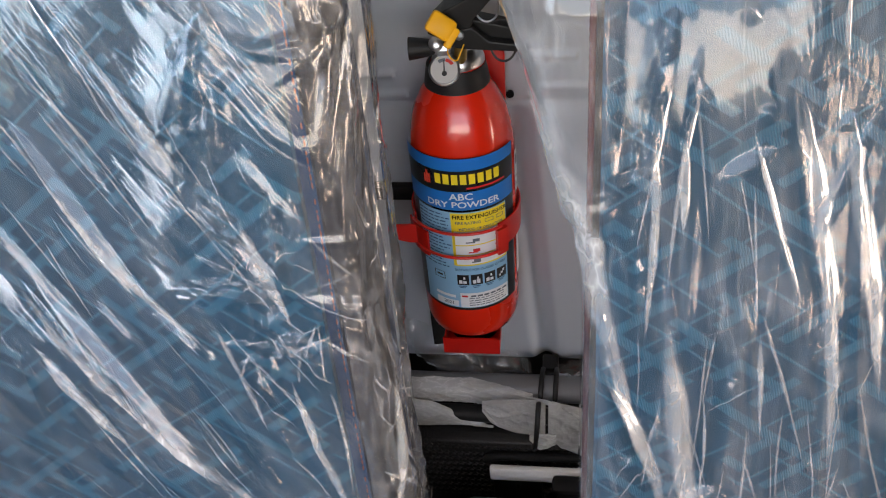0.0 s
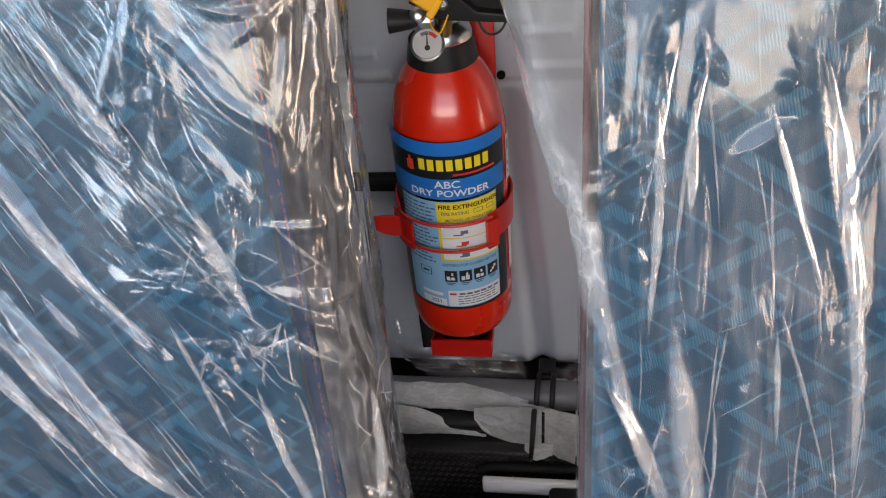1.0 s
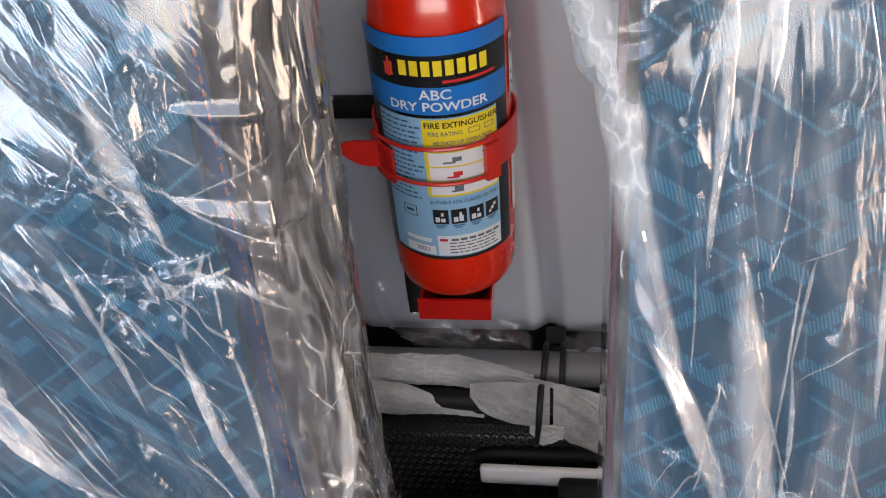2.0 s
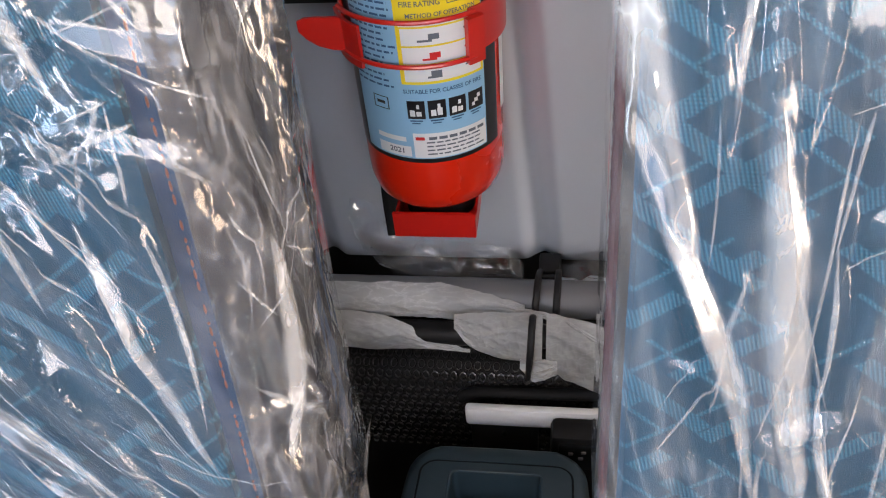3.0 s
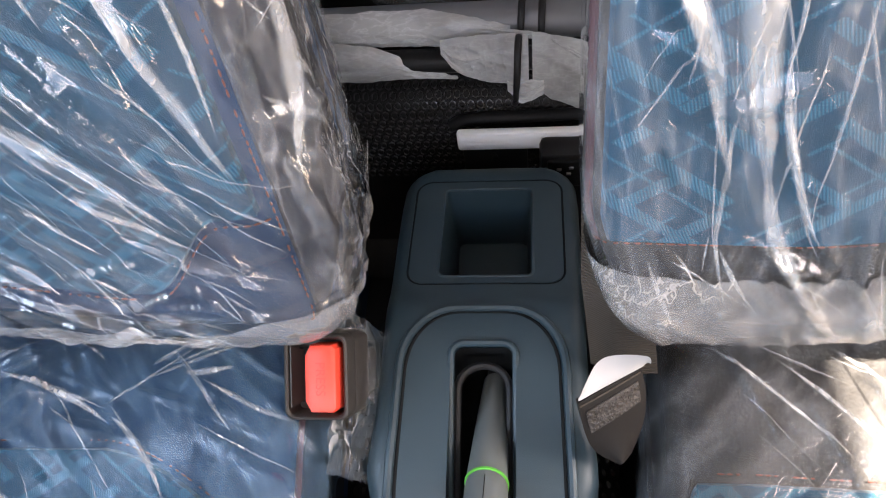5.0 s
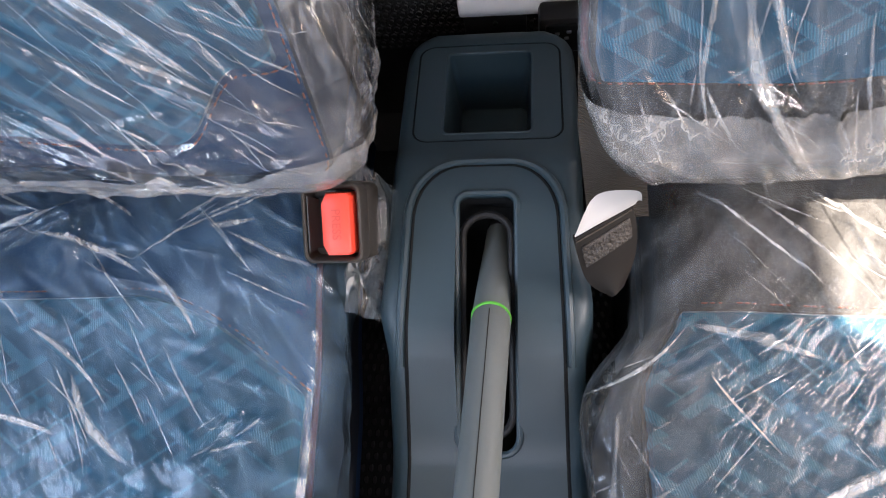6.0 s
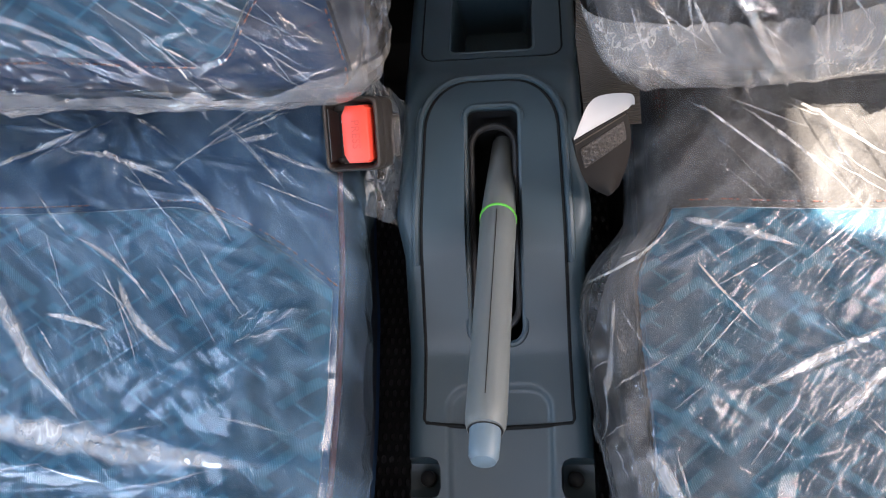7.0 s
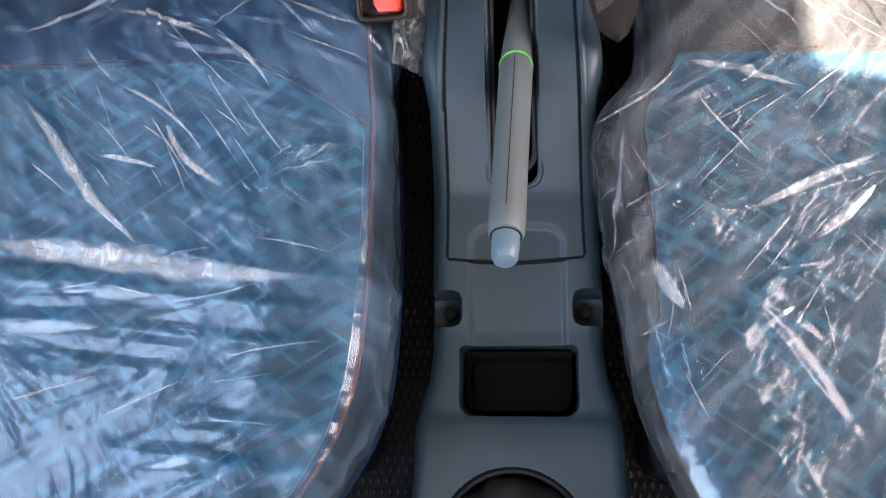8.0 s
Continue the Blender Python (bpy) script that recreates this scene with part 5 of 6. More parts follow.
part("band", oval_rod([A - AX * 0.0010, A - AX * 0.0006, A + AX * 0.0006, A + AX * 0.0010], [0.0132, 0.0139, 0.0139, 0.0132], 1.2), GREEN, lever, "bright green band round the grip")
E1 = A + AX * 0.174
part("release_button", oval_rod([E1, E1 + AX * 0.012, E1 + AX * 0.019, E1 + AX * 0.0222, E1 + AX * 0.0232], [0.0095, 0.0092, 0.0088, 0.0072, 0.004], 1.0), BUTTON, lever, "blue-grey push button on the end")
part("button_collar", oval_rod([E1 + AX * 0.0005, E1 + AX * 0.0022], [0.0108, 0.0106], 1.0), BLACK, lever)
up = AX.cross(Vector((1, 0, 0))).normalized()
up = up if up.z > 0 else -up
part("mould_seam", tube([A + AX * d + up * 1.2 * float(np.interp(d, (0.004, 0.03, 0.06, 0.09, 0.12), (0.0134, 0.0132, 0.0129, 0.0128, 0.0127))) for d in np.linspace(0.005, 0.16, 24)], 0.0003, 6), SLEEVE, lever)

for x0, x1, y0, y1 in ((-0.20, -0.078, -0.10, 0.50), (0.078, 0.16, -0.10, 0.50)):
    tagged(part("floor_cells", floor_cells(x0, x1, y0, y1, 0.2005), MAT_BUMP_LIT, floor), kind="stuff")

# ---- fire extinguisher ----
EX, EY, ER = -0.0412, 0.688, 0.0458
ext = thing("fire_extinguisher", (EX, EY, 0.5905), "small red fire extinguisher with a blue label, strapped to the bulkhead", "fire extinguisher")
part("cylinder", lathe([(0.001, 0.5905), (0.029, 0.5905), (0.0375, 0.5930), (0.0430, 0.5990), (0.0453, 0.608), (ER, 0.620), (ER, 0.782), (0.0450, 0.796), (0.0427, 0.812), (0.0388, 0.828), (0.0310, 0.844), (0.026, 0.851), (0.001, 0.853)], (EX, EY), 72), RED, ext)
part("neck_collar", lathe([(0.0258, 0.8505), (0.0268, 0.8515), (0.0260, 0.856), (0.0248, 0.863), (0.0238, 0.868), (0.022, 0.8685)], (EX, EY), 48), BLACK, ext, "black plastic neck collar")
part("valve_base", lathe([(0.021, 0.866), (0.0212, 0.871), (0.0195, 0.876), (0.0135, 0.881), (0.0125, 0.897), (0.0085, 0.898), (0.0085, 0.91), (0.004, 0.911)], (EX + 0.002, EY), 32), STEEL, ext, "bright plated valve body")
part("seal_ring", lathe([(0.0222, 0.8655), (0.0228, 0.867), (0.0222, 0.8685)], (EX + 0.001, EY), 40), RED, ext)


def bent(u, z, lift=0.0004):
    """A place on the cylinder: u metres round from the label's centre line."""
    z = z if lift > 0.005 else 0.6365 + (z - 0.6365) * 0.94
    th = -math.pi / 2 + radians(4) + u / ER
    return (EX + (ER + lift) * math.cos(th), EY + (ER + lift) * math.sin(th), z)


def label_band(u0, u1, z0, z1, lift, slope=0.0):
    """A printed field on the cylinder."""
    n = max(2, int(abs(u1 - u0) / 0.002))
    us = np.linspace(u0, u1, n + 1)
    bm = bmesh.new()
    lo = [bm.verts.new(bent(u, z0, lift)) for u in us]
    hi = [bm.verts.new(bent(u, z1, lift)) for u in us]
    for k in range(n):
        bm.faces.new((lo[k], lo[k + 1], hi[k + 1], hi[k]))
    return bm


def print_text(text, size, u, z, lift, squeeze=1.0):
    verts, faces = words(text, size, 0.018)
    me = bpy.data.meshes.new("lettering")
    me.from_pydata([bent(u + x * squeeze, z + y, lift) for x, y, _ in verts], [], faces)
    return me


def bars(rows, lift):
    bm = bmesh.new()
    for u0, u1, z0, z1 in rows:
        n = max(1, int((u1 - u0) / 0.003))
        us = np.linspace(u0, u1, n + 1)
        lo = [bm.verts.new(bent(u, z0, lift)) for u in us]
        hi = [bm.verts.new(bent(u, z1, lift)) for u in us]
        for k in range(n):
            bm.faces.new((lo[k], lo[k + 1], hi[k + 1], hi[k]))
    return bm


label = part("label", label_band(-0.062, 0.052, 0.6365, 0.816, 0.0004), INK_BLACK, ext, "black printed label wrapped round the cylinder")
part("blue_field", label_band(-0.062, 0.0505, 0.8035, 0.816, 0.0007), INK_BLUE, label)
part("blue_field", label_band(-0.060, 0.0505, 0.7615, 0.7815, 0.0007), INK_BLUE, label)
part("pale_field", label_band(-0.0455, 0.0395, 0.6400, 0.7590, 0.0007), INK_SKY, label)
part("yellow_field", label_band(-0.0115, 0.0385, 0.6955, 0.7580, 0.0010), INK_YELLOW, label)
part("white_field", label_band(-0.0095, 0.0370, 0.7335, 0.7375, 0.0013), INK_WHITE, label)
for z0 in (0.7215, 0.7095, 0.6975):
    part("white_field", label_band(-0.0090, 0.0365, z0, z0 + 0.0108, 0.0013), INK_WHITE, label)
part("white_field", label_band(-0.0085, 0.0385, 0.6410, 0.6600, 0.0010), INK_WHITE, label)
part("white_field", label_band(-0.0330, -0.0130, 0.6530, 0.6566, 0.0010), INK_WHITE, label)
part("white_field", label_band(-0.0330, -0.0105, 0.6415, 0.6495, 0.0010), INK_WHITE, label, "pale date box")
# Maker's name as plain bars and a flame-like emblem.
for k in range(8):
    part("name_bar", bars([(-0.0225 + 0.0072 * k, -0.0225 + 0.0072 * k + 0.0052, 0.7895, 0.8000)], 0.0008), INK_YELLOW, label)
part("name_line", bars([(0.004, 0.0392, 0.7842, 0.7862)], 0.0008), INK_RED, label)
part("emblem", bars([(-0.0335, -0.0315, 0.7875, 0.7965), (-0.0312, -0.0292, 0.7868, 0.8005), (-0.0290, -0.0270, 0.7875, 0.7975)], 0.0009), PRESS_RED, label)
for text, size, u, z, lift, ink, sq in (
    ("ABC", 0.0098, -0.001, 0.7760, 0.0010, INK_WHITE, 1.05),
    ("DRY POWDER", 0.0092, 0.0, 0.7672, 0.0010, INK_WHITE, 1.08),
    ("FIRE EXTINGUISHER", 0.0060, 0.0145, 0.7535, 0.0013, INK_BLACK, 0.92),
    ("FIRE RATING", 0.0045, 0.0030, 0.7470, 0.0013, INK_GREY, 0.85),
    ("METHOD OF OPERATION", 0.0040, 0.0145, 0.7400, 0.0013, INK_GREY, 0.85),
    ("SUITABLE FOR CLASSES OF FIRE", 0.0040, 0.0125, 0.6905, 0.0012, INK_NAVY, 0.84),
    ("2021", 0.0056, -0.0195, 0.6460, 0.0014, INK_GREY, 0.95),
):
    part("lettering", print_text(text, size, u, z, lift, sq), ink, label, smooth=False)
part("rating_box", bars([(0.0175, 0.0255, 0.7452, 0.7457), (0.0175, 0.0255, 0.7488, 0.7493), (0.0175, 0.0180, 0.7457, 0.7488), (0.0250, 0.0255, 0.7457, 0.7488), (0.0285, 0.0355, 0.7452, 0.7457), (0.0285, 0.0355, 0.7488, 0.7493), (0.0285, 0.0290, 0.7457, 0.7488), (0.0350, 0.0355, 0.7457, 0.7488)], 0.0013), INK_GREY, label)
prng = random.Random(5)
fine = []
for r in range(17):
    z = 0.7545 - 0.0039 * r
    if 0.7 < z < 0.704:
        continue
    u = -0.0440
    stop = -0.0125 - prng.uniform(0, 0.010)
    while u < stop:
        w = prng.uniform(0.0022, 0.0058)
        fine.append((u, min(u + w, stop), z, z + 0.0014))
        u += w + 0.0011
part("fine_print", bars(fine, 0.0010), INK_NAVY, label)
fine = []
for r in range(4):
    u = -0.0005
    while u < 0.034 - 0.004 * (r % 2):
        w = prng.uniform(0.002, 0.006)
        fine.append((u, u + w, 0.6435 + 0.0030 * r, 0.6446 + 0.0030 * r))
        u += w + 0.001
part("fine_print", bars(fine, 0.0013), INK_GREY, label)
part("maker_bars", bars([(0.0010 + 0.0061 * k, 0.0058 + 0.0061 * k, 0.6552, 0.6574) for k in range(6)], 0.0014), INK_GREY, label)
part("maker_mark", bars([(-0.0070, -0.0015, 0.6550, 0.6574)], 0.0014), INK_RED, label)
for k in range(4):
    u = -0.0100 + 0.0122 * k
    sq = part("pictogram", label_band(u, u + 0.0104, 0.6710, 0.6840, 0.0011), INK_BLACK, label)
    if k < 3:
        part("pictogram_mark", bars([(u + 0.0015, u + 0.0045, 0.6730, 0.6775), (u + 0.0052, u + 0.0082, 0.6732, 0.6765 + 0.002 * (k % 2)), (u + 0.0055, u + 0.0072, 0.6785, 0.6815)], 0.0014), INK_WHITE, sq)
    else:
        part("pictogram_mark", bars([(u + 0.0022, u + 0.0040, 0.6735, 0.6760), (u + 0.0038, u + 0.0062, 0.6758, 0.6786), (u + 0.0058, u + 0.0080, 0.6784, 0.6812)], 0.0014), INK_WHITE, sq)
    part("pictogram_caption", bars([(u + 0.001, u + 0.0085, 0.6690, 0.6700), (u + 0.002, u + 0.007, 0.6672, 0.6681)], 0.0011), INK_NAVY, label)
part("mark_frame", bars([(-0.0325, -0.0215, 0.6840, 0.6846), (-0.0325, -0.0215, 0.6755, 0.6761), (-0.0325, -0.0318, 0.6761, 0.6840), (-0.0222, -0.0215, 0.6761, 0.6840), (-0.0300, -0.0240, 0.6790, 0.6812)], 0.0010), INK_BLACK, label)
for z0, k in ((0.7215, 0), (0.7095, 1), (0.6975, 2)):
    part("step_drawing", bars([(0.000 + 0.002 * k, 0.008 + 0.002 * k, z0 + 0.0022, z0 + 0.0036), (0.006, 0.012, z0 + 0.0036, z0 + 0.0072), (0.026, 0.033, z0 + 0.0062, z0 + 0.0074)], 0.0016), INK_RED if k == 1 else INK_GREY, label)
part("side_label", label_band(0.0575, 0.066, 0.755, 0.800, 0.0007), INK_WHITE, ext, "white edge of a second label")
part("side_label", label_band(0.0575, 0.066, 0.655, 0.712, 0.0007), INK_WHITE, ext, "white edge of a second label")
part("side_bars", bars([(0.0590, 0.0625, 0.785, 0.795), (0.0592, 0.0625, 0.770, 0.773), (0.0592, 0.0625, 0.762, 0.765)], 0.0010), INK_GREY, ext)


def disc_at(centre, towards, rows, n=32):
    """A turned shape along any axis: rows of radius and distance."""
    c, d = Vector(centre), Vector(towards).normalized()
    s, u = frame_of(d)
    return loft("disc", [[c + d * h + r * (math.cos(2 * math.pi * k / n) * s + math.sin(2 * math.pi * k / n) * u) for k in range(n)] for r, h in rows])


GC, GD = (-0.047, 0.662, 0.8735), (0.06, -0.80, 0.60)
gauge = part("gauge", disc_at(GC, GD, [(0.0075, -0.008), (0.0115, -0.006), (0.0122, -0.001), (0.0122, 0.0022), (0.0108, 0.0030), (0.0104, 0.0018)]), STEEL, ext, "round pressure gauge with a chrome rim")
part("dial", disc_at(Vector(GC) + Vector(GD).normalized() * 0.0019, GD, [(0.0103, 0.0), (0.0103, 0.0003)]), WHITE, gauge, "white dial")


def dial_marks(kind):
    c, d = Vector(GC), Vector(GD).normalized()
    s, u = frame_of(d)
    bm = bmesh.new()
    base = c + d * 0.0025
    if kind == "needle":
        pts = [(-0.0006, -0.001), (0.0006, -0.001), (0.0003, 0.007), (-0.0003, 0.007)]
        bm.faces.new([bm.verts.new(base + d * 0.0004 + s * x + u * y) for x, y in pts])
        bm.faces.new([bm.verts.new(base + d * 0.0003 + 0.0020 * (s * math.cos(a) + u * math.sin(a)) - u * 0.003) for a in np.linspace(0, 2 * math.pi, 14, endpoint=False)])
    else:
        lo, hi = {"red": (100, 150), "green": (55, 98)}[kind]
        for a in range(lo, hi, 8):
            a0, a1 = radians(a), radians(min(a + 8, hi))
            bm.faces.new([bm.verts.new(base + r * (s * math.cos(t) + u * math.sin(t))) for r, t in ((0.006, a0), (0.0085, a0), (0.0085, a1), (0.006, a1))])
    return bm


part("dial_sector", dial_marks("red"), INK_RED, gauge)
part("dial_sector", dial_marks("green"), INK_GREY, gauge)
part("needle", dial_marks("needle"), INK_BLACK, gauge)
part("nozzle", disc_at((-0.054, 0.670, 0.8885), (-1, -0.12, 0.02), [(0.0045, -0.004), (0.0050, 0.0), (0.0066, 0.005), (0.0080, 0.014), (0.0088, 0.020), (0.0076, 0.0205), (0.0055, 0.009)]), BLACK, ext, "black flared discharge nozzle")
part("nozzle_nut", disc_at((-0.042, 0.672, 0.888), (-1, -0.12, 0.02), [(0.0060, 0.0), (0.0072, 0.003), (0.0072, 0.009), (0.0055, 0.013)], 8), STEEL, ext, "plated nut")
part("rivet", disc_at((-0.0520, 0.662, 0.8955), (0.0, -0.8, 0.6), [(0.0055, -0.003), (0.0055, 0.0), (0.0045, 0.003), (0.0018, 0.0046)], 20), STEEL, ext)
part("rivet", disc_at((-0.0335, 0.660, 0.9025), (0.2, -0.8, 0.5), [(0.0035, -0.003), (0.0035, 0.001), (0.002, 0.0025)], 16), STEEL, ext)
part("brass_stem", tube([(-0.036, 0.674, 0.872), (-0.034, 0.672, 0.893)], 0.0052, 14), surface("brass", (0.5, 0.33, 0.12), 0.35, metal=1.0), ext, "brass valve stem")
tag_turn = Matrix.Translation((-0.0450, 0.654, 0.9125)) @ Euler((radians(-25), radians(36), 0)).to_matrix().to_4x4()
tag = part("safety_tag", box(-0.0110, 0.0095, -0.0035, 0.0035, -0.0085, 0.0080, 0.003, turn=tag_turn), YELLOW, ext, "yellow plastic safety tag")
part("tag_tail", box(0.0075, 0.0135, -0.003, 0.003, -0.0115, 0.0045, 0.0018, turn=tag_turn), YELLOW, tag)
part("seal_wire", tube(arc_line([(-0.038, 0.655, 0.905), (-0.042, 0.652, 0.893), (-0.036, 0.652, 0.886), (-0.030, 0.656, 0.897)], 5), 0.0006, 6), YELLOW, ext)


def prism(outline, y0, y1, bevel):
    """A plate cut to an outline in x and z, with eased edges."""
    bm = loft("prism", [[(x, y, z) for x, z in outline] for y in (y0, y1)])
    bmesh.ops.bevel(bm, geom=bm.edges[:], offset=bevel, segments=2, affect="EDGES", profile=0.6)
    return bm


part("squeeze_lever", prism([(-0.058, 0.902), (-0.0565, 0.909), (-0.047, 0.918), (-0.027, 0.928), (0.012, 0.950), (0.020, 0.949), (-0.010, 0.9265), (-0.0225, 0.9125), (-0.028, 0.899), (-0.045, 0.896)], 0.664, 0.690, 0.0014), BLACK, ext, "black squeeze lever", smooth=False)
part("carry_handle", prism([(-0.050, 0.893), (-0.031, 0.8895), (0.0135, 0.8865), (0.010, 0.8925), (-0.012, 0.8955), (-0.024, 0.9065), (-0.042, 0.904)], 0.663, 0.671, 0.0012), BLACK, ext, "black carrying handle", smooth=False)
part("carry_handle_web", prism([(-0.030, 0.892), (0.0125, 0.8885), (0.0035, 0.902), (-0.024, 0.909)], 0.672, 0.690, 0.0012), BLACK, ext, smooth=False)
part("pin_ring", tube([(-0.002 + 0.0105 * math.cos(a), 0.676 + 0.004 * math.sin(a), 0.890 + 0.0150 * math.sin(a)) for a in np.linspace(0, 2 * math.pi, 36, endpoint=False)], 0.0009, 6, closed=True), BLACK, ext, "thin wire pin ring")
part("pin_ring", tube([(-0.013 + 0.009 * math.cos(a), 0.668, 0.921 + 0.012 * math.sin(a)) for a in np.linspace(0, 2 * math.pi, 36, endpoint=False)], 0.0008, 6, closed=True), STEEL, ext)

# Bracket.
bracket = thing("extinguisher_bracket", (EX, 0.72, 0.57), "red painted steel bracket with a sprung strap on the bulkhead", "bracket")
part("back_plate", box(EX + 0.006, EX + 0.036, 0.727, 0.731, 0.575, 0.868, 0.0015), RED_STEEL, bracket)


def strap_arc(a0, a1, z0, z1, r, thick=0.0014, n=30):
    """A curved band about the cylinder between two bearings, 0 facing the front."""
    loops = []
    for a in np.linspace(radians(a0), radians(a1), n):
        dx, dy = math.sin(a), -math.cos(a)
        loops.append([(EX + (r + e) * dx, EY + (r + e) * dy, z) for e, z in ((0, z0), (thick, z0), (thick, z1), (0, z1))])
    return loft("strap", loops)


part("strap", strap_arc(40, 178, 0.706, 0.733, ER + 0.002), RED_STEEL, bracket, "red strap half")
part("strap", strap_arc(-178, -62, 0.712, 0.735, ER + 0.002), RED_STEEL, bracket, "red strap half")
part("strap_end", strap_arc(-72, -36, 0.700, 0.726, ER + 0.0045, 0.0022, 12), RED_STEEL, bracket, "folded red clasp plate")
hook = strap_arc(36, 48, 0.702, 0.729, ER + 0.0035, 0.004, 8)
part("hook", hook, RED_STEEL, bracket, "rolled red hook")
part("clasp_wire", tube([bent(u, 0.7325, 0.0065) for u in np.linspace(-0.048, 0.030, 30)], 0.0014, 8), RED_STEEL, bracket, "red wire clasp")
part("clasp_wire", tube([bent(u, 0.7060, 0.0065) for u in np.linspace(-0.048, 0.030, 30)], 0.0014, 8), RED_STEEL, bracket, "red wire clasp")


def tab():
    """The pull tab that stands off to one side of the strap."""
    loops = []
    for d, w, lift in ((0.0, 0.010, 0.0), (0.008, 0.010, 0.001), (0.016, 0.0088, 0.003), (0.022, 0.0065, 0.0055), (0.026, 0.003, 0.0075)):
        x, y, z = EX - 0.041 - d * 0.98, EY - 0.030 - d * 0.2, 0.716 + lift
        loops.append([(x, y - 0.001, z - w), (x, y + 0.001, z - w), (x, y + 0.001, z + w), (x, y - 0.001, z + w)])
    return loft("tab", loops)


part("pull_tab", tab(), RED_STEEL, bracket, "red pull tab of the clasp")
foot = bmesh.new()
box(EX - 0.028, EX + 0.028, 0.6525, 0.729, 0.5680, 0.5700, 0.0, foot)
box(EX - 0.028, EX + 0.028, 0.6500, 0.6525, 0.5680, 0.5880, 0.0, foot)
box(EX - 0.028, EX - 0.0262, 0.6528, 0.729, 0.5703, 0.5820, 0.0, foot)
box(EX + 0.0262, EX + 0.028, 0.6528, 0.729, 0.5703, 0.5820, 0.0, foot)
part("foot", foot, RED_STEEL, bracket, "red folded foot under the cylinder", smooth=False)
# Black filler added to give the shadow gap between foot and cylinder.
part("foot_gap_filler", lathe([(0.001, 0.5702), (0.025, 0.5702), (0.027, 0.5903), (0.001, 0.5904)], (EX, EY), 32), BLACK, bracket, "black filler for the shaded gap under the cylinder")
clamp = thing("black_stay", (-0.12, 0.731, 0.72), "black rubber stay fixed to the bulkhead beside the bracket", "stay")
part("stay", box(-0.30, -0.078, 0.722, 0.7335, 0.7035, 0.7195, 0.003), RUBBER, clamp)
hang = thing("black_strap", (-0.086, 0.72, 0.50), "flat black strap hanging behind the extinguisher", "strap")
part("strap", tube(arc_line([(-0.082, 0.726, 0.705), (-0.0845, 0.724, 0.62), (-0.086, 0.720, 0.555), (-0.084, 0.712, 0.515)], 6), 0.0075, 10, flat=0.25), RUBBER, hang)

# ---- rods, wrap and ties behind the seats ----
BY, BZ, BR = 0.696, 0.4625, 0.0155
rail = thing("steel_rail", (0, BY, BZ - BR), "silver tube running across behind the seats, wrapped in foam film", "rail")
part("tube", tube([(-0.60, BY, BZ), (0.60, BY, BZ)], BR, 24), BAR_STEEL, rail)
part("end_bracket", box(-0.615, -0.585, 0.66, 0.735, 0.425, 0.482, 0.004), BLACK, rail)
part("end_bracket", box(0.585, 0.615, 0.66, 0.735, 0.425, 0.482, 0.004), BLACK, rail)
rod = thing("jack_rod", (0, 0.674, 0.432), "thin black steel rod lashed under the tube", "rod")
part("rod", tube([(-0.42, 0.674, 0.443), (0.30, 0.674, 0.441)], 0.010, 16), BLACK, rod)


def ribbon(rows, seed, relief=0.0016, n=150, m=34):
    """A drawn sheet of foam film: rows of x, the height and depth of its upper edge, those of its lower edge, and its belly."""
    r = np.array(rows)
    X = np.linspace(r[0, 0], r[-1, 0], n)
    zt, yt, zb, yb, belly = (sum(np.interp(X + d, r[:, 0], r[:, k]) for d in (-0.004, 0, 0.004)) / 3 for k in range(1, 6))
    K = np.linspace(0, 1, m)[None, :]
    x = X[:, None] + 0 * K
    rough = relief * (ridges(x * 24 + K * 2.2, K * 2.4 - x * 20, seed) - 0.8) + 0.35 * relief * ridges(x * 110, K * 9 + x * 40, seed + 2, 2)
    edge = 0.0014 * (value_noise(x * 120, 0 * K + seed, seed) - 0.5)
    y = yt[:, None] + (yb - yt)[:, None] * K - belly[:, None] * np.sqrt(np.clip(1 - (2 * K - 1) ** 2, 0, 1)) - rough
    z = zt[:, None] + (zb - zt)[:, None] * K + edge * (K > 0.8) + edge * (K < 0.2)
    return grid_mesh("ribbon", x, y, z)


wrap = thing("foam_wrap", (0, 0.68, 0.42), "milky white foam film drawn crosswise round the tube and rod", "packing film")
part("wrap_sheet", ribbon([(-0.30, 0.479, 0.694, 0.448, 0.691, 0.014), (-0.11, 0.479, 0.694, 0.449, 0.691, 0.014), (-0.05, 0.4795, 0.694, 0.448, 0.690, 0.014), (-0.036, 0.479, 0.692, 0.447, 0.688, 0.013), (-0.010, 0.4755, 0.686, 0.455, 0.682, 0.006), (0.018, 0.470, 0.681, 0.464, 0.678, 0.002)], 3), FOAM_WRAP, wrap, "broad band along the tube")
part("wrap_sheet", ribbon([(-0.30, 0.463, 0.676, 0.428, 0.670, 0.011), (-0.114, 0.463, 0.676, 0.428, 0.670, 0.011), (-0.098, 0.461, 0.675, 0.4285, 0.670, 0.010), (-0.079, 0.455, 0.671, 0.429, 0.669, 0.007), (-0.057, 0.443, 0.667, 0.4295, 0.668, 0.004), (-0.026, 0.433, 0.664, 0.4315, 0.664, 0.001)], 5), FOAM_WRAP, wrap, "band that tapers off the rod")
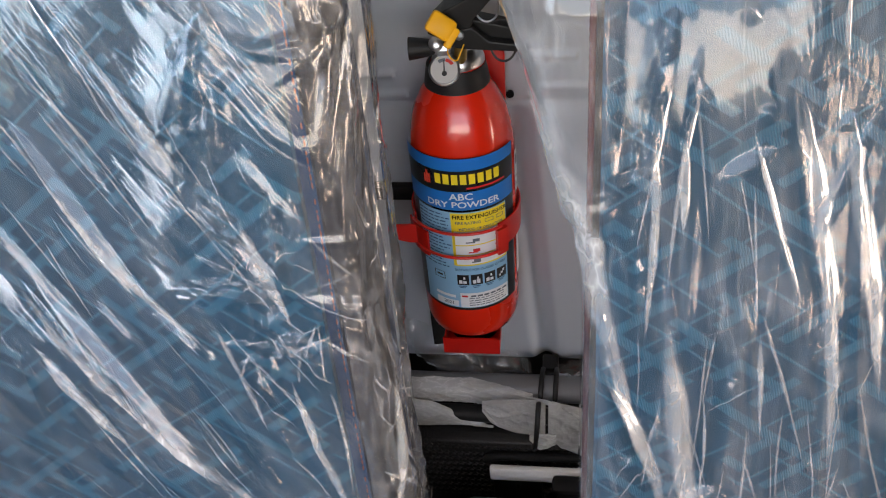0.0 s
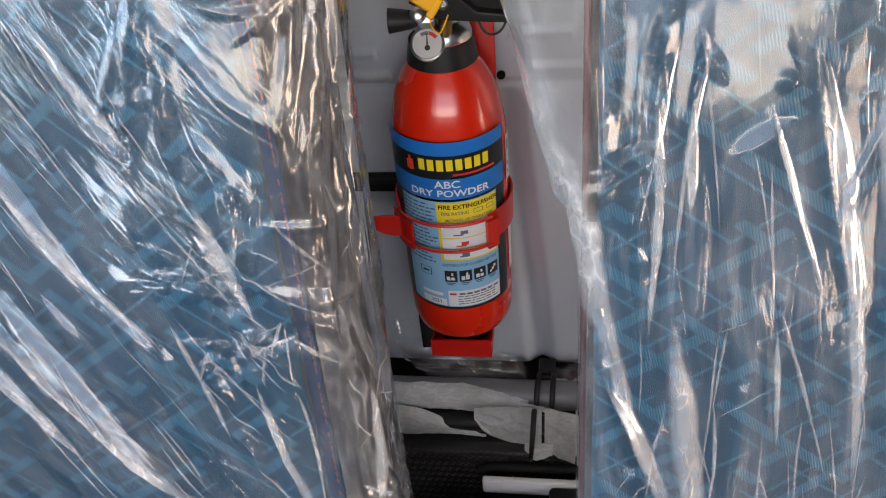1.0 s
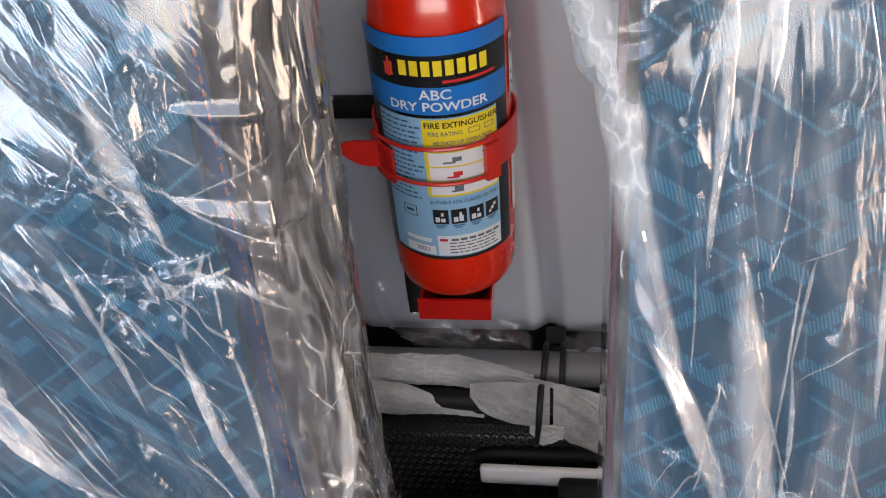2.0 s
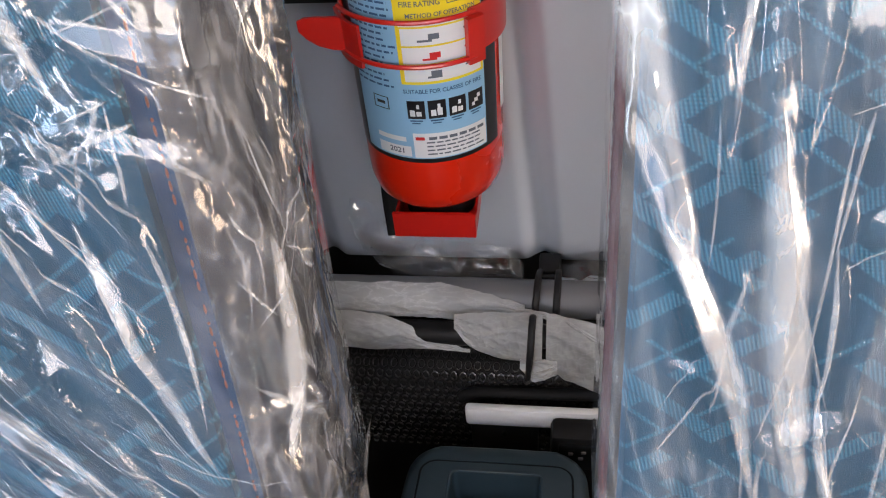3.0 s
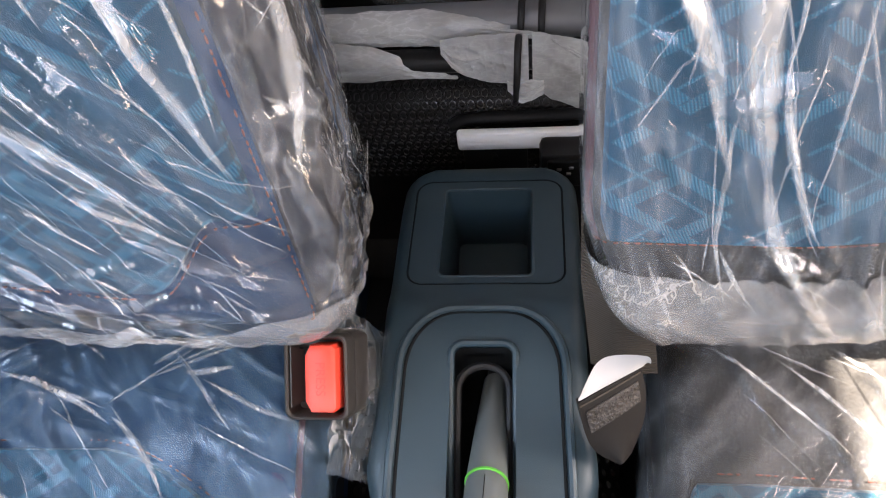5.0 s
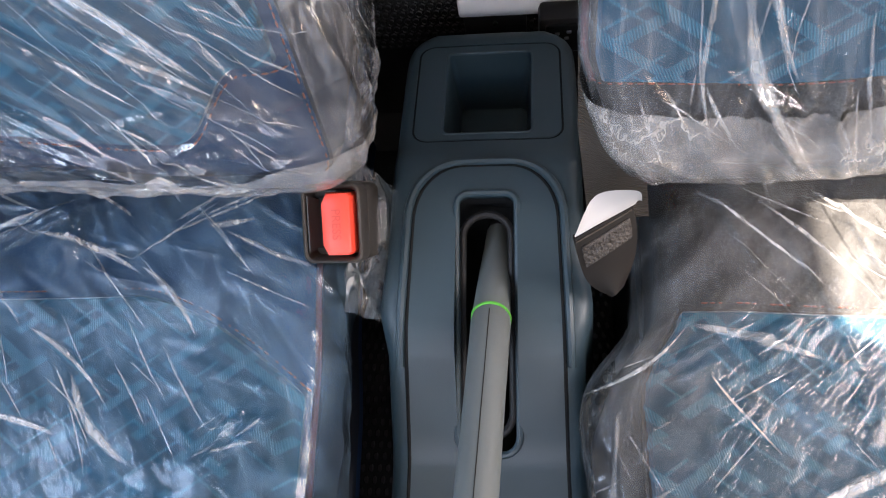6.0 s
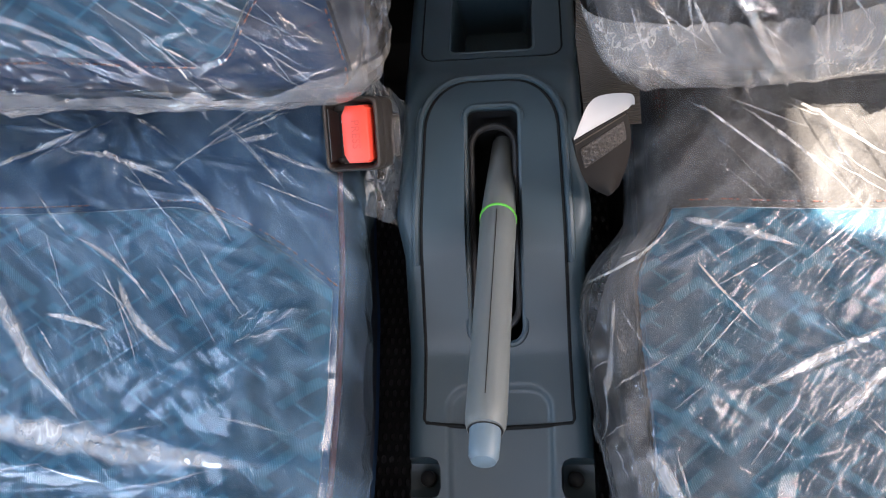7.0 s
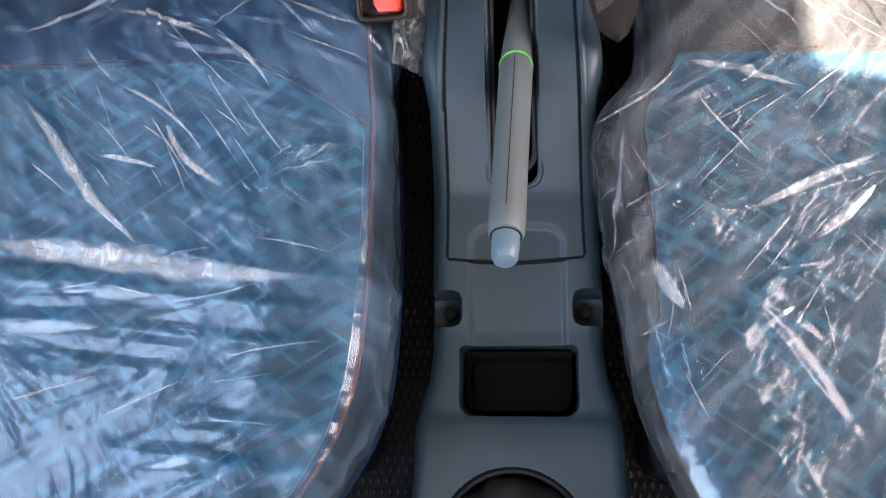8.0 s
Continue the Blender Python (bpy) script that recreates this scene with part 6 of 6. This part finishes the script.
part("wrap_sheet", ribbon([(-0.037, 0.4690, 0.670, 0.4640, 0.664, 0.001), (-0.033, 0.4700, 0.670, 0.455, 0.660, 0.004), (-0.022, 0.4710, 0.670, 0.4435, 0.658, 0.008), (-0.007, 0.4720, 0.670, 0.4375, 0.657, 0.010), (0.017, 0.4725, 0.670, 0.4345, 0.656, 0.011), (0.032, 0.4725, 0.670, 0.4290, 0.654, 0.011)], 7), FOAM_WRAP, wrap, "loose turn hanging under the tube")
part("wrap_sheet", ribbon([(0.035, 0.4755, 0.668, 0.4280, 0.653, 0.008), (0.050, 0.4740, 0.666, 0.4210, 0.650, 0.008), (0.075, 0.4680, 0.664, 0.4060, 0.648, 0.007), (0.105, 0.4550, 0.662, 0.3900, 0.646, 0.006)], 9), FOAM_WRAP, wrap, "flap of film beyond the ties")
part("wrap_strip", ribbon([(0.010, 0.4720, 0.678, 0.4665, 0.676, 0.002), (0.036, 0.4740, 0.670, 0.4690, 0.668, 0.002), (0.057, 0.4705, 0.662, 0.4620, 0.660, 0.002), (0.080, 0.4570, 0.656, 0.4450, 0.655, 0.002), (0.105, 0.4400, 0.652, 0.4250, 0.650, 0.002)], 12, 0.0008), FOAM_WRAP, wrap, "rolled edge crossing the ties")


def tie(x, tail):
    """A strap from the bulkhead clip over the tube and, where long, down round the rod."""
    line = [(0.714, 0.476), (0.700, 0.4835), (0.688, 0.4835), (0.678, 0.474), (0.6745, 0.463)]
    line += [(0.664, 0.474), (0.649, 0.463), (0.6425, 0.449), (0.641, 0.435), (0.6415, 0.424), (0.650, 0.414)] if tail else [(0.684, 0.458), (0.696, 0.456)]
    lean = -0.010 if tail else -0.004
    pts = arc_line([(x + lean * k / len(line), y, z) for k, (y, z) in enumerate(line)], 5)
    return tube(pts, 0.0028, 8, flat=0.75)


ties = []
for x, tail in ((0.029, True), (0.044, False)):
    cable = thing("cable_tie", (x, 0.68, 0.42), "black cable tie lashing the rod to the tube", "cable tie", "cable ties on the tube")
    part("loop", tie(x, tail), BLACK, cable)
clip = thing("rail_clip", (0.034, 0.728, 0.478), "black plastic clip on the bulkhead edge above the tube", "clip")
part("clip_body", box(0.028, 0.046, 0.714, 0.736, 0.469, 0.4765, 0.002), BLACK, clip)
part("clip_tooth", box(0.030, 0.045, 0.708, 0.7125, 0.469, 0.475, 0.001), BLACK, clip)

tip = thing("wrap_end", (0.028, 0.645, 0.42), "crumpled white end of the foam film under the ties", "packing film")
part("crumple", ribbon([(0.0150, 0.4420, 0.650, 0.4340, 0.648, 0.002), (0.0230, 0.4430, 0.650, 0.4215, 0.646, 0.004), (0.0310, 0.4430, 0.650, 0.4225, 0.645, 0.005), (0.0380, 0.4430, 0.650, 0.4250, 0.646, 0.004), (0.0440, 0.4420, 0.650, 0.4310, 0.648, 0.002)], 12, 0.0026, 60), FOAM_WRAP, tip)


def bag(rows, seed):
    """A small crumpled clear bag lying in the gap against the bulkhead: rows of x, upper and lower edge."""
    r = np.array(rows)
    X, T = np.meshgrid(np.linspace(r[0, 0], r[-1, 0], 130), np.linspace(0, 1, 80), indexing="ij")
    hi, lo = np.interp(X, r[:, 0], r[:, 1]), np.interp(X, r[:, 0], r[:, 2])
    z = hi + (lo - hi) * T + 0.003 * (value_noise(X * 70, T * 2, seed) - 0.5)
    y = 0.727 - 0.014 * np.sin(T * math.pi) - 0.006 * T - 0.010 * value_noise(X * 40 + T * 2, T * 4 - X * 22, seed)
    y -= pleats(X[:, :1].T + 0 * T.T, z.T, 330, 0.012, 0.006, seed + 3, 0.6, 0.05).T
    return grid_mesh("bag", X, y, z)


bag_thing = thing("plastic_bag", (-0.04, 0.70, 0.485), "small crumpled clear plastic bag tucked behind the tube", "bag")
part("bag_sheet", bag([(-0.120, 0.545, 0.530), (-0.113, 0.542, 0.492), (-0.100, 0.530, 0.474), (-0.087, 0.518, 0.464), (-0.066, 0.509, 0.460), (-0.038, 0.501, 0.460), (-0.010, 0.498, 0.464), (0.004, 0.495, 0.467), (0.016, 0.476, 0.468)], 4), FILM_BAG, bag_thing)
part("bag_sheet", bag([(0.044, 0.478, 0.470), (0.070, 0.487, 0.469), (0.11, 0.498, 0.470)], 14), FILM_BAG, bag_thing)

plate = thing("white_plate", (0.06, 0.634, 0.30), "white painted steel plate standing behind the console", "plate")
part("plate_face", box(-0.030, 0.16, 0.634, 0.642, 0.372, 0.3945, 0.003), WHITE_PLATE, plate)
part("plate_trim", tube(arc_line([(-0.036, 0.657, 0.379), (-0.020, 0.658, 0.386), (0.03, 0.658, 0.388), (0.15, 0.658, 0.392)], 8), 0.0055, 10), RUBBER, plate, "black rubber trim behind the plate")
part("plate_stay", box(-0.026, 0.03, 0.636, 0.641, 0.25, 0.372, 0.001), BLACK, plate, "black lower bracket")
part("plate_bolt", tube([(0.002, 0.634, 0.362), (0.002, 0.637, 0.362)], 0.0022, 10), GROOVE, plate)
socket = thing("black_socket", (0.056, 0.625, 0.30), "square black plastic connector socket behind the console", "socket")
part("socket_shell", box(0.040, 0.082, 0.612, 0.634, 0.345, 0.392, 0.005), BLACK, socket)
part("socket_face", box(0.046, 0.076, 0.609, 0.613, 0.352, 0.386, 0.003), GROOVE, socket)
for px, pz in ((0.054, 0.376), (0.062, 0.370), (0.055, 0.364), (0.064, 0.378)):
    part("pin", box(px, px + 0.004, 0.6075, 0.610, pz, pz + 0.0025, 0.0005), BAR_STEEL, socket)

# ---- belts ----
buckle = thing("seat_belt_buckle", (-0.094, 0.40, 0.44), "black plastic seat belt buckle with a red press button", "buckle")
BX = Vector((0.99, -0.04, 0.10)).normalized()
BV = Vector((0.0, 0.86, 0.50))
BV = (BV - BX * BV.dot(BX)).normalized()
BN = BX.cross(BV)
BM = Matrix((*[(BX[k] * 0.83, BV[k] * 0.78, BN[k], c) for k, c in enumerate((-0.0965, 0.3885, 0.470))], (0, 0, 0, 1)))


def block(hx, hy, z0, z1, r, inset=0.0):
    lo, hi = rounded(hx, hy, r, 5), rounded(hx - inset, hy - inset, max(r - inset, 0.001), 5)
    return [[BM @ Vector((x - 0.002, y, z0)) for x, y in lo], [BM @ Vector((x - 0.002, y, z1 - inset)) for x, y in lo], [BM @ Vector((x - 0.002, y, z1)) for x, y in hi]]


BUCKLE = surface("brown_black_plastic", (0.030, 0.026, 0.023), 0.5, grain=1200, bump=0.25, vary=0.2)
part("housing", loft("b", block(0.0255, 0.034, -0.034, -0.009, 0.008, 0.001)), BUCKLE, buckle)


def collar():
    """The raised mouth of the buckle, funnelled towards the slot."""
    loops = []
    for hx, hy, r, z in ((0.0255, 0.034, 0.008, -0.0095), (0.0255, 0.034, 0.008, 0.0015), (0.0247, 0.0332, 0.0075, 0.0038), (0.0232, 0.0317, 0.0065, 0.0046), (0.0217, 0.0302, 0.0055, 0.0036), (0.0190, 0.0275, 0.004, -0.0088)):
        loops.append([BM @ Vector((x - 0.002, y, z)) for x, y in rounded(hx, hy, r, 5)])
    return loft("collar", loops, caps=False)


part("face_frame", collar(), BUCKLE, buckle, "worn rim round the mouth of the buckle")
part("slot_face", loft("f", [[BM @ Vector((x - 0.0165, y, z)) for x, y in rounded(0.0045, 0.022, 0.003, 4)] for z in (-0.0085, -0.0070)]), RUBBER, buckle, "dark slot for the tongue")
part("funnel_wall", loft("w", [[BM @ Vector(p) for p in ((-0.0225, -0.024, 0.003), (-0.0225, 0.024, 0.003), (-0.0175, 0.020, -0.0080), (-0.0175, -0.020, -0.0080))], [BM @ Vector(p) for p in ((-0.0215, -0.024, 0.003), (-0.0215, 0.024, 0.003), (-0.0160, 0.020, -0.0080), (-0.0160, -0.020, -0.0080))]]), BUCKLE, buckle)


def press_outline(k):
    hx, hy, c = 0.0122 * k, 0.0262 - (1 - k) * 0.01, 0.0042
    return [(-hx, -hy + 2.0 * c), (-hx + c, -hy), (hx - 0.003, -hy), (hx, -hy + 0.003), (hx, hy - 0.003), (hx - 0.003, hy), (-hx + c, hy), (-hx, hy - 2.0 * c)]


press = part("press_button", loft("p", [[BM @ Vector((x + 0.0045, y, z)) for x, y in press_outline(k)] for k, z in ((1.0, -0.0088), (1.0, 0.0080), (0.95, 0.0096), (0.84, 0.0102))]), PRESS_RED, buckle, "red press button")
pv, pf = words("PRESS", 0.0105)
pm = bpy.data.meshes.new("lettering")
pm.from_pydata([tuple(BM @ Vector((0.0045 + y, -x, 0.01045))) for x, y, _ in pv], [], pf)
part("lettering", pm, surface("pressed_letters", (0.62, 0.05, 0.03), 0.5), press, smooth=False)
part("stalk", loft("s", [[BM @ Vector((x, y - 0.006, z)) for x, y in rounded(0.012, 0.022, 0.004)] for z in (-0.09, -0.024)]), BLACK, buckle)
for a in (-0.010, 0.0, 0.012):
    part("slot_stud", tube([BM @ Vector((-0.0105, a, -0.008)), BM @ Vector((-0.0100, a, 0.0010))], 0.0010, 8), STEEL, buckle)


def flap(seed):
    X, T = np.meshgrid(np.linspace(0, 1, 60), np.linspace(0, 1, 70), indexing="ij")
    x = -0.072 + 0.011 * X + 0.004 * value_noise(T * 9, X * 5, seed)
    y = 0.335 + 0.095 * T + 0.004 * value_noise(X * 6, T * 9, seed)
    z = 0.480 - 0.055 * X - 0.09 * (1 - T) * 0.4 + 0.006 * value_noise(X * 6, T * 9, seed + 2)
    return grid_mesh("flap", x - 0.02 * (1 - X), y, z)


buckle_film = thing("buckle_film", (-0.07, 0.36, 0.42), "crumpled clear film bunched round the buckle", "plastic film")
part("film_sheet", flap(31), FILM_THIN, buckle_film)

belt = thing("seat_belt", (0.07, 0.42, 0.42), "dark seat belt webbing with white care tag beside the backrest", "seat belt")


def webbing(points, across, width, n=50):
    line = arc_line(points, n // (len(points) - 1))
    ac = [Vector(a).normalized() for a in across]
    rows = []
    for k, p in enumerate(line):
        t = k / (len(line) - 1) * (len(ac) - 1)
        i = min(int(t), len(ac) - 2)
        d = ac[i].lerp(ac[i + 1], t - i)
        rows.append([p + d * width * q + d.cross(Vector((0, 0, 1))) * 0.002 * math.cos(q * 6) for q in np.linspace(-0.5, 0.5, 16)])
    arr = np.array([[tuple(q) for q in r] for r in rows])
    me = grid_mesh("webbing", arr[..., 0], arr[..., 1], arr[..., 2])
    bm = bmesh.new()
    bm.from_mesh(me)
    bpy.data.meshes.remove(me)
    bmesh.ops.solidify(bm, geom=bm.faces[:], thickness=0.0012)
    return bm


part("webbing", webbing([(0.068, 0.490, 0.640), (0.071, 0.466, 0.570), (0.082, 0.432, 0.500), (0.091, 0.408, 0.435)], [(0.15, -1, 0), (0.45, -0.9, 0), (0.9, -0.3, 0), (0.98, -0.15, 0)], 0.042), WEBBING, belt)
LEFT_HEM = [(0.0590, 0.369, 0.482), (0.0630, 0.359, 0.462), (0.0700, 0.352, 0.446), (0.0840, 0.347, 0.437)]
RIGHT_HEM = [(0.0950, 0.390, 0.484), (0.0985, 0.380, 0.472), (0.0985, 0.369, 0.452), (0.0920, 0.354, 0.438)]


def between(u, v, lift=0.0):
    """A place on the folded belt end: u across from edge to edge, v down from its top hem."""
    a, b = arc_line(LEFT_HEM, 8), arc_line(RIGHT_HEM, 8)
    k = min(int(v * 24), 23)
    t = v * 24 - k
    p, q = a[k].lerp(a[k + 1], t), b[k].lerp(b[k + 1], t)
    out = Vector((-0.25, -0.55, 0.78))
    return p.lerp(q, u) + out * (lift + 0.006 * math.sin(math.pi * u) * (0.3 + v))


def belt_piece(u0, u1, v0, v1, lift, thick, nu=22, nv=22, wave=0.0):
    arr = np.array([[tuple(between(u0 + (u1 - u0) * i / nu, v0 + (v1 - v0) * j / nv, lift + wave * math.sin(i * 2.1) * math.sin(j * 2.6))) for j in range(nv + 1)] for i in range(nu + 1)])
    me = grid_mesh("belt_piece", arr[..., 0], arr[..., 1], arr[..., 2])
    bm = bmesh.new()
    bm.from_mesh(me)
    bpy.data.meshes.remove(me)
    bmesh.ops.solidify(bm, geom=bm.faces[:], thickness=thick)
    return bm


sleeve = part("belt_sleeve", belt_piece(0, 1, 0, 1, 0.0, 0.004), SLEEVE, belt, "black folded belt end")
part("sleeve_patch", belt_piece(0.10, 0.92, 0.16, 0.40, 0.0012, 0.001, 44, 9, 0.0007), surface("grained_patch", (0.05, 0.042, 0.036), 0.6, grain=420, bump=0.9, vary=0.5, depth=0.0015, voronoi=True), sleeve, "coarse stitched patch")
part("hem_stitch", tube([between(u, 0.07, 0.0008) for u in np.linspace(0.02, 0.98, 20)], 0.0005, 6), WEBBING, sleeve)


def tag_sheet():
    """A small folded care label that stands up behind the belt end."""
    top = arc_line([(0.0592, 0.3705, 0.483), (0.0635, 0.377, 0.497), (0.0690, 0.383, 0.509), (0.0780, 0.3845, 0.515), (0.0945, 0.3835, 0.516), (0.0995, 0.388, 0.494)], 8)
    low = [Vector((0.0590, 0.3700, 0.482)).lerp(Vector((0.0965, 0.3905, 0.485)), k / (len(top) - 1)) for k in range(len(top))]
    arr = np.array([[tuple(a.lerp(b, t) + Vector((0, 0.0015 * math.sin(t * 3.1), 0))) for t in np.linspace(0, 1, 10)] for a, b in zip(low, top)])
    return grid_mesh("tag", arr[..., 0], arr[..., 1], arr[..., 2])


part("care_tag", tag_sheet(), WHITE, belt, "white care tag")
